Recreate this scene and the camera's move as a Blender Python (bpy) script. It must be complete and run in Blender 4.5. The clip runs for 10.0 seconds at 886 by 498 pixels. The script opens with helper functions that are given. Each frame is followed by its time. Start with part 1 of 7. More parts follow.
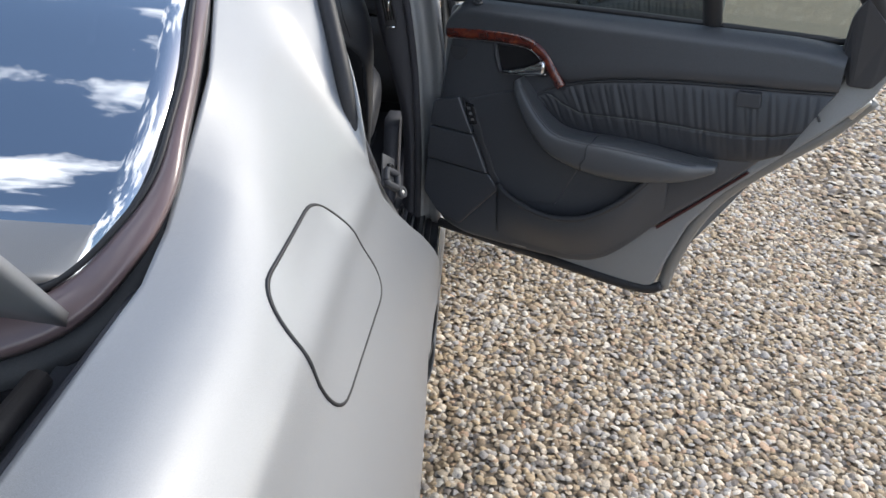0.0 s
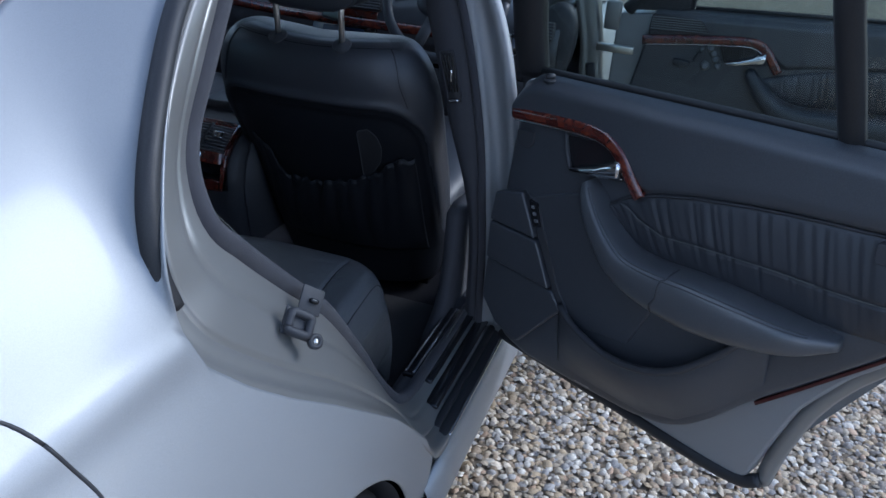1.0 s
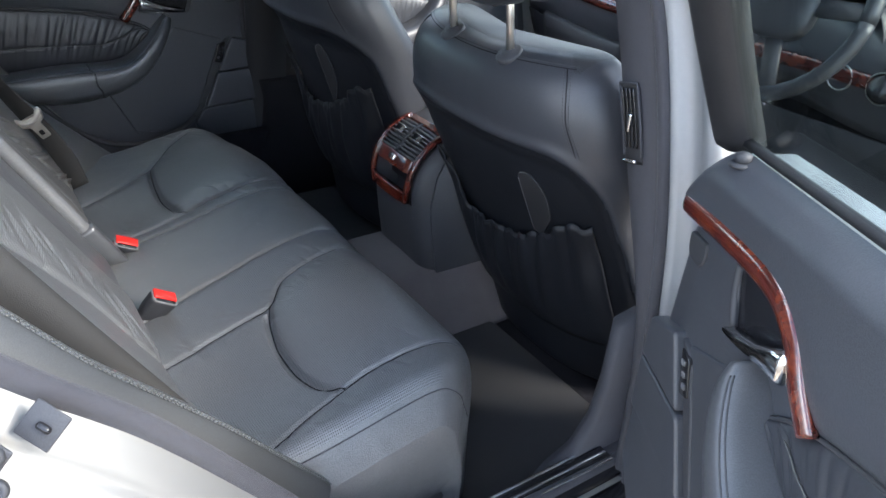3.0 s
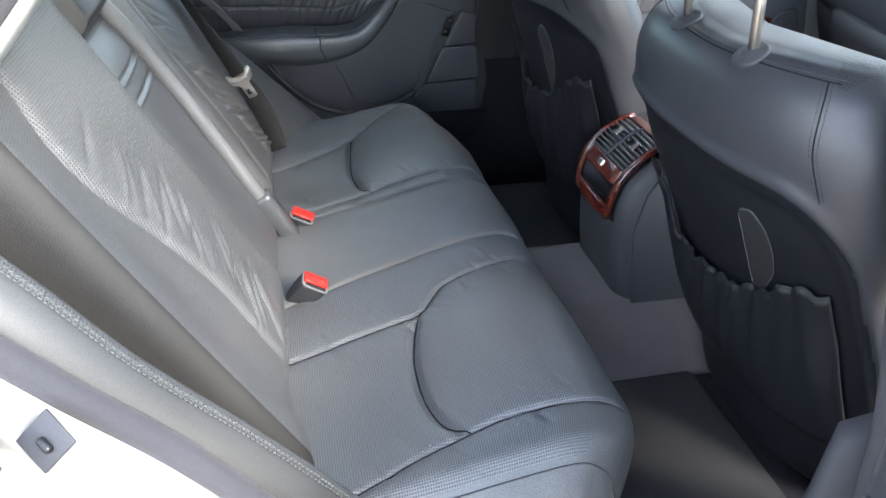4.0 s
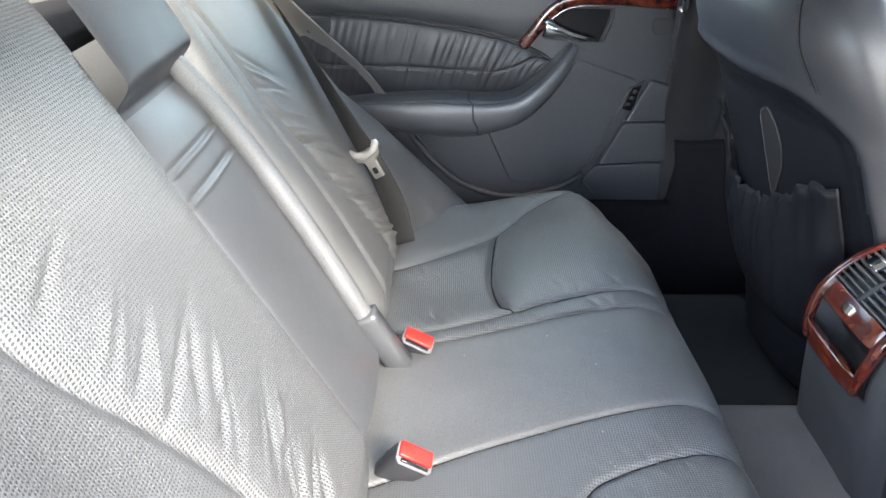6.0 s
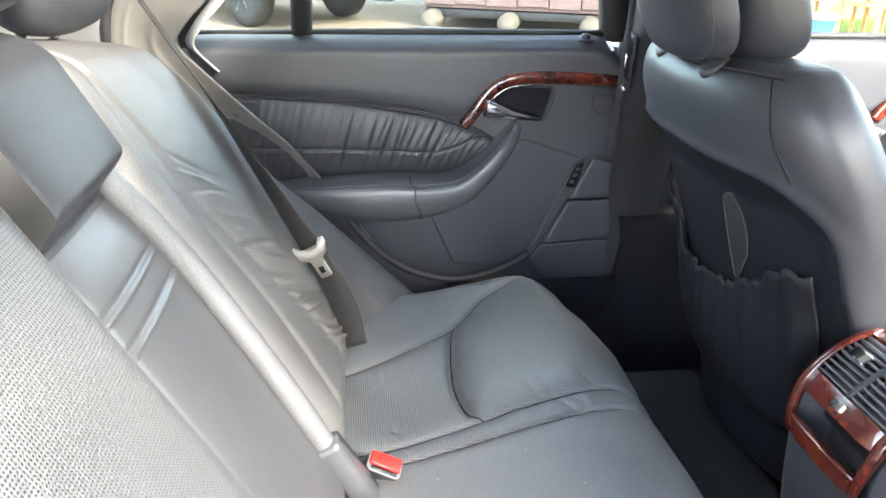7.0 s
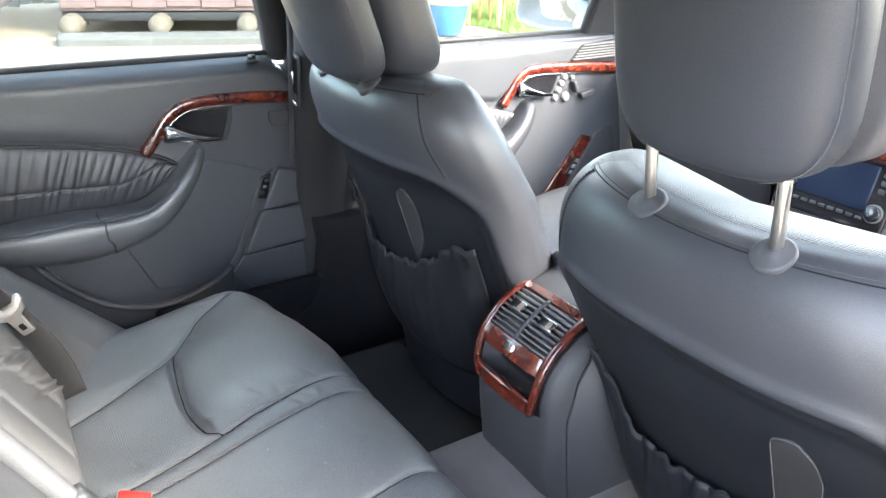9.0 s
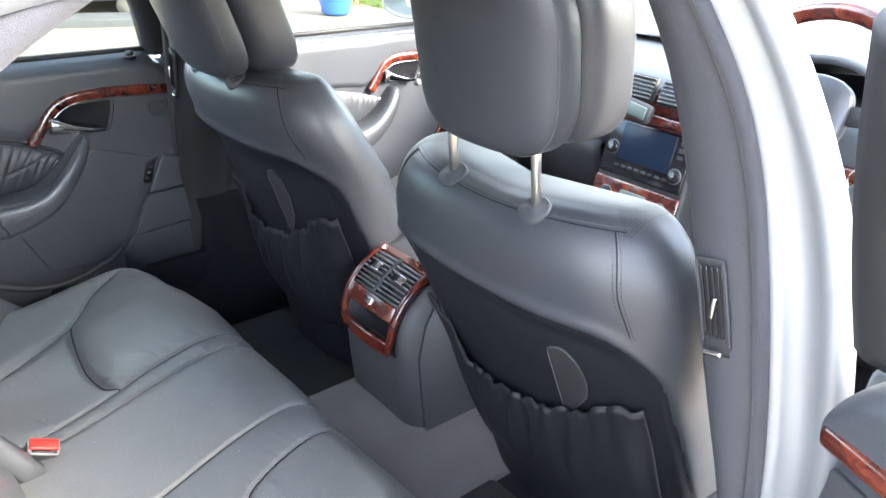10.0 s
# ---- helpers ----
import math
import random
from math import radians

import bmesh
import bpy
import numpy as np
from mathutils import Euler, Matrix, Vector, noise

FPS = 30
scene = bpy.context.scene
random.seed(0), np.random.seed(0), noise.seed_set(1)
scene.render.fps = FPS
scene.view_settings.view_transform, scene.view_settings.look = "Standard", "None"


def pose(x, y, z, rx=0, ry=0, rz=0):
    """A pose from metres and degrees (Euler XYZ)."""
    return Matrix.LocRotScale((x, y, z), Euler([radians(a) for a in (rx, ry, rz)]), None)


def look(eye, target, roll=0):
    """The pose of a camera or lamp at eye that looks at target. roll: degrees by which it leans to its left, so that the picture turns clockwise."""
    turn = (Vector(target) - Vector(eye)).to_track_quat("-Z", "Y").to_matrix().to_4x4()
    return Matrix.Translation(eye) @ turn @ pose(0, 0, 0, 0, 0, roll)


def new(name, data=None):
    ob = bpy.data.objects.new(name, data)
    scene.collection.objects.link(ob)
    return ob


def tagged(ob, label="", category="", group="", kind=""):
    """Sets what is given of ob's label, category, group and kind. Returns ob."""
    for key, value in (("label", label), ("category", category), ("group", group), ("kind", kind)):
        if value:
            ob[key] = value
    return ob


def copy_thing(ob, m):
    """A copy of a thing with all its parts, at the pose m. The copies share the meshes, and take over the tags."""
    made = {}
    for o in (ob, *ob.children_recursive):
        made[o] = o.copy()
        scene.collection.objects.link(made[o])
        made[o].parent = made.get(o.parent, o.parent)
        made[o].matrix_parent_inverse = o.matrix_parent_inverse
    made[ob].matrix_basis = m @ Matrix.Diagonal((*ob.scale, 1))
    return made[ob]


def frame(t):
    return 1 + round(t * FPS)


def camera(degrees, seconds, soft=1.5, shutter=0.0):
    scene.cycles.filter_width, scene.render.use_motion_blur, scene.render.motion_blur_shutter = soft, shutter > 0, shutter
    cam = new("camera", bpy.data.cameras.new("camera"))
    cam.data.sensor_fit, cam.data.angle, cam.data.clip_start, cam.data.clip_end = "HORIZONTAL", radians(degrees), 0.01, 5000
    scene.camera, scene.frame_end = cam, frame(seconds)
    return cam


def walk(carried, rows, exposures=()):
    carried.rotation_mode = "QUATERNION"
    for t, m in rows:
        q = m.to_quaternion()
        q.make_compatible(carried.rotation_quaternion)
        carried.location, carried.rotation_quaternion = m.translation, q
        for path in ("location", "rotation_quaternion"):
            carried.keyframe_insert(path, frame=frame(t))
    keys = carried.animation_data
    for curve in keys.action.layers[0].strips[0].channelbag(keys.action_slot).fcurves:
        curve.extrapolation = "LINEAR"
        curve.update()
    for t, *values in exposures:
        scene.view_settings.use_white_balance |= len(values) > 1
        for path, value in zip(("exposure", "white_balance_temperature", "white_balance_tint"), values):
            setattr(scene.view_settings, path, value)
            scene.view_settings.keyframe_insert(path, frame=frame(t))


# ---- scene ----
cam = camera(61.03, 10.0)
# seconds, place in metres, then yaw, pitch and roll in degrees
ROWS = [
    (0, 0.8829, 0.2517, 1.3940, 0.174, -28.808, 4.743),
    (0.5, 1.0217, 0.4765, 1.4003, 8.872, -28.144, 4.238),
    (1, 1.1911, 0.7192, 1.4026, 18.165, -27.171, 4.091),
    (1.5, 1.2882, 0.9578, 1.3987, 27.499, -27.075, 4.097),
    (2, 1.3323, 1.1890, 1.3719, 37.919, -27.261, 3.435),
    (2.2, 1.3609, 1.2623, 1.3653, 41.396, -27.769, 3.319),
    (3.3, 1.3486, 1.5200, 1.3383, 61.277, -30.404, 2.424),
    (3.5, 1.3165, 1.5516, 1.3260, 65.456, -30.731, 2.218),
    (4, 1.2177, 1.6475, 1.2999, 76.286, -31.730, 1.708),
    (4.5, 1.0983, 1.6997, 1.2468, 83.442, -32.795, 0.806),
    (5, 0.9747, 1.7158, 1.2294, 87.089, -32.637, 0.467),
    (5.5, 0.9025, 1.7167, 1.2251, 89.825, -30.269, 0.115),
    (5.7, 0.8797, 1.7197, 1.2209, 90.798, -28.620, -0.155),
    (6.8, 0.7387, 1.6665, 1.2360, 85.676, -24.455, 1.061),
    (7, 0.7202, 1.6466, 1.2456, 82.377, -23.869, 1.259),
    (7.5, 0.6942, 1.6413, 1.2489, 74.981, -22.246, 2.057),
    (8, 0.7029, 1.6507, 1.2664, 67.843, -22.106, 2.046),
    (8.5, 0.7417, 1.6366, 1.2882, 62.671, -22.673, 1.850),
    (9, 0.8118, 1.6059, 1.3194, 57.500, -24.086, 1.246),
    (9.5, 0.8936, 1.5751, 1.3660, 52.538, -25.497, 1.541),
    (10, 1.0311, 1.5539, 1.3964, 49.560, -25.651, 1.894),
]
EXPOSURES = [(0.0, 0.65, 6450, 10), (0.5, 0.3, 5550, 10), (1.0, 0.25, 5100, 10), (1.5, 0.7, 5150, 10), (2.0, 1.55, 5300, 10), (2.2, 1.7, 5450, 10), (3.3, 2.7, 6300, 10), (4.5, 3.15, 6350, 10), (5.5, 3.55, 6500, 10), (7.0, 4.0, 6750, 10), (8.5, 4.2, 6750, 10), (10.0, 3.8, 6600, 10)]
walk(cam, [(t, pose(x, y, z, 0, 0, yaw) @ pose(0, 0, 0, 90 + pitch, 0, 0) @ pose(0, 0, 0, 0, 0, roll))
           for t, x, y, z, yaw, pitch, roll in ROWS], EXPOSURES)

# ---- light ----
world = bpy.data.worlds.new("sky")
scene.world = world
world.use_nodes = True
wn, wl = world.node_tree.nodes, world.node_tree.links
wn.clear()
SUN_EL, SUN_AZ = radians(33), radians(58)      # height, and bearing clockwise from +y
sky = wn.new("ShaderNodeTexSky")
sky.sky_type = "NISHITA"
sky.sun_disc = False
sky.sun_elevation, sky.sun_rotation = SUN_EL, SUN_AZ
tc = wn.new("ShaderNodeTexCoord")
cloud = wn.new("ShaderNodeTexNoise")
cloud.inputs["Scale"].default_value, cloud.inputs["Detail"].default_value, cloud.inputs["Roughness"].default_value = 3.0, 7, 0.56
ramp = wn.new("ShaderNodeValToRGB")
ramp.color_ramp.elements[0].position, ramp.color_ramp.elements[1].position = 0.50, 0.64
mixc = wn.new("ShaderNodeMixRGB")
mixc.inputs[2].default_value = (13.0, 13.5, 14.4, 1)
bg, wo = wn.new("ShaderNodeBackground"), wn.new("ShaderNodeOutputWorld")
bg.inputs["Strength"].default_value = 0.15
sky.ozone_density, sky.air_density, sky.dust_density = 1.3, 1.0, 0.9
wl.new(tc.outputs["Generated"], cloud.inputs["Vector"])
wl.new(cloud.outputs["Fac"], ramp.inputs["Fac"])
wl.new(ramp.outputs["Color"], mixc.inputs[0])
wl.new(sky.outputs["Color"], mixc.inputs[1])
wl.new(mixc.outputs["Color"], bg.inputs["Color"])
wl.new(bg.outputs["Background"], wo.inputs["Surface"])
sun = new("sun", bpy.data.lights.new("sun", "SUN"))
sun.data.energy, sun.data.angle, sun.data.color = 1.9, radians(22), (1.0, 0.93, 0.83)
sun.matrix_world = look((math.sin(SUN_AZ) * math.cos(SUN_EL) * 20, math.cos(SUN_AZ) * math.cos(SUN_EL) * 20, math.sin(SUN_EL) * 20), (0, 0, 0))


# ---- materials ----
def material(name, base, rough=0.5, metal=0.0, coat=0.0, var=0.12, scale=8.0, bump=0.0, bscale=300.0, spec=0.5, island=0.0, second=None, sheen=0.0, wave=0.0):
    """A surface with variation at two scales and a fine relief."""
    m = bpy.data.materials.new(name)
    m.use_nodes = True
    n, l = m.node_tree.nodes, m.node_tree.links
    b = n["Principled BSDF"]
    b.inputs["Roughness"].default_value, b.inputs["Metallic"].default_value = rough, metal
    b.inputs["Coat Weight"].default_value, b.inputs["Coat Roughness"].default_value = coat, 0.12
    b.inputs["Specular IOR Level"].default_value = spec
    b.inputs["Sheen Weight"].default_value = sheen
    co = n.new("ShaderNodeTexCoord")
    big = n.new("ShaderNodeTexNoise")
    big.inputs["Scale"].default_value, big.inputs["Detail"].default_value = scale, 5
    l.new(co.outputs["Object"], big.inputs["Vector"])
    mix = n.new("ShaderNodeMixRGB")
    dark = tuple(c * (1 - var) for c in base)
    light = second or tuple(min(1, c * (1 + var)) for c in base)
    mix.inputs[1].default_value, mix.inputs[2].default_value = (*dark, 1), (*light, 1)
    l.new(big.outputs["Fac"], mix.inputs[0])
    out = mix.outputs[0]
    if island:
        geo, hsv = n.new("ShaderNodeNewGeometry"), n.new("ShaderNodeHueSaturation")
        mr = n.new("ShaderNodeMapRange")
        mr.inputs["To Min"].default_value, mr.inputs["To Max"].default_value = 1 - island, 1 + island
        l.new(geo.outputs["Random Per Island"], mr.inputs["Value"])
        l.new(mr.outputs["Result"], hsv.inputs["Value"])
        l.new(out, hsv.inputs["Color"])
        out = hsv.outputs["Color"]
    l.new(out, b.inputs["Base Color"])
    rr = n.new("ShaderNodeMapRange")
    rr.inputs["To Min"].default_value, rr.inputs["To Max"].default_value = max(0.02, rough * 0.88), min(1, rough * 1.15)
    l.new(big.outputs["Fac"], rr.inputs["Value"])
    l.new(rr.outputs["Result"], b.inputs["Roughness"])
    if bump:
        fine, bn = n.new("ShaderNodeTexNoise"), n.new("ShaderNodeBump")
        fine.inputs["Scale"].default_value, fine.inputs["Detail"].default_value = bscale, 3
        l.new(co.outputs["Object"], fine.inputs["Vector"])
        bn.inputs["Strength"].default_value, bn.inputs["Distance"].default_value = bump, 0.002
        l.new(fine.outputs["Fac"], bn.inputs["Height"])
        grain, gm = n.new("ShaderNodeMapRange"), n.new("ShaderNodeMixRGB")
        grain.inputs["From Min"].default_value, grain.inputs["From Max"].default_value = 0.3, 0.7
        grain.inputs["To Min"].default_value, grain.inputs["To Max"].default_value = 0.72, 1.25
        l.new(fine.outputs["Fac"], grain.inputs["Value"])
        gm.blend_type = "MULTIPLY"
        gm.inputs[0].default_value = 0.8
        l.new(out, gm.inputs[1])
        l.new(grain.outputs["Result"], gm.inputs[2])
        l.new(gm.outputs[0], b.inputs["Base Color"])
        l.new(bn.outputs["Normal"], b.inputs["Normal"])
        if wave:
            slow, wb = n.new("ShaderNodeTexNoise"), n.new("ShaderNodeBump")
            slow.inputs["Scale"].default_value, slow.inputs["Detail"].default_value, slow.inputs["Distortion"].default_value = 15.0, 1.0, 0.2
            l.new(co.outputs["Object"], slow.inputs["Vector"])
            wb.inputs["Strength"].default_value, wb.inputs["Distance"].default_value = wave, 0.006
            l.new(slow.outputs["Fac"], wb.inputs["Height"])
            l.new(wb.outputs["Normal"], bn.inputs["Normal"])
    return m


def perforated(name, base, rough, pitch=0.0034, depth=0.35, spec=0.5):
    """Leather with rows of small punched holes, laid out on the UV map, which is in metres."""
    m = material(name, base, rough, var=0.15, scale=6.0, bump=0.25, bscale=500.0, spec=spec)
    n, l = m.node_tree.nodes, m.node_tree.links
    b = n["Principled BSDF"]
    uv = n.new("ShaderNodeUVMap")
    sep = n.new("ShaderNodeSeparateXYZ")
    l.new(uv.outputs["UV"], sep.inputs[0])
    waves = []
    for k in (0, 1):
        mul, sn = n.new("ShaderNodeMath"), n.new("ShaderNodeMath")
        mul.operation, sn.operation = "MULTIPLY", "SINE"
        mul.inputs[1].default_value = math.pi / pitch
        l.new(sep.outputs[k], mul.inputs[0])
        l.new(mul.outputs[0], sn.inputs[0])
        waves.append(sn)
    prod, pw, inv = n.new("ShaderNodeMath"), n.new("ShaderNodeMath"), n.new("ShaderNodeMapRange")
    prod.operation, pw.operation = "MULTIPLY", "ABSOLUTE"
    l.new(waves[0].outputs[0], prod.inputs[0])
    l.new(waves[1].outputs[0], prod.inputs[1])
    l.new(prod.outputs[0], pw.inputs[0])
    inv.inputs["From Min"].default_value, inv.inputs["From Max"].default_value = 0.45, 0.85
    inv.inputs["To Min"].default_value, inv.inputs["To Max"].default_value = 1.0, 0.0
    l.new(pw.outputs[0], inv.inputs["Value"])
    bn = n.new("ShaderNodeBump")
    bn.inputs["Strength"].default_value, bn.inputs["Distance"].default_value = depth, 0.0012
    l.new(inv.outputs["Result"], bn.inputs["Height"])
    old = next((k for k in n if k.type == "BUMP" and k != bn), None)
    if old:
        l.new(old.outputs["Normal"], bn.inputs["Normal"])
    l.new(bn.outputs["Normal"], b.inputs["Normal"])
    src = b.inputs["Base Color"].links[0].from_socket
    mx, mr = n.new("ShaderNodeMixRGB"), n.new("ShaderNodeMapRange")
    mx.blend_type = "MULTIPLY"
    mx.inputs[0].default_value = 1
    mr.inputs["To Min"].default_value, mr.inputs["To Max"].default_value = 0.28, 1.05
    l.new(inv.outputs["Result"], mr.inputs["Value"])
    l.new(src, mx.inputs[1])
    l.new(mr.outputs["Result"], mx.inputs[2])
    l.new(mx.outputs[0], b.inputs["Base Color"])
    return m


def burl(name):
    """Red-brown burl veneer under thick lacquer."""
    m = material(name, (0.16, 0.035, 0.012), 0.18, coat=1.0, spec=0.5)
    n, l = m.node_tree.nodes, m.node_tree.links
    b = n["Principled BSDF"]
    co, w, rp = n.new("ShaderNodeTexCoord"), n.new("ShaderNodeTexNoise"), n.new("ShaderNodeValToRGB")
    w.inputs["Scale"].default_value, w.inputs["Detail"].default_value, w.inputs["Distortion"].default_value = 24, 5, 1.6
    l.new(co.outputs["Object"], w.inputs["Vector"])
    e = rp.color_ramp.elements
    e[0].position, e[0].color = 0.28, (0.034, 0.006, 0.005, 1)
    e[1].position, e[1].color = 0.80, (0.22, 0.048, 0.018, 1)
    mid = e.new(0.52)
    mid.color = (0.082, 0.014, 0.009, 1)
    l.new(w.outputs["Fac"], rp.inputs["Fac"])
    l.new(rp.outputs["Color"], b.inputs["Base Color"])
    return m


def glass(name, tint, rough=0.0, face=0.045, power=5.0):
    m = bpy.data.materials.new(name)
    m.use_nodes = True
    n, l = m.node_tree.nodes, m.node_tree.links
    n.remove(n["Principled BSDF"])
    tr, gl, mx, lw = n.new("ShaderNodeBsdfTransparent"), n.new("ShaderNodeBsdfGlossy"), n.new("ShaderNodeMixShader"), n.new("ShaderNodeLayerWeight")
    pw, fr = n.new("ShaderNodeMath"), n.new("ShaderNodeMath")
    tr.inputs["Color"].default_value = (*tint, 1)
    gl.inputs["Roughness"].default_value = rough
    lw.inputs["Blend"].default_value = 0.5
    pw.operation, fr.operation = "POWER", "MULTIPLY_ADD"
    pw.inputs[1].default_value, fr.inputs[1].default_value, fr.inputs[2].default_value = power, 1 - face, face
    l.new(lw.outputs["Facing"], pw.inputs[0])
    l.new(pw.outputs[0], fr.inputs[0])
    l.new(fr.outputs[0], mx.inputs[0])
    l.new(tr.outputs[0], mx.inputs[1])
    l.new(gl.outputs[0], mx.inputs[2])
    l.new(mx.outputs[0], n["Material Output"].inputs["Surface"])
    return m


PAINT = material("silver_paint", (0.295, 0.304, 0.315), 0.52, metal=0.5, coat=0.25, var=0.04, scale=1.5, bump=0.02, bscale=2500)
# the body silver again, darkened in colour to hold back sunlight on the jambs
PAINT_DIM = material("silver_paint_dimmed", (0.215, 0.211, 0.202), 0.42, metal=0.4, coat=0.35, var=0.06, scale=3.0)
LEATHER = material("black_leather", (0.030, 0.032, 0.038), 0.41, var=0.15, scale=7.0, bump=0.14, bscale=800.0, spec=0.56, wave=0.3)
LEATHER_SOFT = material("black_leather_door", (0.047, 0.050, 0.058), 0.39, spec=0.68, var=0.12, scale=7.0, bump=0.2, bscale=700.0, wave=0.2)
SIDE_LEATHER = material("grey_black_leather", (0.046, 0.047, 0.048), 0.46, spec=0.5, var=0.14, scale=7.0, bump=0.10, bscale=900.0, wave=0.15)
BENCH = material("worn_leather", (0.102, 0.102, 0.103), 0.39, spec=0.85, var=0.2, scale=6.0, bump=0.38, bscale=520.0, wave=0.6)
ARM_LEATHER = material("smooth_armrest_leather", (0.060, 0.063, 0.069), 0.34, spec=0.85, var=0.12, scale=6.0, bump=0.15, bscale=700.0, wave=0.3)
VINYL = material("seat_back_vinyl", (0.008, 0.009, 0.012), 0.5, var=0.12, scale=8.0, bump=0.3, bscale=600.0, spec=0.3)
MAUVE = material("mauve_plastic", (0.15, 0.105, 0.105), 0.3, var=0.12, scale=15.0, coat=0.3)
PERF = perforated("perforated_leather", (0.108, 0.111, 0.116), 0.34, depth=0.5, spec=0.8)
PLASTIC = material("dark_plastic", (0.037, 0.038, 0.043), 0.55, var=0.12, scale=10.0, bump=0.2, bscale=900.0)
PLASTIC_GLOSS = material("black_gloss", (0.012, 0.012, 0.014), 0.18, var=0.1, scale=10.0)
TRIM_GREY = material("grey_trim", (0.038, 0.038, 0.045), 0.7, var=0.1, scale=12.0, bump=0.3, bscale=800.0)
FELT = material("seal_felt", (0.042, 0.041, 0.048), 0.9, var=0.15, scale=30.0, bump=0.5, bscale=1200.0, sheen=0.1)
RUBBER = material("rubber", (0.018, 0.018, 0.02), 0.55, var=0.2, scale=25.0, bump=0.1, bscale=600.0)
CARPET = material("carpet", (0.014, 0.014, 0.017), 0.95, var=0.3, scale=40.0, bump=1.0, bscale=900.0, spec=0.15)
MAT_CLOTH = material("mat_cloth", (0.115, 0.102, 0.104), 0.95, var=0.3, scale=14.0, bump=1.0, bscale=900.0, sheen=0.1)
# mat cloth taken down to near black: the footwell's shade is in the colour
MAT_SHADED = material("shaded_mat_cloth", (0.006, 0.006, 0.0075), 0.95, var=0.35, scale=16.0, bump=1.0, bscale=900.0, sheen=0.1)
HEADLINER = material("headliner", (0.62, 0.61, 0.58), 0.9, var=0.05, scale=20.0, bump=0.3, bscale=900.0)
WOOD = burl("burl_veneer")
CHROME = material("chrome", (0.75, 0.75, 0.76), 0.12, metal=1.0, var=0.05, scale=20.0)
STEEL = material("satin_steel", (0.6, 0.58, 0.54), 0.3, metal=1.0, var=0.06, scale=40.0)
SEAT_PERF = perforated("perforated_seat_leather", (0.032, 0.033, 0.037), 0.52, pitch=0.0038, depth=0.35)
BELT = material("belt_webbing_and_wall_shade", (0.02, 0.019, 0.018), 0.65, var=0.1, scale=30.0, bump=0.4, bscale=900.0)
SLAT = material("vent_slat", (0.13, 0.13, 0.135), 0.35, var=0.1, scale=30.0)
RED = material("red_button", (0.6, 0.02, 0.015), 0.35, var=0.08, scale=60.0)
RED_DARK = material("dark_red", (0.05, 0.005, 0.005), 0.4, var=0.08, scale=60.0)
STICKER = material("sticker", (0.5, 0.5, 0.47), 0.5, var=0.05, scale=40.0)
YELLOW = material("yellow_print", (0.42, 0.34, 0.08), 0.5, var=0.08, scale=60.0)
WHITE = material("white_plastic", (0.36, 0.345, 0.32), 0.4, var=0.05, scale=40.0)
GLASS = glass("tinted_glass", (0.74, 0.79, 0.77))
GLASS_CLEAR = glass("clear_glass", (0.88, 0.92, 0.9))
GLASS_DARK = glass("rear_glass", (0.7, 0.74, 0.73), face=0.78, power=2.6)
SCREEN = material("screen", (0.012, 0.02, 0.04), 0.25, var=0.1, scale=20.0, spec=0.25)
LCD = material("lcd", (0.12, 0.155, 0.14), 0.35, var=0.06, scale=40.0)
THREAD = material("dark_thread", (0.012, 0.012, 0.014), 0.9, var=0.2, scale=200.0, spec=0.15)
STITCH = material("stitching", (0.05, 0.05, 0.053), 0.7, var=0.2, scale=200.0)
STITCH_PALE = material("pale_stitching", (0.085, 0.088, 0.083), 0.7, var=0.25, scale=300.0)
STONE = material("pebbles", (0.42, 0.335, 0.235), 0.75, var=0.4, scale=40.0, island=0.25, second=(0.56, 0.50, 0.42), bump=0.3, bscale=300.0)
EARTH = material("gravel_bed", (0.165, 0.125, 0.085), 0.95, var=0.5, scale=45.0, bump=1.0, bscale=90.0, second=(0.31, 0.25, 0.18))
# pebbles of several kinds, one colour to each
nt = STONE.node_tree
pick, kinds = nt.nodes.new("ShaderNodeNewGeometry"), nt.nodes.new("ShaderNodeValToRGB")
kinds.color_ramp.interpolation = "CONSTANT"
kinds.color_ramp.elements[0].color = (0.42, 0.30, 0.18, 1)
kinds.color_ramp.elements[1].position, kinds.color_ramp.elements[1].color = 0.88, (0.16, 0.135, 0.115, 1)
for spot, tone in ((0.16, (0.62, 0.50, 0.35, 1)), (0.34, (0.52, 0.38, 0.22, 1)), (0.50, (0.74, 0.67, 0.56, 1)), (0.62, (0.40, 0.37, 0.34, 1)), (0.74, (0.48, 0.31, 0.19, 1)), (0.80, (0.66, 0.55, 0.41, 1))):
    kinds.color_ramp.elements.new(spot).color = tone
hs = next(k for k in nt.nodes if k.type == "HUE_SAT")
mixk = nt.nodes.new("ShaderNodeMixRGB")
mixk.inputs[0].default_value = 0.8
nt.links.new(pick.outputs["Random Per Island"], kinds.inputs["Fac"])
nt.links.new(next(k for k in nt.nodes if k.type == "MIX_RGB" and k != mixk and k.blend_type == "MIX").outputs[0], mixk.inputs[1])
nt.links.new(kinds.outputs["Color"], mixk.inputs[2])
nt.links.new(mixk.outputs[0], hs.inputs["Color"])
MIRROR = material("mirror", (0.85, 0.87, 0.88), 0.02, metal=1.0, var=0.01, scale=3.0)
ALLOY = material("alloy", (0.5, 0.5, 0.52), 0.35, metal=0.9, var=0.06, scale=20.0)


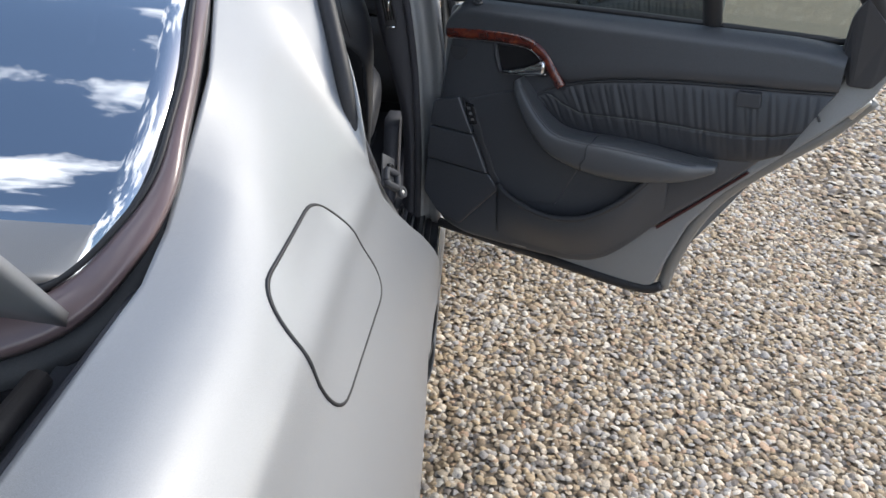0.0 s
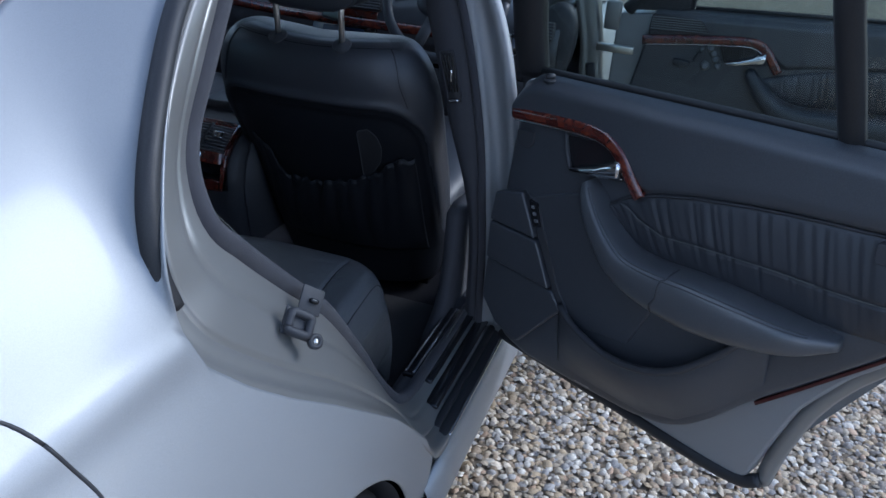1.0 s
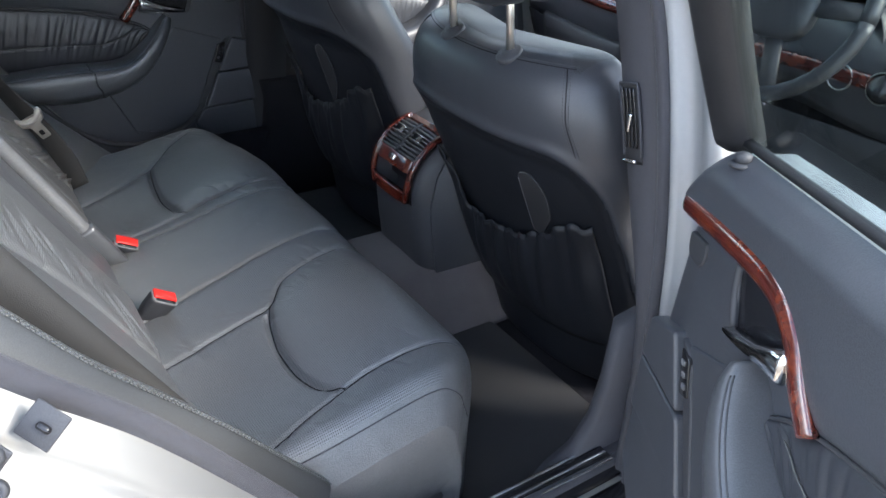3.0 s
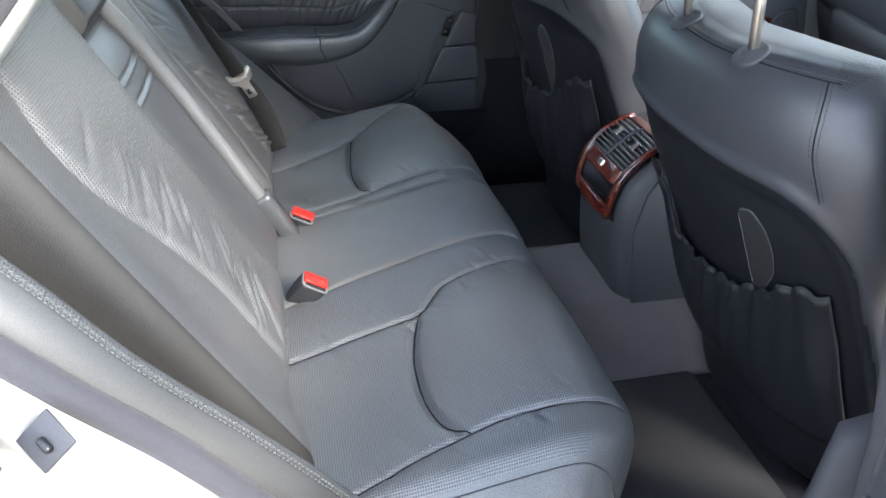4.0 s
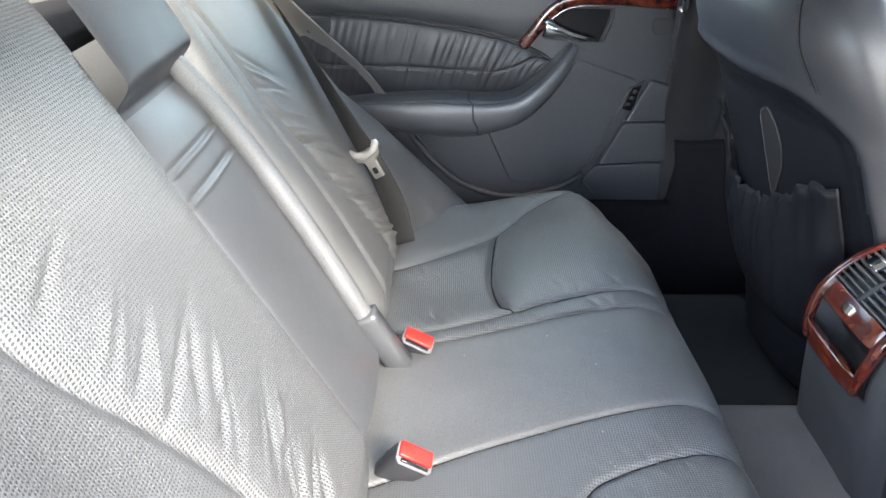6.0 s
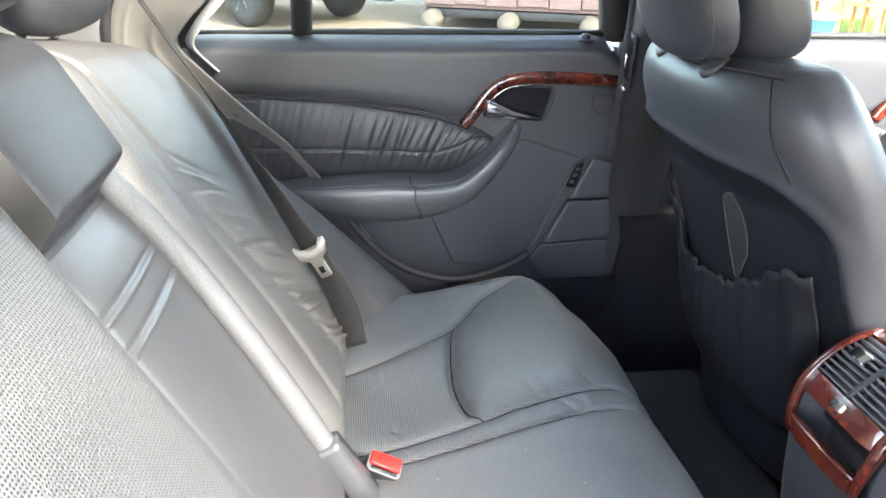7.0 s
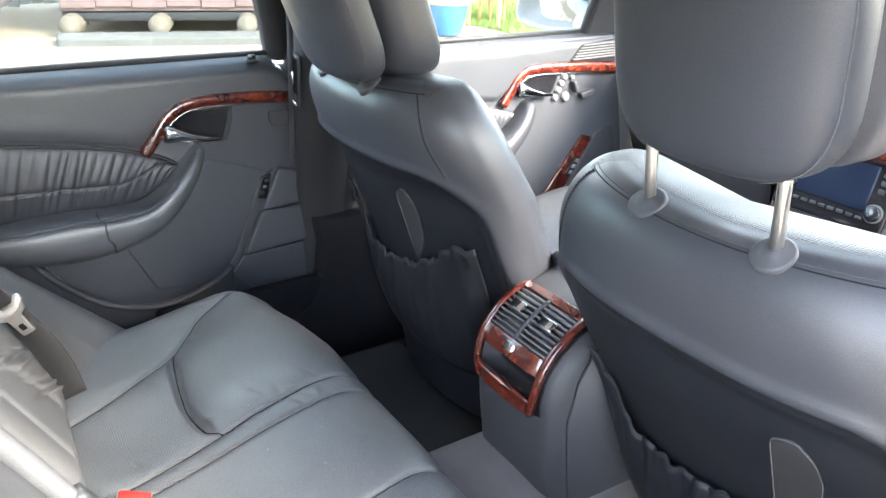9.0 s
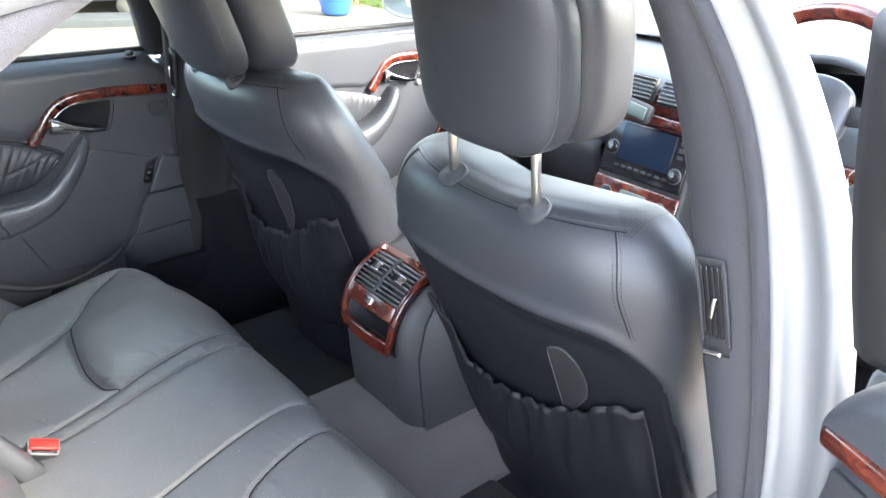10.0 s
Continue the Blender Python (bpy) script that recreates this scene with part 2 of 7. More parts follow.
# ---- mesh tools ----
def crom(pts, n):
    """n points along a smooth curve through pts."""
    p = np.asarray(pts, float)
    k = np.concatenate([[0], np.cumsum(np.linalg.norm(np.diff(p, axis=0), axis=1) ** 0.5 + 1e-9)])
    t = np.linspace(0, k[-1], n)
    q = np.vstack([2 * p[0] - p[1], p, 2 * p[-1] - p[-2]])
    kk = np.concatenate([[k[0] - (k[1] - k[0])], k, [k[-1] + (k[-1] - k[-2])]])
    out = []
    for v in t:
        i = int(np.clip(np.searchsorted(k, v, "right") - 1, 0, len(p) - 2))
        p0, p1, p2, p3 = q[i:i + 4]
        t0, t1, t2, t3 = kk[i:i + 4]
        a1 = (t1 - v) / (t1 - t0) * p0 + (v - t0) / (t1 - t0) * p1
        a2 = (t2 - v) / (t2 - t1) * p1 + (v - t1) / (t2 - t1) * p2
        a3 = (t3 - v) / (t3 - t2) * p2 + (v - t2) / (t3 - t2) * p3
        b1 = (t2 - v) / (t2 - t0) * a1 + (v - t0) / (t2 - t0) * a2
        b2 = (t3 - v) / (t3 - t1) * a2 + (v - t1) / (t3 - t1) * a3
        out.append((t2 - v) / (t2 - t1) * b1 + (v - t1) / (t2 - t1) * b2)
    return np.array(out)


def even(pts, n):
    """n evenly spaced points along a polyline."""
    p = np.asarray(pts, float)
    k = np.concatenate([[0], np.cumsum(np.linalg.norm(np.diff(p, axis=0), axis=1))])
    t = np.linspace(0, k[-1], n)
    return np.stack([np.interp(t, k, p[:, j]) for j in range(p.shape[1])], 1)


def as_mesh(name, verts, faces, smooth=True, uvs=None):
    me = bpy.data.meshes.new(name)
    me.from_pydata([tuple(map(float, v)) for v in verts], [], faces)
    if uvs is not None:
        layer = me.uv_layers.new(name="UVMap")
        idx = np.empty(len(me.loops), int)
        me.loops.foreach_get("vertex_index", idx)
        layer.data.foreach_set("uv", np.asarray(uvs, float)[idx].ravel())
    if smooth:
        me.polygons.foreach_set("use_smooth", [True] * len(me.polygons))
    me.update()
    return me


def part(name, me, mat, parent=None, label="", m=None):
    """One mesh object under a thing or under a part."""
    ob = new(name, me)
    for x in (mat if isinstance(mat, (list, tuple)) else (mat,)):
        me.materials.append(x)
    if parent:
        ob.parent = parent
    if m is not None:
        ob.matrix_basis = m
    if label:
        ob["label"] = label
    return ob


def thing(name, label, category, at=(0, 0, 0), kind="", group=""):
    ob = new(name)
    ob.empty_display_size = 0.1
    ob.matrix_basis = Matrix.Translation(at)
    return tagged(ob, label, category, group, kind)


def sheet(rows, thick=0.0, close=False, name="sheet", uvs=None):
    """A skin over rows of points; with thick, a shell that goes that far against its normals."""
    r = np.asarray(rows, float)
    nu, nv = r.shape[:2]
    faces = [(i * nv + j, i * nv + (j + 1) % nv, (i + 1) * nv + (j + 1) % nv, (i + 1) * nv + j)
             for i in range(nu - 1) for j in range(nv if close else nv - 1)]
    v = r.reshape(-1, 3)
    if not thick:
        return as_mesh(name, v, faces, uvs=uvs)
    du, dv = np.gradient(r, axis=0), np.gradient(r, axis=1)
    n = np.cross(du, dv)
    n /= np.linalg.norm(n, axis=-1, keepdims=True) + 1e-12
    back = (r - n * thick).reshape(-1, 3)
    k = len(v)
    faces += [tuple(k + i for i in reversed(f)) for f in faces]
    if not close:
        rim = [j for j in range(nv)] + [i * nv + nv - 1 for i in range(1, nu)] + [(nu - 1) * nv + j for j in range(nv - 2, -1, -1)] + [i * nv for i in range(nu - 2, 0, -1)]
        faces += [(rim[(i + 1) % len(rim)], rim[i], k + rim[i], k + rim[(i + 1) % len(rim)]) for i in range(len(rim))]
    return as_mesh(name, np.vstack([v, back]), faces, uvs=None if uvs is None else np.vstack([uvs, uvs]))


def loft(loops, caps=True, name="loft"):
    """A closed body through loops of points, all of one length."""
    r = np.asarray(loops, float)
    nu, nv = r.shape[:2]
    faces = [(i * nv + j, i * nv + (j + 1) % nv, (i + 1) * nv + (j + 1) % nv, (i + 1) * nv + j) for i in range(nu - 1) for j in range(nv)]
    v = list(r.reshape(-1, 3))
    if caps:
        for i, order in ((0, 1), (nu - 1, -1)):
            v.append(r[i].mean(0))
            c = len(v) - 1
            for j in range(nv):
                a, b = i * nv + j, i * nv + (j + 1) % nv
                faces.append((b, a, c) if order == 1 else (a, b, c))
    return as_mesh(name, v, faces)


def tube(path, radius, sides=10, squash=1.0, up=(0, 0, 1), name="tube"):
    """A round or flattened bar along a path; radius may change along it."""
    p = np.asarray(path, float)
    rad = np.broadcast_to(radius, len(p))
    tan = np.gradient(p, axis=0)
    tan /= np.linalg.norm(tan, axis=1, keepdims=True) + 1e-12
    loops, prev = [], np.asarray(up, float)
    for c, t, r in zip(p, tan, rad):
        n = prev - (prev @ t) * t
        if np.linalg.norm(n) < 1e-6:
            n = np.cross(t, (1, 0, 0))
        n /= np.linalg.norm(n)
        b = np.cross(t, n)
        prev = n
        a = np.linspace(0, 2 * np.pi, sides, endpoint=False)
        loops.append(c + r * np.cos(a)[:, None] * n * squash + r * np.sin(a)[:, None] * b)
    return loft(loops, name=name)


def stitches(path, radius, pitch, name="stitches"):
    """A row of short threads along a path, in one mesh."""
    p = np.asarray(path, float)
    total = float(np.linalg.norm(np.diff(p, axis=0), axis=1).sum())
    q = even(p, max(4, 3 * int(total / pitch)))
    verts, faces = [], []
    for k in range(0, len(q) - 2, 3):
        a, b = q[k], q[k + 2]
        t = (b - a) / max(1e-9, np.linalg.norm(b - a))
        n = np.cross(t, (0.3, 0.2, 0.9))
        n /= np.linalg.norm(n)
        m = np.cross(t, n)
        o = len(verts)
        for c, r in ((a, 0.4), (a * 0.8 + b * 0.2, 1.0), (a * 0.2 + b * 0.8, 1.0), (b, 0.4)):
            verts += [c + radius * r * (n * math.cos(w) + m * math.sin(w)) for w in (0, 1.5708, 3.1416, 4.7124)]
        faces += [(o + 4 * i + j, o + 4 * i + (j + 1) % 4, o + 4 * i + 4 + (j + 1) % 4, o + 4 * i + 4 + j) for i in range(3) for j in range(4)]
        faces += [(o + 3, o + 2, o + 1, o), (o + 12, o + 13, o + 14, o + 15)]
    return as_mesh(name, verts, faces)


def ribbon(path, side, width, thick, name="ribbon"):
    """A flat strap along a path; side: its width's direction."""
    p = np.asarray(path, float)
    s = np.broadcast_to(np.asarray(side, float), p.shape)
    s = s / np.linalg.norm(s, axis=1, keepdims=True)
    t = np.gradient(p, axis=0)
    n = np.cross(t, s)
    n /= np.linalg.norm(n, axis=1, keepdims=True) + 1e-12
    w = np.broadcast_to(width, len(p))[:, None] / 2
    return loft(np.stack([p - s * w, p - s * w * 0.92 + n * thick, p + s * w * 0.92 + n * thick, p + s * w, p + s * w * 0.92 - n * thick * 0.2, p - s * w * 0.92 - n * thick * 0.2], 1), name=name)


def rbox(sx, sy, sz, r=0.004, seg=2, name="box", m=None):
    bm = bmesh.new()
    bmesh.ops.create_cube(bm, size=1)
    bmesh.ops.scale(bm, vec=(sx, sy, sz), verts=bm.verts)
    if r:
        bmesh.ops.bevel(bm, geom=bm.edges[:], offset=min(r, 0.49 * min(sx, sy, sz)), segments=seg, affect="EDGES", profile=0.5)
    if m is not None:
        bm.transform(m)
    me = bpy.data.meshes.new(name)
    bm.to_mesh(me)
    bm.free()
    me.polygons.foreach_set("use_smooth", [seg > 1] * len(me.polygons))
    return me


def slab(outline, d0, d1, to, r=0.004, seg=2, name="slab"):
    """A plate with that outline (a, b), from depth d0 to d1; to(a, b, d) gives the place. Its outer edges (at d1) are rounded."""
    o = np.asarray(outline, float)
    c = o.mean(0)
    area = np.sum(o[:, 0] * np.roll(o[:, 1], -1) - np.roll(o[:, 0], -1) * o[:, 1])
    e0, e1 = o - np.roll(o, 1, 0), np.roll(o, -1, 0) - o
    nn = []
    for u, v in zip(e0, e1):
        u, v = u / (np.linalg.norm(u) + 1e-9), v / (np.linalg.norm(v) + 1e-9)
        n = np.array([-(u + v)[1], (u + v)[0]]) * np.sign(area)
        nn.append(n / (np.linalg.norm(n) + 1e-9))
    nn = np.array(nn)
    loops = [(o, d0)]
    s = np.sign(d1 - d0)
    for k in range(seg + 1):
        a = math.pi / 2 * k / seg
        loops.append((o + nn * r * (1 - math.cos(a)), d1 - s * r * (1 - math.sin(a))))
    k = len(o)
    verts = [to(a, b, d) for q, d in loops for a, b in q]
    faces = [(i * k + j, i * k + (j + 1) % k, (i + 1) * k + (j + 1) % k, (i + 1) * k + j) for i in range(len(loops) - 1) for j in range(k)]
    faces += [tuple(range(k))[::-1], tuple((len(loops) - 1) * k + j for j in range(k))]
    bm = bmesh.new()
    vs = [bm.verts.new(v) for v in verts]
    for f in faces:
        bm.faces.new([vs[i] for i in f])
    bmesh.ops.triangulate(bm, faces=[f for f in bm.faces if len(f.verts) > 4])
    bmesh.ops.recalc_face_normals(bm, faces=bm.faces)
    me = bpy.data.meshes.new(name)
    bm.to_mesh(me)
    bm.free()
    for p in me.polygons:
        p.use_smooth = False
    return me


def round_poly(pts, r, seg=5):
    """A polygon with rounded corners."""
    p = np.asarray(pts, float)
    out = []
    for a, b, c in zip(np.roll(p, 1, 0), p, np.roll(p, -1, 0)):
        u, v = a - b, c - b
        lu, lv = np.linalg.norm(u), np.linalg.norm(v)
        k = min(r, 0.45 * lu, 0.45 * lv)
        s, e = b + u / lu * k, b + v / lv * k
        for t in np.linspace(0, 1, seg):
            out.append((1 - t) ** 2 * s + 2 * t * (1 - t) * b + t * t * e)
    return np.array(out)


def plain(a, b, d):
    return (a, b, d)


def turned(radii, heights, sides=24, name="turned", m=None):
    """A body of revolution about z."""
    a = np.linspace(0, 2 * np.pi, sides, endpoint=False)
    me = loft([np.stack([r * np.cos(a), r * np.sin(a), np.full(sides, h)], 1) for r, h in zip(radii, heights)], name=name)
    if m is not None:
        me.transform(m)
    return me


def near_line(x, y, line):
    """Distance of many points from a polyline."""
    l = np.asarray(line, float)
    d = np.full(np.shape(x), 9.0)
    for (ax, ay), (bx, by) in zip(l[:-1], l[1:]):
        ux, uy = bx - ax, by - ay
        t = np.clip(((x - ax) * ux + (y - ay) * uy) / (ux * ux + uy * uy + 1e-12), 0, 1)
        d = np.minimum(d, np.hypot(x - ax - t * ux, y - ay - t * uy))
    return d


def blob(n=24, m=16, sx=1, sy=1, sz=1, p=2.6):
    """A cushion-like rounded box."""
    loops = []
    for v in np.linspace(-np.pi / 2 + 0.02, np.pi / 2 - 0.02, m):
        cv, sv = abs(math.cos(v)) ** (2 / p), math.copysign(abs(math.sin(v)) ** (2 / p), math.sin(v))
        a = np.linspace(0, 2 * np.pi, n, endpoint=False)
        loops.append(np.stack([sx * cv * np.sign(np.cos(a)) * np.abs(np.cos(a)) ** (2 / p), sy * cv * np.sign(np.sin(a)) * np.abs(np.sin(a)) ** (2 / p), np.full(n, sz * sv)], 1))
    return np.array(loops)


# ---- ground ----
tagged(part("ground", as_mesh("ground", [(-400, -400, -0.012), (400, -400, -0.012), (400, 400, -0.012), (-400, 400, -0.012)], [(0, 1, 2, 3)], smooth=False), EARTH),
       "pale brown gravel yard that runs to the fence", "ground", kind="structure")


def pebbles(x0, x1, y0, y1, size, seed):
    """Rounded stones of many sizes on a jittered grid, two loose layers."""
    rng = np.random.default_rng(seed)
    base = np.array([(0.0, 0.0, 0.62)] + [(math.cos(a), math.sin(a), 0.12) for a in np.linspace(0, 2 * np.pi, 7)[:-1]]
                    + [(0.62 * math.cos(a + 0.5), 0.62 * math.sin(a + 0.5), 0.48) for a in np.linspace(0, 2 * np.pi, 7)[:-1]])
    tri = []
    for j in range(6):
        k = (j + 1) % 6
        tri += [(0, 7 + j, 7 + k), (1 + j, 1 + k, 7 + j), (1 + k, 7 + k, 7 + j)]
    tri = np.array(tri)
    step = size * 0.92
    gx, gy = np.meshgrid(np.arange(x0, x1, step), np.arange(y0, y1, step))
    gx, gy = gx.ravel(), gy.ravel()
    cx, cy = gx + rng.uniform(-0.6, 0.6, len(gx)) * step, gy + rng.uniform(-0.6, 0.6, len(gx)) * step
    n = len(cx)
    s = size * rng.uniform(0.36, 0.72, n)
    ax, az, ro = rng.uniform(0.62, 1.0, n), rng.uniform(0.45, 0.95, n), rng.uniform(0, 2 * np.pi, n)
    tilt, td = rng.uniform(0, 0.5, n), rng.uniform(0, 2 * np.pi, n)
    v = base[None] * np.stack([s, s * ax, s * az], 1)[:, None] * rng.uniform(0.86, 1.14, (n, len(base), 1))
    c, sn = np.cos(ro)[:, None], np.sin(ro)[:, None]
    x, y, z = v[..., 0] * c - v[..., 1] * sn, v[..., 0] * sn + v[..., 1] * c, v[..., 2]
    z = z + (x * np.cos(td)[:, None] + y * np.sin(td)[:, None]) * np.sin(tilt)[:, None]
    x, y, z = x + cx[:, None], y + cy[:, None], z - 0.008 + rng.uniform(-0.006, 0.004, n)[:, None]
    verts = np.stack([x, y, z], -1).reshape(-1, 3)
    faces = (tri[None] + (np.arange(n) * len(base))[:, None, None]).reshape(-1, 3)
    return verts, faces


def stones_mesh(patches):
    vs, fs, k = [], [], 0
    for p in patches:
        v, f = pebbles(*p)
        vs.append(v), fs.append(f + k)
        k += len(v)
    v, f = np.vstack(vs), np.vstack(fs)
    me = bpy.data.meshes.new("pebbles")
    me.vertices.add(len(v)), me.loops.add(f.size), me.polygons.add(len(f))
    me.vertices.foreach_set("co", v.ravel())
    me.loops.foreach_set("vertex_index", f.ravel())
    me.polygons.foreach_set("loop_start", np.arange(0, f.size, 3))
    me.polygons.foreach_set("use_smooth", [True] * len(f))
    me.update(), me.validate()
    return me


tagged(part("gravel", stones_mesh([(0.55, 2.6, 0.6, 4.2, 0.025, 1), (0.6, 2.6, 0.6, 4.2, 0.018, 2), (2.6, 5.5, 0.5, 6.5, 0.034, 3), (0.6, 2.6, 4.2, 8.0, 0.034, 4),
                                   (-6.0, -1.2, 1.0, 9.0, 0.055, 5)]), STONE),
       "loose cream, tan and grey rounded pebbles", "gravel", kind="stuff")


# ---- car body ----
car = thing("car", "silver four-door saloon with boot and two doors open on gravel", "car")
AXLE_Y, AXLE_Z, ARCH = 1.26, 0.33, 0.345
QUARTER = {
    -0.60: [(0.58, 0.99), (0.66, 0.985), (0.72, 0.965), (0.775, 0.87), (0.80, 0.76), (0.815, 0.64), (0.82, 0.5), (0.815, 0.38), (0.79, 0.25)],
    0.30: [(0.625, 1.03), (0.695, 1.027), (0.735, 1.005), (0.795, 0.90), (0.838, 0.79), (0.858, 0.68), (0.863, 0.56), (0.86, 0.42), (0.84, 0.25)],
    0.80: [(0.636, 1.052), (0.69, 1.042), (0.733, 1.012), (0.797, 0.90), (0.845, 0.78), (0.868, 0.68), (0.874, 0.56), (0.87, 0.42), (0.85, 0.25)],
    1.02: [(0.622, 1.16), (0.678, 1.10), (0.737, 1.009), (0.803, 0.896), (0.85, 0.78), (0.872, 0.68), (0.877, 0.56), (0.873, 0.42), (0.85, 0.25)],
    1.215: [(0.575, 1.238), (0.655, 1.15), (0.737, 1.04), (0.792, 0.92), (0.842, 0.79), (0.870, 0.68), (0.876, 0.56), (0.872, 0.42), (0.85, 0.25)],
    1.75: [(0.487, 1.41), (0.61, 1.22), (0.73, 1.04), (0.80, 0.90), (0.85, 0.77), (0.870, 0.68), (0.876, 0.56), (0.872, 0.42), (0.85, 0.25)],
}


def section(y, n=60):
    """The flank's outline (x, z) at y, from the boot or rear window down to the sill."""
    ys = sorted(QUARTER)
    y = min(max(y, ys[0]), ys[-1])
    i = min(max(np.searchsorted(ys, y) - 1, 0), len(ys) - 2)
    f = (y - ys[i]) / (ys[i + 1] - ys[i])
    s = crom(np.array(QUARTER[ys[i]]) * (1 - f) + np.array(QUARTER[ys[i + 1]]) * f, n)
    s[:, 0] += 0.006 * np.exp(-((s[:, 1] - 0.972) / 0.022) ** 2) * (s[:, 0] > 0.70)        # shoulder crease
    return s


def flank_x(y, z):
    s = section(y, 120)
    k = int(np.argmax(s[:, 1])) if y < 1.3 else 0
    return float(np.interp(-z, -s[k:, 1], s[k:, 0]))


EDGE_LOW = [(1.215, 0.985), (1.222, 0.945), (1.27, 0.89), (1.323, 0.842), (1.39, 0.79), (1.455, 0.735), (1.53, 0.67), (1.60, 0.595), (1.66, 0.53), (1.72, 0.43)]


def arch_z(y):
    d = ARCH ** 2 - (y - AXLE_Y) ** 2
    return AXLE_Z + math.sqrt(d) if d > 0 else 0.25


PILLAR_EDGE = [(0.753, 1.215, 0.985), (0.746, 1.213, 1.04), (0.735, 1.235, 1.095), (0.69, 1.326, 1.188), (0.65, 1.425, 1.253), (0.612, 1.56, 1.32), (0.585, 1.72, 1.37), (0.57, 1.95, 1.40)]
WINDOW_EDGE = [(0.575, 1.215, 1.238), (0.565, 1.25, 1.252), (0.549, 1.30, 1.272), (0.53, 1.38, 1.305), (0.515, 1.46, 1.338), (0.50, 1.58, 1.375), (0.488, 1.75, 1.41), (0.48, 1.95, 1.43)]
NA, NB = 36, 40


def wing_column(y):
    """The flank at y in two runs: window edge to belt, belt to arch or sill."""
    s = section(y, 260)
    zs = 0.93 + 0.055 * min(1.0, max(0.0, (y + 0.6) / 1.6))
    k0 = int(np.argmax(s[:, 1]))
    k = k0 + int(np.searchsorted(-s[k0:, 1], -zs))
    zb = max(0.25, arch_z(y))
    e = k + max(2, int(np.searchsorted(-s[k:, 1], -zb)) + 1)
    return even(s[: k + 1], NA), even(s[k: e], NB)


def wing_mesh(side):
    """The whole rear wing with its pillar: one skin, cut out for the door and the wheel."""
    ys = np.unique(np.concatenate([np.linspace(-0.6, 0.9, 24), np.linspace(0.9, 1.215, 34)]))
    main = []
    for y in ys:
        a, b = wing_column(y)
        main.append([(x, y, z) for x, z in np.vstack([a, b[1:]])])
    main = np.array(main)
    row0 = main[-1, :NA]
    base = np.linspace(0, 1, NA)[:, None]
    lift = row0 - (row0[0] * (1 - base) + row0[-1] * base)
    c0 = np.linalg.norm(row0[-1] - row0[0])
    we, pe = crom(WINDOW_EDGE, 44), crom(PILLAR_EDGE, 44)
    we, pe = we + (row0[0] - we[0]) * np.linspace(1, 0, 44)[:, None] ** 3, pe + (row0[-1] - pe[0]) * np.linspace(1, 0, 44)[:, None] ** 3
    pillar = np.array([p * (1 - base) + q * base + lift * min(1.0, np.linalg.norm(q - p) / c0) * (0.75 + 0.25 * (1 - k / 43)) for k, (p, q) in enumerate(zip(we, pe))])
    pillar[0] = row0
    low0 = main[-1, NA - 1:]
    el = np.array(EDGE_LOW)
    low = [low0]
    for y in np.linspace(1.215, 1.715, 40)[1:]:
        zt = float(np.interp(y, el[:, 0], el[:, 1]))
        zb = min(max(0.25, arch_z(y)), zt - 0.002)
        zz = np.linspace(zt, zb, NB)
        low.append(np.array([(flank_x(y, z) + 0.003 * math.exp(-((z - zb) / 0.015) ** 2), y, z) for z in zz]))
    low = np.array(low)
    bm = bmesh.new()
    for g in (main, pillar, low):
        vs = [[bm.verts.new((side * p[0], p[1], p[2])) for p in row] for row in g]
        for i in range(len(vs) - 1):
            for j in range(len(vs[0]) - 1):
                q = (vs[i][j], vs[i][j + 1], vs[i + 1][j + 1], vs[i + 1][j])
                bm.faces.new(q if side > 0 else q[::-1])
    bmesh.ops.remove_doubles(bm, verts=bm.verts, dist=0.0004)
    soft = [v for v in bm.verts if 0.95 < v.co.y < 1.75 and v.co.z > 0.99 and not v.is_boundary]
    for _ in range(60):
        bmesh.ops.smooth_vert(bm, verts=soft, factor=0.5, use_axis_x=True, use_axis_y=True, use_axis_z=True)
    for f in bm.faces:
        f.smooth = True
    me = bpy.data.meshes.new("rear_wing")
    bm.to_mesh(me)
    bm.free()
    return me


for side in (1, -1):
    w = part("rear_wing", wing_mesh(side), PAINT, car)
    sol = w.modifiers.new("thickness", "SOLIDIFY")
    sol.thickness, sol.offset = 0.003, -1

# fuel flap in the right wing, with its shut line
flap_outline = round_poly([(1.032, 1.024), (0.800, 1.026), (0.790, 0.900), (1.078, 0.884)], 0.050, 8)
ring = np.array([(flank_x(y, z) + 0.0005, y, z) for y, z in even(np.vstack([flap_outline, flap_outline[:1]]), 90)])
part("fuel_flap_gap", tube(ring, 0.0022, 6), RUBBER, car)
fy, fz = flap_outline.mean(0)
fl_rows = []
for k in np.linspace(0.0, 0.985, 14):
    o = even(np.vstack([flap_outline, flap_outline[:1]]), 73)[:-1]
    fl_rows.append([(flank_x(fy + (y - fy) * k, fz + (z - fz) * k) + 0.0018, fy + (y - fy) * k, fz + (z - fz) * k) for y, z in o])
part("fuel_flap", sheet(np.array(fl_rows), 0.002, close=True), PAINT, car, "silver fuel filler flap")

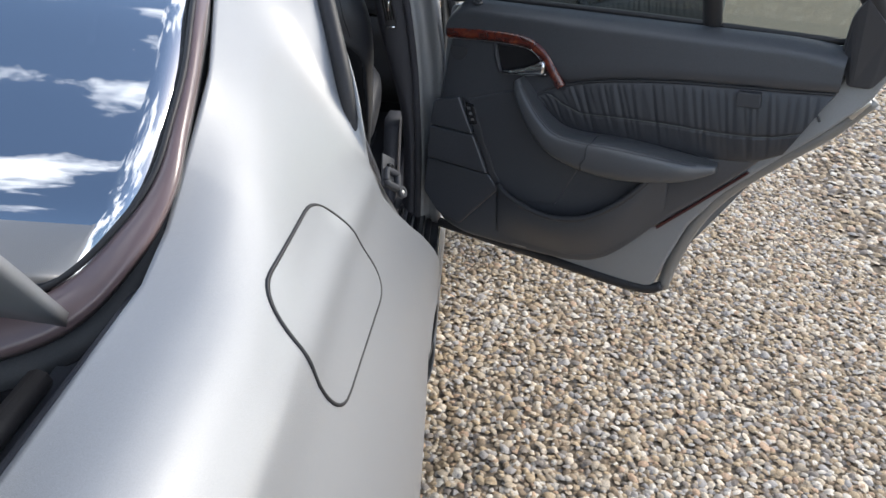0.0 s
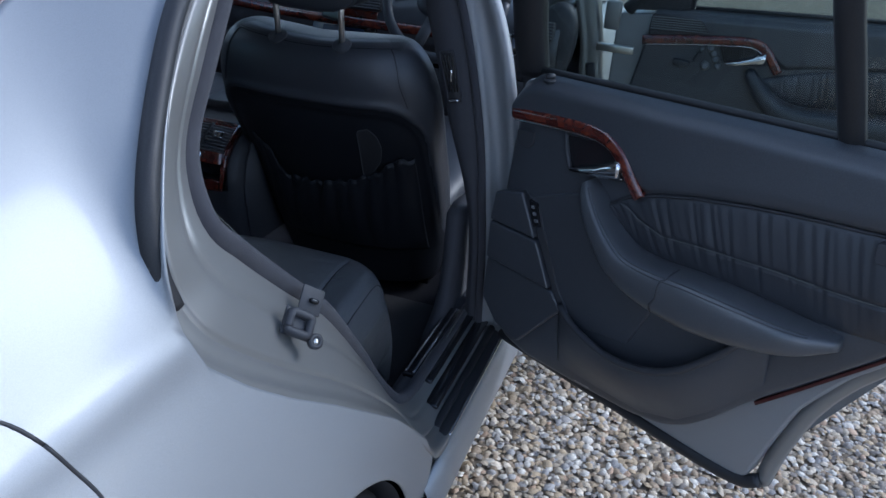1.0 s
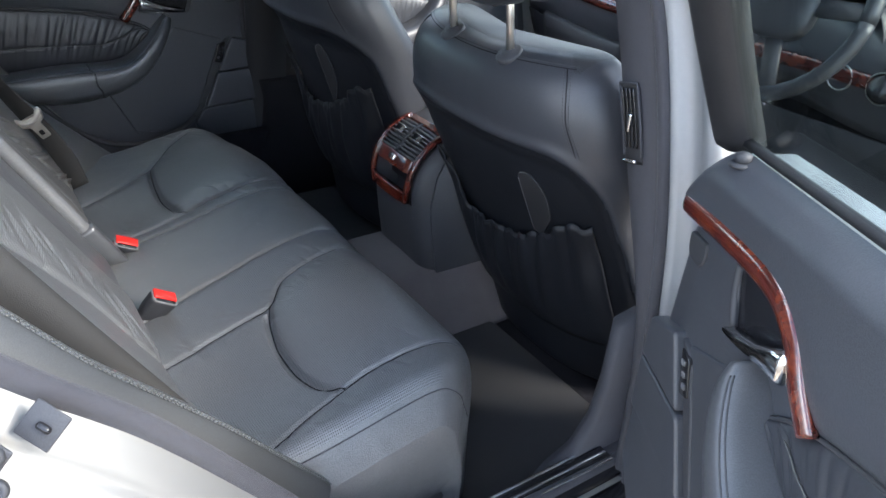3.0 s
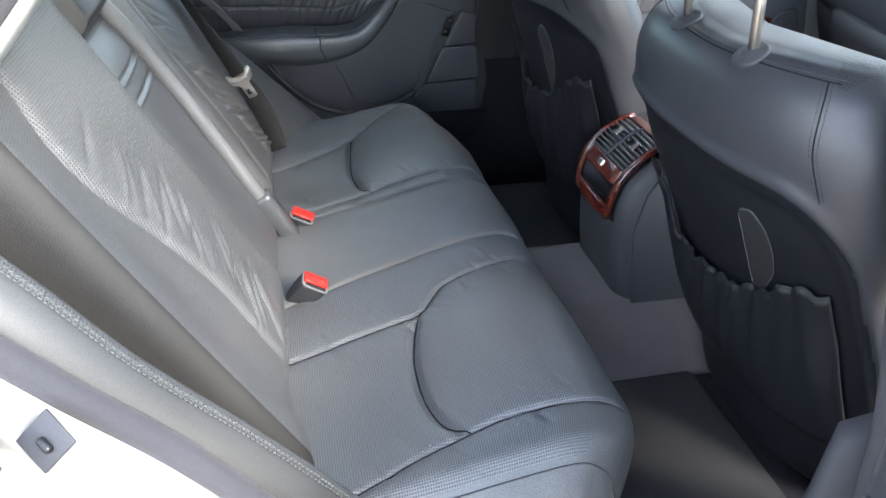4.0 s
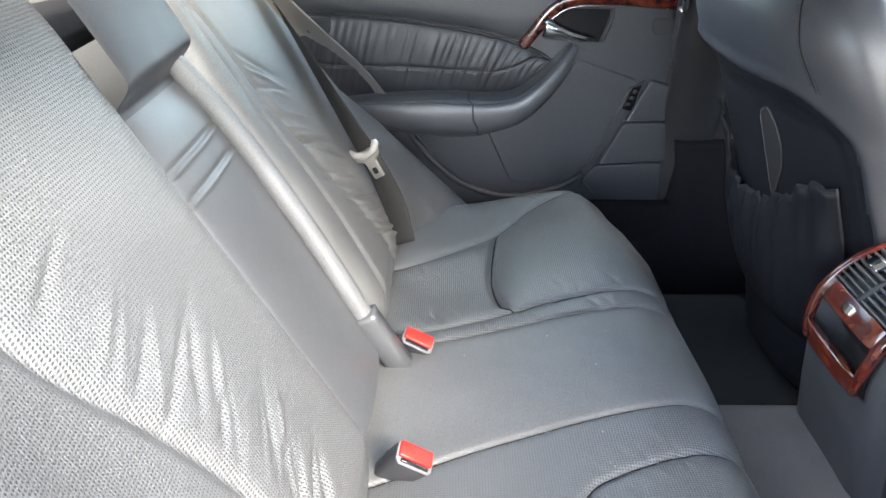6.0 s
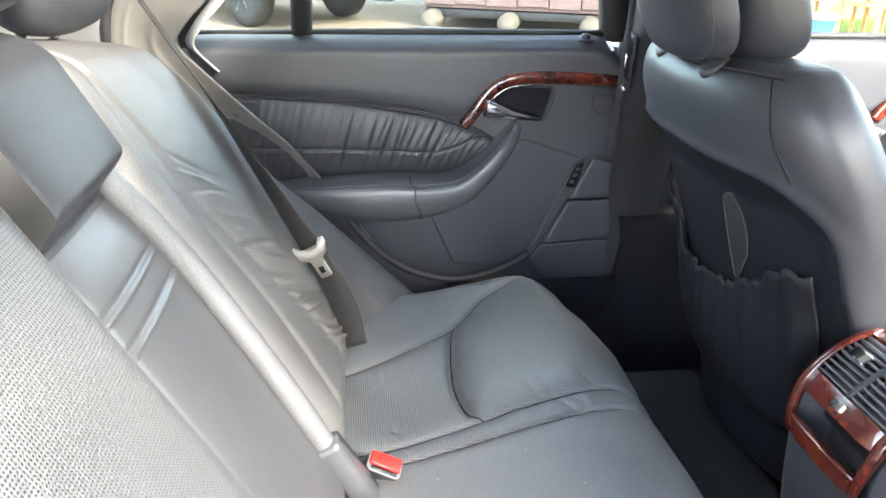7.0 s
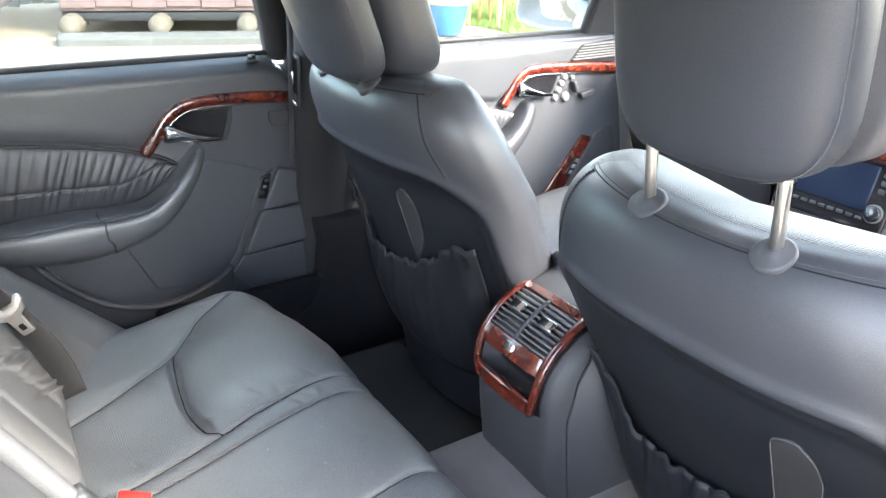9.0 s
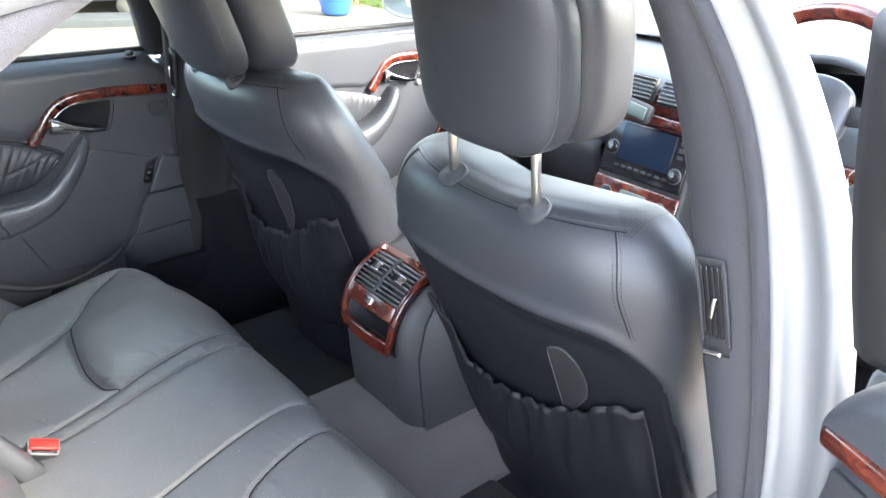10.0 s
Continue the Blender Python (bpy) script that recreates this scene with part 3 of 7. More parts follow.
# door jamb behind the right rear door: metal, felt seal, black window rubber
JAMB_OUT = [(0.585, 1.72, 1.37), (0.597, 1.64, 1.345), (0.612, 1.56, 1.32), (0.65, 1.425, 1.253), (0.69, 1.326, 1.188), (0.715, 1.275, 1.14), (0.735, 1.235, 1.095), (0.753, 1.215, 0.99), (0.775, 1.222, 0.945), (0.808, 1.323, 0.842), (0.846, 1.455, 0.735), (0.866, 1.60, 0.595),
            (0.87, 1.70, 0.47), (0.862, 1.78, 0.395), (0.858, 1.9, 0.37), (0.858, 2.05, 0.368), (0.862, 2.30, 0.368)]
JAMB_IN = [(0.58, 1.76, 1.385), (0.58, 1.68, 1.35), (0.588, 1.60, 1.30), (0.61, 1.545, 1.252), (0.628, 1.468, 1.170), (0.640, 1.412, 1.105), (0.662, 1.378, 1.070), (0.703, 1.35, 1.025), (0.715, 1.385, 0.98), (0.728, 1.465, 0.895), (0.737, 1.545, 0.815), (0.744, 1.66, 0.66),
           (0.747, 1.755, 0.525), (0.75, 1.835, 0.44), (0.75, 1.9, 0.412), (0.75, 2.05, 0.405), (0.75, 2.30, 0.40)]


def jamb_rows(side):
    a, b = even(crom(JAMB_OUT, 300), 140), even(crom(JAMB_IN, 300), 140)
    step, face = np.array([-0.015, 0.011, -0.003]), np.array([0.80, -0.35, 0.48])
    rows = []
    for p, q in zip(a, b):
        under = p + (p - q) * 0.10 - face * 0.010
        row = [(side * under[0], under[1], under[2])]
        for f in np.linspace(0, 1, 34):
            c = p * (1 - f) + q * f + step * min(1.0, f / 0.06) * (1 - f)
            c = c + face * (-0.0055 * math.exp(-((f - 0.20) / 0.022) ** 2) + 0.007 * math.sin(math.pi * min(max((f - 0.2) / 0.8, 0), 1)) - 0.004 * math.exp(-((f - 0.62) / 0.05) ** 2))
            row.append((side * c[0], c[1], c[2]))
        rows.append(row)
    return np.array(rows)


for side in (1, -1):
    part("door_jamb", sheet(jamb_rows(side)[:, ::-side], 0.003), PAINT_DIM, car)
    path = crom(JAMB_IN, 120) * (side, 1, 1) + (0 if side > 0 else -0.062, 0, 0)
    # far seal is black to give the shadow gap between backrest and door
    part("door_seal", tube(path, 0.017, 10, 0.8), FELT if side > 0 else RUBBER, car, "grey felt-covered door seal")
    rub = crom([(0.60, 1.60, 1.338), (0.643, 1.43, 1.268), (0.684, 1.328, 1.20), (0.727, 1.238, 1.105), (0.742, 1.222, 1.04), (0.752, 1.226, 1.0)], 50) * (side, 1, 1)
    part("window_rubber", tube(rub, 0.012, 8), RUBBER, car, "black rubber window seal")
    part("pillar_cover", sheet(np.stack([path[:52] + np.array([-0.01 * side, 0, 0]), path[:52] + np.array([-0.035 * side, 0.02, -0.005]), path[:52] + np.array([-0.075 * side, 0.03, 0.0])], 1), 0.003), HEADLINER, car)

# striker on the right jamb
def jamb_frame(x, y, z):
    """Axes on the jamb: x out of it, y down along its slope."""
    n = Vector((0.80, -0.35, 0.48)).normalized()
    t = Vector((0.12, 0.69, -0.71))
    t = (t - n * t.dot(n)).normalized()
    m = Matrix((n, t, n.cross(t))).transposed().to_4x4()
    m.translation = (x, y, z)
    return m


ST = jamb_frame(0.783, 1.410, 0.882) @ Matrix.Scale(0.72, 4)
st = part("door_striker", rbox(0.006, 0.060, 0.050, 0.004, m=ST @ Matrix.Translation((-0.004, 0, 0))), PLASTIC, car, "black door striker")
sq = round_poly([(-0.021, -0.017), (0.021, -0.017), (0.021, 0.017), (-0.021, 0.017)], 0.006, 4)
part("striker_loop", tube([(0.0, u, v) for u, v in even(np.vstack([sq, sq[:1]]), 41)], 0.0085, 8), PLASTIC, st, m=ST @ Matrix.Translation((0.003, 0, 0)))
part("striker_ear", turned([0.006, 0.014, 0.014, 0.006, 0.006], [-0.004, -0.004, 0.006, 0.006, -0.004], 20, m=ST @ Matrix.Translation((0.0, 0.040, -0.020)) @ Euler((0, radians(90), 0)).to_matrix().to_4x4()), PLASTIC, st)
part("bolt", turned([0.0, 0.006, 0.006, 0.004, 0.0], [0, 0, 0.003, 0.005, 0.005], 12, m=ST @ Matrix.Translation((0.001, 0.040, -0.020)) @ Euler((0, radians(90), 0)).to_matrix().to_4x4()), STEEL, st)
plate2 = part("striker_plate", rbox(0.003, 0.034, 0.036, 0.004, m=jamb_frame(0.772, 1.462, 0.884)), PLASTIC, car, "black guide plate")
part("stud", rbox(0.008, 0.014, 0.007, 0.003, m=jamb_frame(0.776, 1.462, 0.884)), PLASTIC_GLOSS, plate2)
# tyre pressure sticker on the jamb
jr = jamb_rows(1)
near_k = [k for k in range(len(jr)) if 1.488 < jr[k, 20, 1] < 1.572 and jr[k, 20, 2] < 0.83]
sticker = part("pressure_sticker", sheet(np.array([[jr[k, j] + np.array([0.0022, -0.0010, 0.0014]) for j in range(17, 22)] for k in near_k])), STICKER, car, "small printed sticker on the jamb")
part("sticker_mark", sheet(np.array([[jr[k, j] + np.array([0.0030, -0.0013, 0.0019]) for j in (18, 20)] for k in near_k[:2]])), YELLOW, sticker)
for k0 in range(3, len(near_k) - 1, 2):
    part("print_line", sheet(np.array([[jr[k, j] + np.array([0.0030, -0.0013, 0.0019]) for j in (18, 21)] for k in (near_k[k0], near_k[k0] + 1)])), TRIM_GREY, sticker)

# rear wheels
for side in (1, -1):
    rot = Matrix.Translation((side * 0.76, AXLE_Y, AXLE_Z)) @ Euler((0, radians(90 * side), 0)).to_matrix().to_4x4()
    wh = part("rear_wheel", turned([0.20, 0.235, 0.30, 0.322, 0.328, 0.322, 0.30, 0.235, 0.20], [-0.11, -0.112, -0.108, -0.08, 0, 0.08, 0.1, 0.104, 0.09], 56, m=rot), RUBBER, car, "black tyre on a silver alloy wheel")
    part("rim", turned([0.225, 0.232, 0.222, 0.205, 0.07, 0.05, 0.0], [0.06, 0.098, 0.098, 0.075, 0.085, 0.095, 0.095], 48, m=rot), ALLOY, wh)
    for k in range(7):
        a = 2 * math.pi * k / 7
        part("spoke", loft([[(r * math.cos(a) - w * math.sin(a) * sx, r * math.sin(a) + w * math.cos(a) * sx, h + e) for sx, e in ((-1, 0), (-0.6, 0.012), (0.6, 0.012), (1, 0))] for r, w, h in ((0.05, 0.028, 0.09), (0.14, 0.022, 0.088), (0.222, 0.03, 0.09))]), ALLOY, wh, m=rot)
    part("wheel_arch_liner", sheet(np.array([[(side * x, AXLE_Y + (ARCH - 0.004) * math.cos(a), AXLE_Z + (ARCH - 0.004) * math.sin(a)) for a in np.linspace(-0.1, math.pi + 0.1, 40)] for x in (0.868, 0.84, 0.60)])), PLASTIC, car)

# sills
for side in (1, -1):
    prof = [(0.858, 0.372), (0.868, 0.362), (0.874, 0.345), (0.872, 0.26), (0.85, 0.19), (0.80, 0.17), (0.70, 0.17)]
    part("sill", sheet(np.array([[(side * x, y, z) for x, z in crom(prof, 24)] for y in np.linspace(1.70, 3.35, 12)])[:, ::side], 0.004), PAINT, car)
    part("sill_rubber", rbox(0.024, 1.55, 0.012, 0.004, m=Matrix.Translation((side * 0.846, 2.55, 0.374))), RUBBER, car)
for k, (x, w, h, mat, y0, y1) in enumerate([(0.765, 0.030, 0.010, PLASTIC_GLOSS, 1.96, 2.27), (0.800, 0.032, 0.010, PLASTIC_GLOSS, 1.90, 2.27), (0.828, 0.018, 0.010, RUBBER, 1.86, 2.27)]):
    part("sill_strip", rbox(w, y1 - y0, h, 0.004, m=Matrix.Translation((x, (y0 + y1) / 2, 0.405 - 0.012 * k))), mat, car, "glossy black ribbed sill strip")
plate = part("sill_plate", rbox(0.05, 0.30, 0.014, 0.004, m=Matrix.Translation((0.735, 2.11, 0.408))), PLASTIC_GLOSS, car, "black sill plate with chrome strips")
for dx in (-0.018, 0.0, 0.018):
    part("chrome_strip", rbox(0.006, 0.29, 0.005, 0.002, m=Matrix.Translation((0.735 + dx, 2.11, 0.416))), CHROME, plate)
part("chrome_strip", rbox(0.008, 0.42, 0.006, 0.003, m=Matrix.Translation((0.861, 2.06, 0.379))), CHROME, plate)

# boot deck, rear window, boot channel, opened lid, back panel
part("rear_window", sheet(np.array([[(x * k, y - 0.05 * (1 - k * k), z + 0.02 * (1 - k * k)) for k in np.linspace(-1, 1, 41)]
                                   for x, y, z in crom([(0.575, 0.80, 1.02), (0.607, 0.845, 1.08), (0.614, 0.92, 1.13), (0.608, 0.985, 1.165), (0.59, 1.08, 1.208), (0.555, 1.25, 1.243), (0.53, 1.40, 1.308), (0.5, 1.6, 1.372), (0.485, 1.72, 1.405)], 40)]), 0.004), GLASS_DARK, car, "dark tinted rear window that mirrors the sky").visible_shadow = False
for side in (1, -1):
    inner = crom([(0.28, 0.735, 0.985), (0.45, 0.762, 1.0), (0.545, 0.797, 1.025), (0.594, 0.835, 1.07), (0.612, 0.87, 1.10), (0.612, 0.93, 1.137), (0.606, 0.99, 1.168), (0.588, 1.08, 1.212), (0.552, 1.25, 1.248), (0.528, 1.4, 1.313)], 70) * (side, 1, 1)
    outer = crom([(0.28, 0.69, 0.95), (0.47, 0.708, 0.962), (0.580, 0.748, 0.99), (0.634, 0.80, 1.048), (0.647, 0.855, 1.088), (0.639, 0.91, 1.116), (0.629, 0.98, 1.145), (0.608, 1.10, 1.203), (0.566, 1.255, 1.247), (0.546, 1.4, 1.308)], 70) * (side, 1, 1)
    up = np.array([side * 0.35, -0.45, 0.82])

    def across(f, d):
        return inner * (1 - f) + outer * f + up * d

    part("rear_window_seal", tube(across(0.0, 0.004), 0.0035, 6), RUBBER, car)
    part("rear_window_trim", sheet(np.stack([across(f, d) for f, d in ((0.05, 0.0), (0.10, 0.006), (0.3, 0.009), (0.55, 0.007), (0.64, 0.002), (0.66, -0.008))], 1)[:, ::-side], 0.002), MAUVE, car, "mauve-brown rear window surround")
    part("window_channel", sheet(np.stack([across(f, d) for f, d in ((0.60, -0.006), (0.8, -0.018), (0.98, -0.020))], 1)[:, ::-side], 0.002), RUBBER, car)
    part("boot_channel", sheet(np.array([[(side * x, y, z) for x, z in ((0.622, 1.028), (0.612, 1.02), (0.606, 0.985), (0.585, 0.97), (0.56, 0.97), (0.55, 0.94))] for y in np.linspace(-0.55, 0.86, 16)])[:, ::-side], 0.002), TRIM_GREY, car)
    part("boot_seal", tube([(side * 0.565, y, 0.985) for y in np.linspace(-0.5, 0.72, 12)], 0.011, 8), RUBBER, car)
    part("boot_side", sheet(np.array([[(side * x, y, z) for x, z in ((0.55, 0.94), (0.56, 0.7), (0.55, 0.42))] for y in (-0.5, 0.7)]), 0.003), CARPET, car)
part("boot_floor", rbox(1.12, 1.25, 0.02, 0.0, m=Matrix.Translation((0, 0.1, 0.42))), CARPET, car)
part("boot_bulkhead", rbox(1.2, 0.02, 0.55, 0.0, m=Matrix.Translation((0, 0.74, 0.68))), CARPET, car)
part("rear_bumper", sheet(np.array([[(0.80 * math.sin(a), -0.55 - 0.14 * math.cos(a), z - 0.0) for a in np.linspace(-1.57, 1.57, 24)] for z in (0.98, 0.8, 0.62, 0.4, 0.25)]), 0.01), PAINT, car)
lid = part("boot_lid", sheet(np.array([[(x * k, y, z + 0.03 * (1 - k * k)) for k in np.linspace(-1, 1, 21)] for x, y, z in
                                      crom([(0.567, 0.787, 0.997), (0.585, 0.662, 1.15), (0.59, 0.5, 1.35), (0.585, 0.3, 1.58), (0.56, 0.1, 1.75)], 16)]), 0.012), PAINT, car, "raised silver boot lid")


# ---- doors ----
HX, HY = 0.815, 2.2675
TRIM = [(0.086, 1.0), (0.072, 0.95), (0.058, 0.885), (0.042, 0.78), (0.024, 0.65), (0.012, 0.55), (0.018, 0.47), (0.06, 0.412), (0.13, 0.392), (0.28, 0.390), (0.43, 0.394), (0.50, 0.408), (0.55, 0.436), (0.595, 0.48), (0.645, 0.54), (0.70, 0.598),
        (0.762, 0.66), (0.815, 0.715), (0.86, 0.765), (0.905, 0.823), (0.945, 0.88), (0.975, 0.935), (0.982, 0.985), (0.96, 1.015), (0.70, 1.022), (0.40, 1.026), (0.125, 1.028)]
SHELL = [(0.05, 1.01), (0.036, 0.9), (0.016, 0.6), (0.03, 0.43), (0.06, 0.378), (0.35, 0.368), (0.64, 0.362), (0.668, 0.374), (0.69, 0.45), (0.726, 0.56), (0.786, 0.655), (0.88, 0.755), (0.97, 0.845), (1.035, 0.92), (1.06, 0.985), (1.055, 1.02), (0.6, 1.015)]
SEAM_TOP = [(0.97, 0.935), (0.88, 0.927), (0.765, 0.919), (0.65, 0.910), (0.525, 0.893), (0.465, 0.882), (0.395, 0.863), (0.35, 0.845), (0.318, 0.824)]


def creased(s, f, marks):
    """Height of a gathered leather skin at s along it and f down it; each mark is a fold: place, slant, width, height."""
    h = 0.0
    for s0, slant, width, amp in marks:
        d = (s - s0 - slant * f) / width
        if abs(d) < 3:
            h += amp * math.exp(-d * d)
    return h


def fold_marks(s0, s1, seed, slant, gap=(0.010, 0.026)):
    r, out, s = np.random.default_rng(seed), [], s0
    while s < s1:
        out.append((s, slant + r.uniform(-0.012, 0.012), r.uniform(0.0026, 0.0048), -r.uniform(0.0008, 0.0024)))
        out.append((s + 0.006, slant + r.uniform(-0.008, 0.008), 0.0075, r.uniform(0.0006, 0.0018)))
        s += r.uniform(*gap)
    return out


def rear_door(side, m, label):
    door = thing("rear_door", label, "car door")
    door.matrix_basis = m

    def to(s, z, n):
        lean = max(0.0, z - 1.02) * 0.5
        n = n + 0.009 * min(1.0, max(0.0, n / 0.02))
        return Vector((-side * (n + 0.015 + lean), -s, z))

    def path(pts, n):
        return np.array([to(*p) for p in crom(pts, n)])

    part("shell", slab(round_poly(SHELL, 0.02), -0.075, 0.0, to, 0.006), PAINT, door, "silver outer shell")
    part("bottom_rubber", tube(path([(0.03, 0.388, -0.004), (0.3, 0.374, -0.004), (0.66, 0.362, -0.006), (0.69, 0.378, -0.01)], 30), 0.014, 8), RUBBER, door)
    part("outer_bend", tube(path([(0.688, 0.365, -0.03), (0.705, 0.45, -0.03), (0.74, 0.56, -0.03), (0.795, 0.655, -0.03), (0.885, 0.752, -0.03), (0.975, 0.838, -0.03), (1.04, 0.92, -0.03)], 40), 0.016, 8), PAINT_DIM, door)
    # trim panel: a skin filling the outline, rounded at its edge
    o = even(np.vstack([round_poly(TRIM, 0.02), round_poly(TRIM, 0.02)[:1]]), 161)[:-1]
    c = np.array((0.40, 0.74))
    loops = [[to(*q, -0.004) for q in o], [to(*q, 0.010) for q in o]]
    for k, h in ((0.994, 0.018), (0.982, 0.023), (0.96, 0.026), (0.8, 0.028), (0.5, 0.028), (0.2, 0.028), (0.02, 0.028)):
        loops.append([to(*(c + (q - c) * k), h) for q in o])
    part("trim_panel", loft(loops), LEATHER_SOFT, door, "black door trim panel")
    # one padded skin from the window ledge down to the seam of the gathered panel
    seam = crom(SEAM_TOP, 90)
    rows = []
    for s in np.linspace(0.975, 0.066, 90):
        zl = float(np.interp(s, seam[::-1, 0], seam[::-1, 1])) if s > 0.40 else float(np.interp(s, [0.02, 0.30, 0.335, 0.365, 0.40], [0.935, 0.935, 0.915, 0.880, 0.864]))
        zt = 1.034 - 0.010 * max(0.0, (s - 0.85) / 0.12) ** 2 - 0.05 * max(0.0, (0.13 - s) / 0.07) ** 2
        zl = min(zl, zt - 0.02)
        row = []
        for f in np.linspace(0, 1, 22):
            z = zt + (zl - zt) * f
            a = min(1.0, (zt - z) / 0.034)
            row.append(to(s, z, 0.008 + 0.036 * math.sin(a * math.pi / 2) ** 0.8 - 0.010 * max(0.0, (f - 0.72) / 0.28) ** 2 - (0.02 if f > 0.99 else 0.0)))
        rows.append(row)
    part("top_pad", sheet(np.array(rows)[:, ::side]), LEATHER_SOFT, door, "smooth padded black upper panel")
    part("window_scraper", tube(path([(0.10, 1.036, 0.0), (0.5, 1.038, 0.0), (0.975, 1.032, 0.0)], 20), 0.007, 6), RUBBER, door)
    part("lock_pin", turned([0.0075, 0.0075, 0.009, 0.009, 0.0], [-0.01, 0.006, 0.007, 0.014, 0.016], 14, m=Matrix.Translation(to(0.145, 1.024, 0.022))), PLASTIC, door, "black lock pin")
    part("pin_collar", turned([0.014, 0.014, 0.009], [0, 0.004, 0.005], 16, m=Matrix.Translation(to(0.145, 1.024, 0.022))), PLASTIC, door)
    # burl strip with a chrome edge
    strip = [(0.070, 0.949, 0.036), (0.11, 0.952, 0.037), (0.184, 0.956, 0.038), (0.277, 0.955, 0.038), (0.313, 0.945, 0.038), (0.340, 0.924, 0.038), (0.362, 0.893, 0.038), (0.388, 0.858, 0.035)]
    sp = crom(strip, 70)
    tn = np.gradient(sp[:, :2], axis=0)
    tn /= np.linalg.norm(tn, axis=1, keepdims=True)
    nr = np.stack([-tn[:, 1], tn[:, 0]], 1)
    w = np.interp(np.linspace(0, 1, 70), [0, 0.6, 0.85, 1], [0.0135, 0.0135, 0.0130, 0.0125])
    wood_loops = []
    for p, q, h in zip(sp, nr, w):
        wood_loops.append([to(*(p[:2] + q * h * math.cos(a)), p[2] - 0.002 + 0.013 * math.sin(a) ** 0.6) for a in np.linspace(0.0001, math.pi - 0.0001, 12)])
    part("wood_strip", loft(wood_loops), WOOD, door, "glossy red-brown burl wood strip")
    part("chrome_edge", tube([to(*(p[:2] - q * (h + 0.0012)), p[2] + 0.001) for p, q, h in list(zip(sp, nr, w))[:58][::-1]], 0.0017, 6), CHROME, door)
    # pull handle in its dish
    dish = round_poly([(0.203, 0.936), (0.296, 0.939), (0.322, 0.924), (0.348, 0.876), (0.222, 0.866)], 0.010)
    part("handle_dish", slab(dish, 0.024, 0.0305, to, 0.003), PLASTIC_GLOSS, door, "dark handle recess")
    part("dish_rim", tube([to(*q, 0.031) for q in even(np.vstack([dish, dish[:1]]), 60)], 0.0026, 6), PLASTIC, door)
    part("dish_wall", tube(path([(0.203, 0.936, 0.031), (0.208, 0.905, 0.033), (0.222, 0.868, 0.034)], 12), 0.005, 8), PLASTIC, door)
    part("door_handle", loft([[to(s, z + b * hz, 0.044 + a * 0.009) for a, b in ((-1, -0.6), (0, -1), (1, -0.6), (1, 0.6), (0, 1), (-1, 0.6))] for s, z, hz in
                              ((0.234, 0.8745, 0.0035), (0.262, 0.878, 0.0065), (0.293, 0.885, 0.0095), (0.318, 0.893, 0.015), (0.338, 0.898, 0.020), (0.344, 0.899, 0.017))]), CHROME, door, "chrome pull handle")
    part("handle_lip", tube(path([(0.226, 0.868, 0.034), (0.29, 0.872, 0.036), (0.345, 0.882, 0.036)], 16), 0.0022, 6), CHROME, door)
    # square cover near the hinge, small rectangle in the gathered panel
    part("cover_square", slab(round_poly([(0.074, 0.915), (0.120, 0.917), (0.120, 0.893), (0.108, 0.880), (0.084, 0.882), (0.074, 0.892)], 0.006), 0.024, 0.0315, to, 0.002), PLASTIC, door)
    part("trim_badge", slab(round_poly([(0.785, 0.915), (0.835, 0.917), (0.838, 0.885), (0.788, 0.883)], 0.008), 0.03, 0.048, to, 0.002), PLASTIC, door)
    # gathered leather panel with a sewn line along it
    top = even(seam, 260)
    bot = even(crom([(0.90, 0.79), (0.85, 0.765), (0.78, 0.752), (0.72, 0.75), (0.64, 0.752), (0.57, 0.752), (0.50, 0.752), (0.43, 0.752), (0.385, 0.762), (0.345, 0.79), (0.318, 0.822)], 300), 260)
    marks = fold_marks(0.22, 0.95, 4, 0.085)
    rows, sewn = [], []
    for a, b in zip(top, bot):
        row = []
        fs = float(np.interp(a[0], [0.33, 0.40, 0.46, 0.97], [0.05, 0.45, 0.60, 0.62]))
        for f in np.linspace(0, 1, 40):
            q = a * (1 - f) + b * f
            fade = math.sin(math.pi * f) ** 0.5
            h = 0.026 + 0.014 * fade + creased(a[0], f, marks) * fade - 0.0035 * math.exp(-((f - fs) / 0.014) ** 2)
            row.append(to(*q, h))
        rows.append(row)
        sewn.append(to(*(a * (1 - fs) + b * fs), 0.0405))
    part("ruched_panel", sheet(np.array(rows)[:, ::side]), LEATHER, door, "gathered black leather insert")
    part("panel_stitch", tube(sewn[: -22], 0.0009, 5), STITCH_PALE, door)
    part("panel_seam", tube([to(*q, 0.031) for q in top], 0.0028, 6), PLASTIC, door)
    # armrest and grip, one padded arm that rises to the handle
    spine = crom([(0.775, 0.735, 0.045), (0.72, 0.728, 0.085), (0.64, 0.722, 0.098), (0.54, 0.718, 0.100), (0.45, 0.722, 0.098), (0.393, 0.737, 0.095), (0.350, 0.770, 0.090), (0.312, 0.812, 0.080), (0.288, 0.845, 0.066), (0.276, 0.862, 0.050)], 80)
    hh = crom([(0.010, 0), (0.036, 0), (0.046, 0), (0.047, 0), (0.042, 0), (0.034, 0), (0.027, 0), (0.023, 0), (0.019, 0), (0.009, 0)], 80)[:, 0]
    t2 = np.gradient(spine[:, :2], axis=0)
    t2 /= np.linalg.norm(t2, axis=1, keepdims=True)
    loops = []
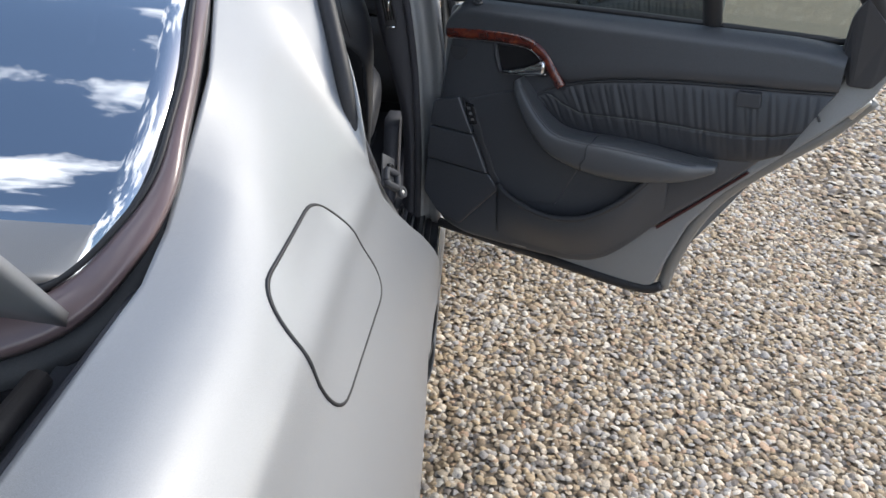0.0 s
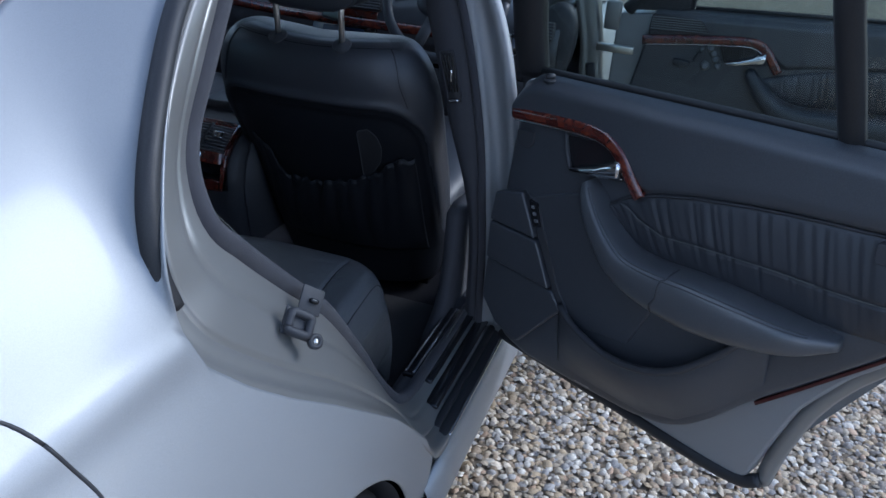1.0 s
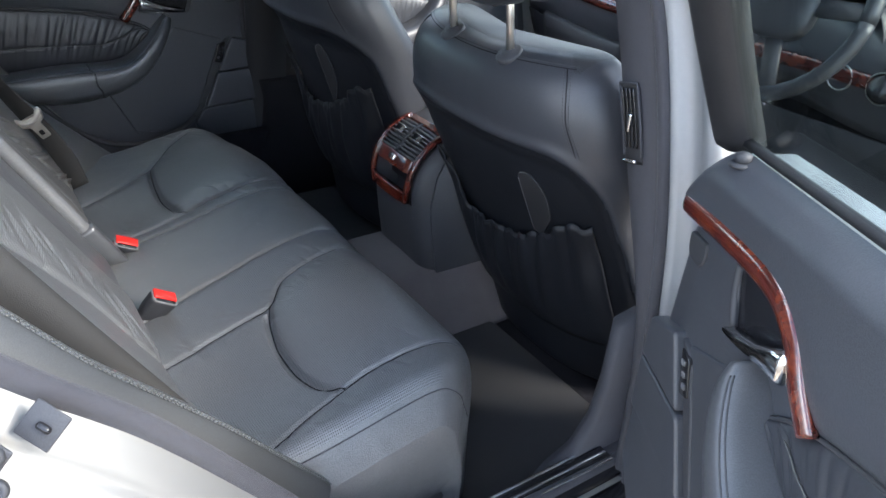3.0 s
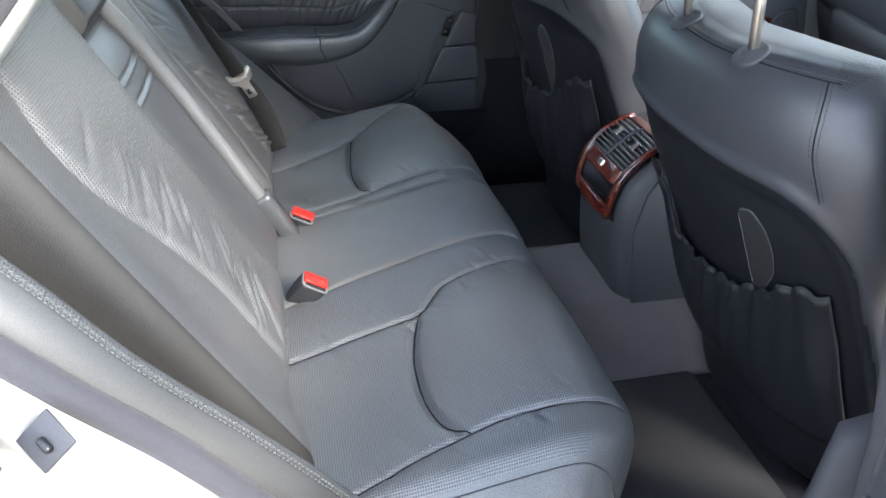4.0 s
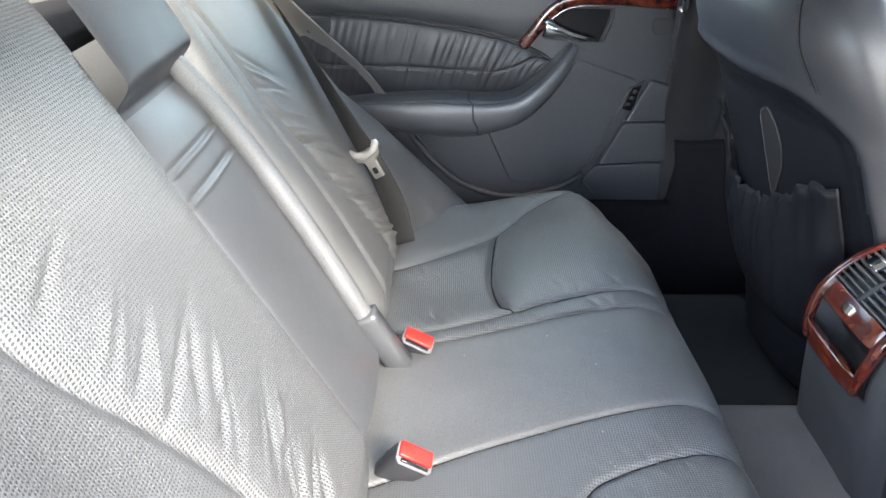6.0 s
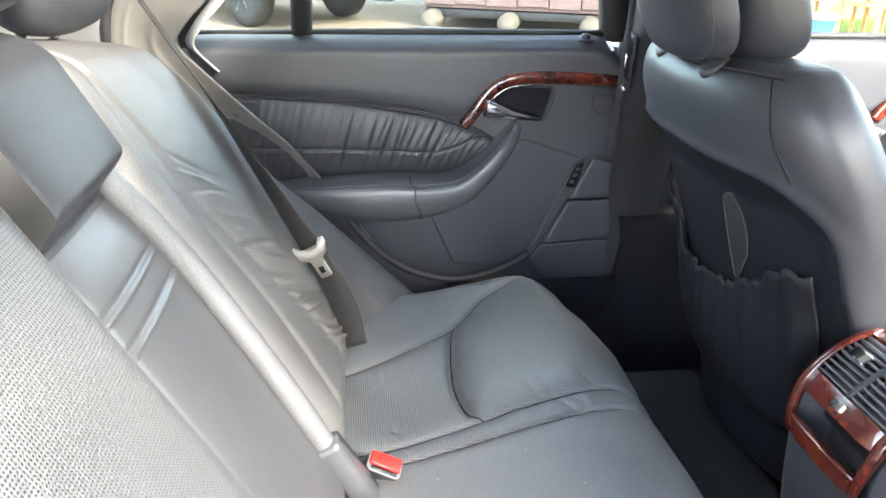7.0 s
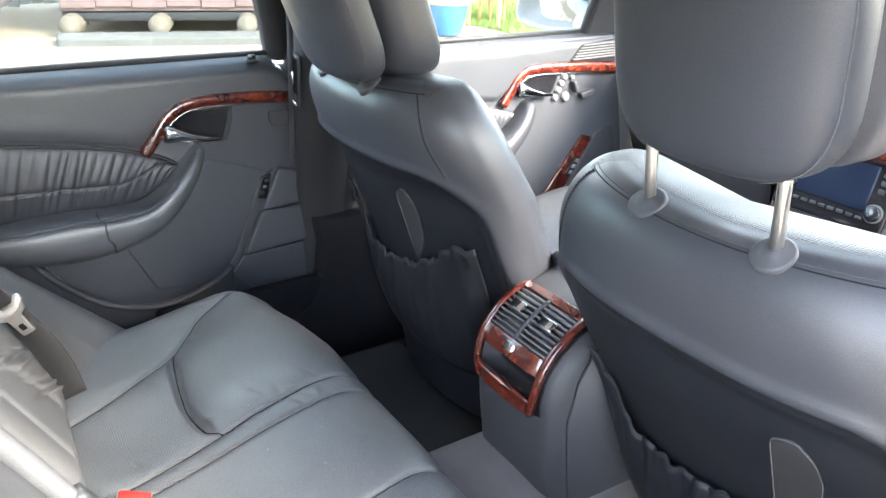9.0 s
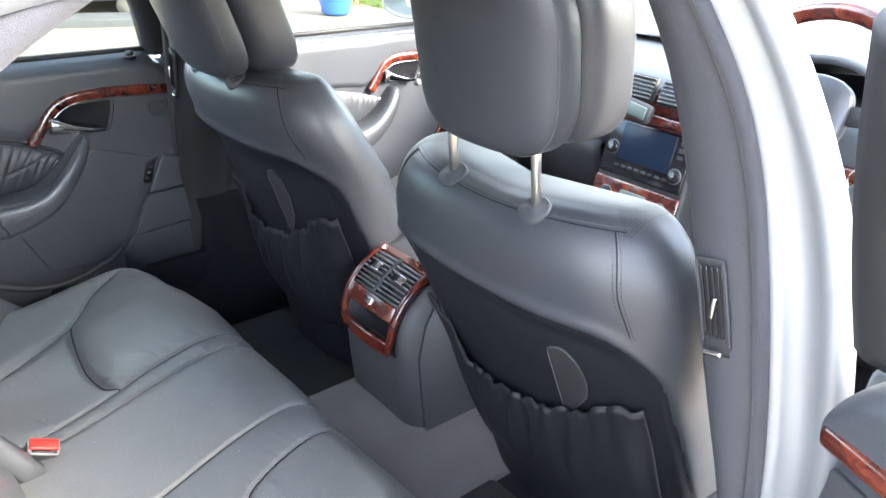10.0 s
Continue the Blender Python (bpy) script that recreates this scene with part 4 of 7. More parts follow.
    for p, t, h in zip(spine, t2, hh):
        q = np.array([-t[1], t[0]])
        q = q if q[1] > 0 else -q
        loop = []
        for a in np.linspace(0, 2 * np.pi, 28, endpoint=False):
            ca, sa = math.cos(a), math.sin(a)
            u = math.copysign(abs(ca) ** 0.6, ca) * h
            d = math.copysign(abs(sa) ** 0.6, sa)
            loop.append(to(*(p[:2] + q * u * (1.0 if ca > 0 else 0.9 + 0.1 * d)), p[2] * (0.5 + 0.5 * d) + 0.008))
        loops.append(loop)
    arm = part("armrest", loft(loops), ARM_LEATHER, door, "padded black leather armrest and grip")
    k = int(np.argmin(np.abs(spine[:, 0] - 0.485)))
    part("armrest_seam", tube([np.array(loops[k - 2 + int(0.25 * j)][j]) for j in range(0, 15)], 0.0022, 6), PLASTIC, arm)
    for j0 in (3, 4):
        part("armrest_stitch", tube([np.array(l[j0]) for l in loops[6:76]], 0.0011, 6), STITCH, arm)
    # panel below the grip, and a wedge of three panels with the window switch
    part("kick_panel", slab(round_poly([(0.262, 0.830), (0.130, 0.785), (0.21, 0.600), (0.272, 0.535), (0.40, 0.55), (0.46, 0.68), (0.385, 0.71), (0.30, 0.79)], 0.01), 0.02, 0.0315, to, 0.004), LEATHER_SOFT, door)
    for pts, d in (([(0.110, 0.790), (0.034, 0.768), (0.022, 0.700), (0.154, 0.696)], 0.044), ([(0.157, 0.693), (0.022, 0.697), (0.016, 0.606), (0.203, 0.596)], 0.044), ([(0.207, 0.592), (0.014, 0.602), (0.004, 0.50), (0.05, 0.445), (0.12, 0.425), (0.235, 0.555)], 0.038)):
        part("wedge_panel", slab(round_poly(pts, 0.008), 0.022, d, to, 0.005, 3), LEATHER_SOFT, door)
    part("wedge_side", slab(round_poly([(0.116, 0.788), (0.150, 0.770), (0.222, 0.600), (0.276, 0.532), (0.240, 0.530), (0.208, 0.592), (0.158, 0.694)], 0.006), 0.022, 0.0345, to, 0.003), PLASTIC, door)
    part("switch_base", slab(round_poly([(0.126, 0.778), (0.149, 0.772), (0.163, 0.724), (0.139, 0.718)], 0.004), 0.025, 0.0375, to, 0.002), PLASTIC_GLOSS, door, "window switch block")
    for q in ((0.138, 0.763), (0.144, 0.749), (0.150, 0.735)):
        part("switch", slab(round_poly([(q[0] - 0.005, q[1] + 0.003), (q[0] + 0.004, q[1] + 0.004), (q[0] + 0.006, q[1] - 0.003), (q[0] - 0.003, q[1] - 0.004)], 0.002, 3), 0.036, 0.0395, to, 0.001), SLAT if side > 0 else PLASTIC, door)
    # door pocket: a proud lower panel whose top edge dips, with the hollow behind it
    lip = crom([(0.235, 0.572), (0.275, 0.552), (0.33, 0.536), (0.39, 0.528), (0.45, 0.536), (0.51, 0.560), (0.56, 0.598), (0.605, 0.645), (0.64, 0.692), (0.675, 0.728)], 60)
    rows = []
    for u, (sx, zt) in zip(np.linspace(0, 1, 60), lip):
        zb = float(np.interp(sx, [0.2, 0.45, 0.53, 0.60, 0.66, 0.72], [0.408, 0.412, 0.438, 0.500, 0.572, 0.638]))
        out = math.sin(math.pi * min(max(u * 0.94 + 0.03, 0.0), 1.0)) ** 0.45
        rows.append([to(sx, zb + (zt - zb) * f, 0.024 + 0.042 * out * math.sin(min(f * 1.15, 1.0) * math.pi / 2) ** 1.2) for f in np.linspace(0, 1, 16)])
    part("door_pocket", sheet(np.array(rows)[:, ::side], 0.005), LEATHER_SOFT, door, "moulded door pocket below the armrest")
    part("pocket_lip", tube([np.array(r[-1]) for r in rows], 0.0075, 10), PLASTIC, door)
    part("warning_lamp", slab(round_poly([(0.275, 0.416), (0.335, 0.414), (0.325, 0.402), (0.282, 0.402)], 0.003), 0.0, 0.026, to, 0.002), WHITE, door, "white door lamp")
    part("red_reflector", slab([(0.655, 0.545), (0.725, 0.615), (0.835, 0.728), (0.839, 0.724), (0.729, 0.610), (0.659, 0.539)], 0.0, 0.008, to, 0.001), RED_DARK, door, "thin red reflector")
    part("latch_recess", slab(round_poly([(0.895, 0.87), (0.925, 0.89), (0.935, 0.87), (0.905, 0.85)], 0.008), 0.02, 0.031, to, 0.002), PLASTIC_GLOSS, door)
    part("latch_ring", tube([to(0.91 + 0.045 * math.cos(a), 0.868 + 0.03 * math.sin(a), 0.028) for a in np.linspace(0.2, 3.4, 24)], 0.003, 6), PLASTIC, door)
    part("latch", rbox(0.03, 0.012, 0.05, 0.003, m=Matrix.Translation(to(1.02, 0.90, -0.02)) @ Euler((0.6, 0, 0)).to_matrix().to_4x4()), STEEL, door)
    # window frame and panes
    for p, r, sq in (([(0.075, 1.03, 0.0), (0.10, 1.12, 0.0), (0.135, 1.22, 0.0), (0.18, 1.32, 0.0)], 0.034, 0.6),
                     ([(0.18, 1.335, 0.0), (0.35, 1.372, 0.0), (0.55, 1.365, 0.0), (0.75, 1.315, 0.0), (0.88, 1.24, 0.0), (0.99, 1.13, 0.0), (1.03, 1.03, 0.0)], 0.026, 0.9),
                     ([(0.702, 1.03, 0.0), (0.697, 1.12, 0.0), (0.69, 1.22, 0.0), (0.685, 1.33, 0.0)], 0.021, 0.7)):
        part("window_frame", tube(path(p, 24), r, 10, sq), RUBBER, door, "black window frame")
    pane = slab([(0.10, 1.02), (0.17, 1.30), (0.35, 1.36), (0.55, 1.355), (0.68, 1.32), (0.69, 1.02)], -0.004, 0.0, to, 0.0005, 1)
    part("window_pane", pane, GLASS, door, "lightly tinted window glass").visible_shadow = False
    part("quarter_pane", slab([(0.72, 1.02), (0.705, 1.31), (0.86, 1.24), (0.97, 1.12), (0.985, 1.02)], -0.004, 0.0, to, 0.0005, 1), GLASS, door).visible_shadow = False
    part("rear_corner", slab(round_poly([(0.96, 1.01), (0.965, 1.09), (0.985, 1.13), (1.045, 1.06), (1.06, 1.0), (1.03, 0.95), (0.985, 0.95)], 0.01), -0.02, 0.022, to, 0.006), PLASTIC, door)
    return door


OPEN = Matrix.Translation((HX, HY, 0.906)) @ Euler((0, 0, radians(61.6))).to_matrix().to_4x4() @ Euler((radians(-3.15), 0, 0)).to_matrix().to_4x4() @ Matrix.Translation((0, 0, -0.9))
rear_door(1, OPEN, "open silver car door with black leather and burl wood trim")
rear_door(-1, Matrix.Translation((-HX, HY, 0)), "closed car door with black leather and burl wood trim")


# ---- rear bench ----
bench = thing("rear_bench", "black leather rear seat with perforated centres and pleated backrest", "car seat", (0, 1.8, 0.30))
CUSHION = [(1.47, 0.565), (1.60, 0.570), (1.70, 0.574), (1.80, 0.585), (1.90, 0.602), (1.98, 0.612), (2.03, 0.608), (2.07, 0.585), (2.09, 0.54), (2.088, 0.47), (2.07, 0.40), (2.03, 0.35)]
R_SEAMS = {
    "inner": [(0.352, 1.58), (0.331, 1.65), (0.31, 1.71), (0.292, 1.79), (0.282, 1.844), (0.255, 1.865), (0.227, 1.888), (0.208, 1.93), (0.196, 1.97), (0.182, 2.03), (0.175, 2.10), (0.17, 2.25)],
    "lobe": [(0.282, 1.844), (0.31, 1.828), (0.346, 1.818), (0.382, 1.811), (0.418, 1.809), (0.455, 1.810), (0.486, 1.815), (0.51, 1.822), (0.531, 1.833), (0.555, 1.856)],
    "outer": [(0.625, 1.66), (0.603, 1.713), (0.575, 1.777), (0.560, 1.83), (0.555, 1.856), (0.549, 1.90), (0.547, 1.95), (0.548, 2.0), (0.55, 2.06), (0.552, 2.25)],
    "centre": [(0.205, 1.62), (0.168, 1.706), (0.148, 1.76), (0.133, 1.82), (0.117, 1.90), (0.105, 1.98), (0.095, 2.05), (0.09, 2.25)],
}
L_SEAMS = {
    "inner": [(-0.11, 1.62), (-0.125, 1.70), (-0.14, 1.77), (-0.152, 1.827), (-0.160, 1.88), (-0.166, 1.93), (-0.174, 2.0), (-0.18, 2.06), (-0.185, 2.25)],
    "lobe": [(-0.152, 1.827), (-0.175, 1.812), (-0.205, 1.803), (-0.255, 1.797), (-0.298, 1.799), (-0.35, 1.805), (-0.397, 1.814), (-0.415, 1.824)],
    "outer": [(-0.305, 1.60), (-0.33, 1.65), (-0.353, 1.695), (-0.385, 1.76), (-0.414, 1.822), (-0.45, 1.858), (-0.485, 1.89), (-0.51, 1.93), (-0.53, 1.978), (-0.54, 2.03), (-0.55, 2.25)],
    "centre": [(-0.07, 1.62), (-0.085, 1.69), (-0.10, 1.77), (-0.112, 1.85), (-0.121, 1.93), (-0.128, 2.0), (-0.132, 2.05), (-0.135, 2.25)],
}


def cushion(n_across, n_along):
    """The seat cushion: a padded skin over its profile, with stitched seams sunk into it."""
    prof = even(crom(CUSHION, 200), n_along)
    length = np.concatenate([[0], np.cumsum(np.linalg.norm(np.diff(prof, axis=0), axis=1))])
    l0 = np.interp(1.80, prof[:60, 0], length[:60]) if prof[59, 0] > 1.8 else np.interp(1.80, prof[: n_along // 2, 0], length[: n_along // 2])
    l = length - l0 + 1.80                        # runs like y on the flat top
    t = np.gradient(prof, axis=0)
    t /= np.linalg.norm(t, axis=1, keepdims=True)
    nrm = np.stack([-t[:, 1], t[:, 0]], 1)
    nrm = np.where((nrm[:, 1:] < 0) & (prof[:, :1] < 2.05), -nrm, nrm)
    xs = np.linspace(-0.60, 0.665, n_across)
    xx, ll = np.meshgrid(xs, l, indexing="ij")
    h = np.zeros_like(xx)
    for seams in (R_SEAMS, L_SEAMS):
        for key, line in seams.items():
            d = near_line(xx, ll, crom(line, 60))
            deep, wide = {"lobe": (0.012, 0.006), "inner": (0.0055, 0.004), "outer": (0.0055, 0.004), "centre": (0.005, 0.0035)}[key]
            if key == "lobe":
                deep = deep * np.clip(np.minimum(np.hypot(xx - line[0][0], ll - line[0][1]), np.hypot(xx - line[-1][0], ll - line[-1][1])) / 0.04, 0.12, 1)
            h -= deep * np.exp(-(d / wide) ** 2) + deep * 0.35 * np.exp(-(d / (4 * wide)) ** 2)
    # the lobes stand proud, the seats behind them are hollowed
    for cx, cy, w in ((0.415, 1.96, 0.15), (-0.315, 1.94, 0.14)):
        h += 0.012 * np.exp(-((xx - cx) / w) ** 4 - ((ll - cy) / 0.13) ** 4)
    for cx in (0.45, -0.24):
        h -= 0.012 * np.exp(-((xx - cx) / 0.11) ** 2 - ((ll - 1.70) / 0.11) ** 2)
    # side bolsters, slight crown in the middle
    for cx, sgn in ((0.62, 1), (-0.55, -1)):
        h += 0.012 * np.exp(-((xx - cx) / 0.07) ** 2)
    h += 0.004 * np.exp(-((xx - 0.02) / 0.09) ** 2)
    # creases across the strips beside the seams
    rng = np.random.default_rng(7)
    for _ in range(150):
        s = (R_SEAMS if rng.random() < 0.6 else L_SEAMS)[("inner", "outer", "inner")[rng.integers(3)]]
        p = crom(s, 60)[rng.integers(4, 44)]
        px, py, a, ln = p[0] + rng.uniform(-0.045, 0.04), p[1], rng.uniform(0.1, 1.0), rng.uniform(0.008, 0.026)
        u, v = (xx - px) * math.cos(a) + (ll - py) * math.sin(a), -(xx - px) * math.sin(a) + (ll - py) * math.cos(a)
        h += rng.uniform(-0.0026, 0.0018) * np.exp(-(u / ln) ** 2 - (v / 0.0045) ** 2)
    drop = np.where(xx > 0.60, ((xx - 0.60) / 0.065) ** 2 * 0.06, 0) + np.where(xx < -0.53, ((-0.53 - xx) / 0.07) ** 2 * 0.07, 0)
    back = np.interp(xs, [-0.60, -0.5, -0.40, -0.30, 0.55, 0.665], [0.11, 0.050, 0.018, 0.0, 0.0, 0.10])
    y = prof[None, :, 0] + nrm[None, :, 0] * h - np.clip((ll - 1.75) / 0.3, 0, 1) * back[:, None] * np.interp(ll, [1.5, 1.95, 2.1, 2.4], [0, 0.35, 1, 1])
    z = prof[None, :, 1] + nrm[None, :, 1] * h - drop
    return np.stack([xx, y, z], -1), np.stack([xx, ll], -1)


cr, cuv = cushion(400, 250)
cx_c, cl_c = cuv[..., 0], cuv[..., 1]


def inside(xx, ll):
    """True on the punched panels of the cushion."""
    lr, rr = crom(R_SEAMS["inner"], 80), crom(R_SEAMS["outer"], 80)
    ll_, lo = crom(L_SEAMS["inner"], 80), crom(L_SEAMS["outer"], 80)
    right = (xx > np.interp(ll, lr[:, 1], lr[:, 0])) & (xx < np.interp(ll, rr[:, 1], rr[:, 0]))
    left = (xx < np.interp(ll, ll_[:, 1], ll_[:, 0])) & (xx > np.interp(ll, lo[:, 1], lo[:, 0]))
    outer = (xx > np.interp(ll, rr[:, 1], rr[:, 0])) & (xx < 0.632) & (ll < 2.02)
    # the narrow strips beside the middle seat
    rc, lc = crom(R_SEAMS["centre"], 80), crom(L_SEAMS["centre"], 80)
    strip_r = (xx < np.interp(ll, lr[:, 1], lr[:, 0])) & (xx > np.interp(ll, rc[:, 1], rc[:, 0]))
    strip_l = (xx > np.interp(ll, ll_[:, 1], ll_[:, 0])) & (xx < np.interp(ll, lc[:, 1], lc[:, 0]))
    return right | left | outer | strip_r | strip_l


me = sheet((cr - np.array([0, 1.8, 0.30])), uvs=cuv.reshape(-1, 2))
fc = np.array([cuv[i, j] for i in range(399) for j in range(249)])
me_mask = inside(fc[:, 0] + 0.002, fc[:, 1] + 0.002) & (fc[:, 1] < 2.35)
seat_part = part("seat_cushion", me, (BENCH, PERF), bench, "black leather seat cushion with perforated lobes")
me.polygons.foreach_set("material_index", me_mask.astype(int))
# side panel below the outer edge, and its piping
rim = cr[-1] - np.array([0, 1.8, 0.30])
keep = [j for j in range(len(rim)) if rim[j, 1] > -0.26 and rim[j, 2] > 0.12]
part("cushion_side", sheet(np.array([[rim[j], rim[j] + np.array([0.004, 0, -0.02]), rim[j] + np.array([0.002, -0.004, -0.07]), np.array([rim[j, 0] - 0.02, rim[j, 1] - 0.02, 0.09])] for j in keep])), BENCH, seat_part)
i_p = int(np.argmin(np.abs(cr[:, 0, 0] - 0.638)))
pipe = np.array([cr[i_p, j] + np.array([0.001, 0, 0.0006]) - np.array([0, 1.8, 0.30]) for j in range(60, 190)])
part("piping", tube(pipe, 0.0011, 5), STITCH, seat_part)


def on_cushion(x, l):
    """The point of the cushion's skin at a place across it and a way along it."""
    i = np.interp(x, cr[:, 0, 0], np.arange(len(cr)))
    j = np.interp(l, cl_c[0], np.arange(cr.shape[1]))
    i0, j0 = min(int(i), len(cr) - 2), min(int(j), cr.shape[1] - 2)
    u, v = i - i0, j - j0
    p = cr[i0, j0] * (1 - u) * (1 - v) + cr[i0 + 1, j0] * u * (1 - v) + cr[i0, j0 + 1] * (1 - u) * v + cr[i0 + 1, j0 + 1] * u * v
    return p - np.array([0, 1.8, 0.30])


def sewn(line, l0, l1, off=0.0, up=0.0, rounds=4):
    pts = np.array([on_cushion(x + off, l) for x, l in crom(line, 140) if l0 < l < l1])
    for _ in range(rounds):
        pts[1:-1] = (pts[:-2] + pts[1:-1] * 2 + pts[2:]) / 4
    return pts + np.array([0, 0, up])


# dark sewn lines at the bottom of the seams
for seams in (R_SEAMS, L_SEAMS):
    for key in ("inner", "lobe", "outer"):
        part("seam", tube(sewn(seams[key], 1.60, 2.22), 0.0013, 6), THREAD, seat_part)
# stitching beside the seams of the middle seat
for seams, off in ((R_SEAMS, 0.005), (L_SEAMS, -0.005)):
    part("seam", tube(sewn(seams["centre"], 1.62, 2.20), 0.0009, 6), THREAD, seat_part)
    part("seam_stitch", stitches(sewn(seams["centre"], 1.64, 2.14, off, 0.0003), 0.0007, 0.0045), STITCH_PALE, seat_part)

# backrest: plane through its foot, leaning back
FOOT, LEAN = np.array([0.0, 1.603, 0.621]), np.array([0.0, -0.479, 0.878])
FRONT = np.array([0.0, 0.878, 0.479])


def back_at(x, s, h=0.0):
    p = FOOT + LEAN * s + FRONT * h
    return np.array([x, p[1], p[2]]) - np.array([0, 1.8, 0.30])


def bump_lines(xx, ss, specs):
    h = np.zeros_like(xx)
    for px, ps, a, ln, wd, amp in specs:
        u, v = (xx - px) * math.cos(a) + (ss - ps) * math.sin(a), -(xx - px) * math.sin(a) + (ss - ps) * math.cos(a)
        h += amp * np.exp(-(u / ln) ** 2 - (v / wd) ** 2)
    return h


def backrest(x0, x1, seam_in, seam_out, seed, sign, crease_x):
    xs, ss = np.linspace(x0, x1, 190), np.linspace(-0.12, 0.62, 240)
    xx, s2 = np.meshgrid(xs, ss, indexing="ij")
    h = 0.030 + 0.0 * xx
    f = (xx - x0) / (x1 - x0)
    edge = f if sign > 0 else np.minimum(f, 1 - f)
    h -= 0.05 * np.exp(-(edge / 0.05) ** 1.5)
    for line, deep in ((seam_in, 0.007), (seam_out, 0.007)):
        d = near_line(xx, s2, crom(line, 50))
        h -= deep * np.exp(-(d / 0.008) ** 2) + deep * 0.4 * np.exp(-(d / 0.03) ** 2)
    h -= 0.025 * np.clip((s2 - 0.50) / 0.12, 0, 1) ** 2
    h -= 0.03 * np.clip((-0.0 - s2) / 0.06, 0, 2) ** 1.5 * np.clip((xx + 0.5) / 0.1, 0, 1)
    h += np.where(xx < -0.3, 0.11 * np.clip((0.22 - s2) / 0.34, 0, 1) * np.exp(-((xx + 0.61) / 0.12) ** 2), 0)
    h -= 0.012 * np.exp(-((xx - (seam_in[2][0] + min(seam_out[2][0], 0.60)) / 2) / 0.09) ** 2 - ((s2 - 0.3) / 0.3) ** 2)
    rng = np.random.default_rng(seed)
    specs = []
    for k in range(32):
        s = -0.03 + 0.013 * k + rng.uniform(-0.004, 0.004)
        cl = crom(seam_in if sign > 0 else seam_out, 60)
        specs.append((np.interp(s, cl[:, 1], cl[:, 0]) + crease_x + rng.uniform(-0.02, 0.02), s, sign * rng.uniform(-0.75, -0.35), rng.uniform(0.025, 0.05) * (1.3 if sign < 0 else 1), rng.uniform(0.0028, 0.005), (1.25 if sign < 0 else 0.95) * rng.uniform(-0.008, 0.005) * (1.25 - 0.024 * k)))
    h += bump_lines(xx, s2, specs)
    uv = np.stack([xx, s2], -1)
    if sign > 0:
        # full outer edge, then a wall down into the gap for the belt
        wall = np.clip((xx - 0.585) / 0.075, 0, 1)
        h = h + 0.024 * np.exp(-(np.clip(0.600 - xx, 0, 1) / 0.10) ** 2) - 0.12 * np.clip((wall - 0.06) / 0.94, 0, 1) ** 1.5
        xx = np.where(xx > 0.585, 0.585 + 0.021 * np.sin(np.clip(wall * 2.2, 0, 1) * np.pi / 2), xx)
    else:
        # narrows towards a rounded top
        g = (xx - x1) / (x0 - x1)
        xx = x1 + g * (np.interp(s2, [0.12, 0.22, 0.32, 0.42, 0.53, 0.62], [-0.612, -0.585, -0.53, -0.465, -0.385, -0.33]) - x1)
        h = h - 0.07 * np.clip((s2 - 0.53) / 0.09, 0, 1) ** 2
        s2 = np.where(s2 > 0.42, 0.42 + (s2 - 0.42) * (0.185 - 0.06 * g ** 2) / 0.20, s2)
    pts = np.stack([xx, (FOOT[1] + LEAN[1] * s2 + FRONT[1] * h) - 1.8, (FOOT[2] + LEAN[2] * s2 + FRONT[2] * h) - 0.30], -1)
    return pts, uv


R_IN = [(0.395, -0.12), (0.395, 0.025), (0.39, 0.131), (0.415, 0.241), (0.45, 0.334), (0.46, 0.40), (0.435, 0.48), (0.42, 0.62)]
R_OUT = [(0.66, -0.12), (0.66, 0.1), (0.66, 0.245), (0.66, 0.3), (0.66, 0.352), (0.66, 0.45), (0.66, 0.62)]
L_IN = [(-0.13, -0.12), (-0.165, 0.05), (-0.18, 0.15), (-0.178, 0.241), (-0.16, 0.38), (-0.165, 0.494), (-0.19, 0.62)]
L_OUT = [(-0.30, -0.12), (-0.29, 0.039), (-0.255, 0.191), (-0.225, 0.32), (-0.218, 0.441), (-0.19, 0.542), (-0.18, 0.62)]
for args, lo, hi, lab in (((0.135, 0.660, R_IN, R_OUT, 11, 1, -0.065), 0.0, 0.60, "pleated black leather backrest, perforated outer panel"), ((-0.612, -0.060, L_IN, L_OUT, 12, -1, -0.03), 0.0, 0.0, "pleated black leather backrest")):
    pts, uv = backrest(*args)
    mesh_b = sheet(pts, uvs=uv.reshape(-1, 2))
    mid = np.array([uv[i, j] for i in range(189) for j in range(239)])
    li, lo_ = crom(args[2], 60), crom(args[3], 60)
    a, b = np.interp(mid[:, 1], li[:, 1], li[:, 0]), np.interp(mid[:, 1], lo_[:, 1], lo_[:, 0])
    mask = (mid[:, 0] > np.minimum(a, b)) & (mid[:, 0] < np.maximum(a, b)) if args[0] > 0 else np.zeros(len(mid), bool)
    mask |= (args[0] > 0) & (mid[:, 0] < a) & (mid[:, 0] > 0.14)
    part("backrest", mesh_b, (BENCH, PERF, BELT), bench, lab)
    # the near backrest's side wall takes the belt's dark colour as its shade
    mesh_b.polygons.foreach_set("material_index", np.where(mid[:, 0] > 0.589, 2, mask.astype(int)))

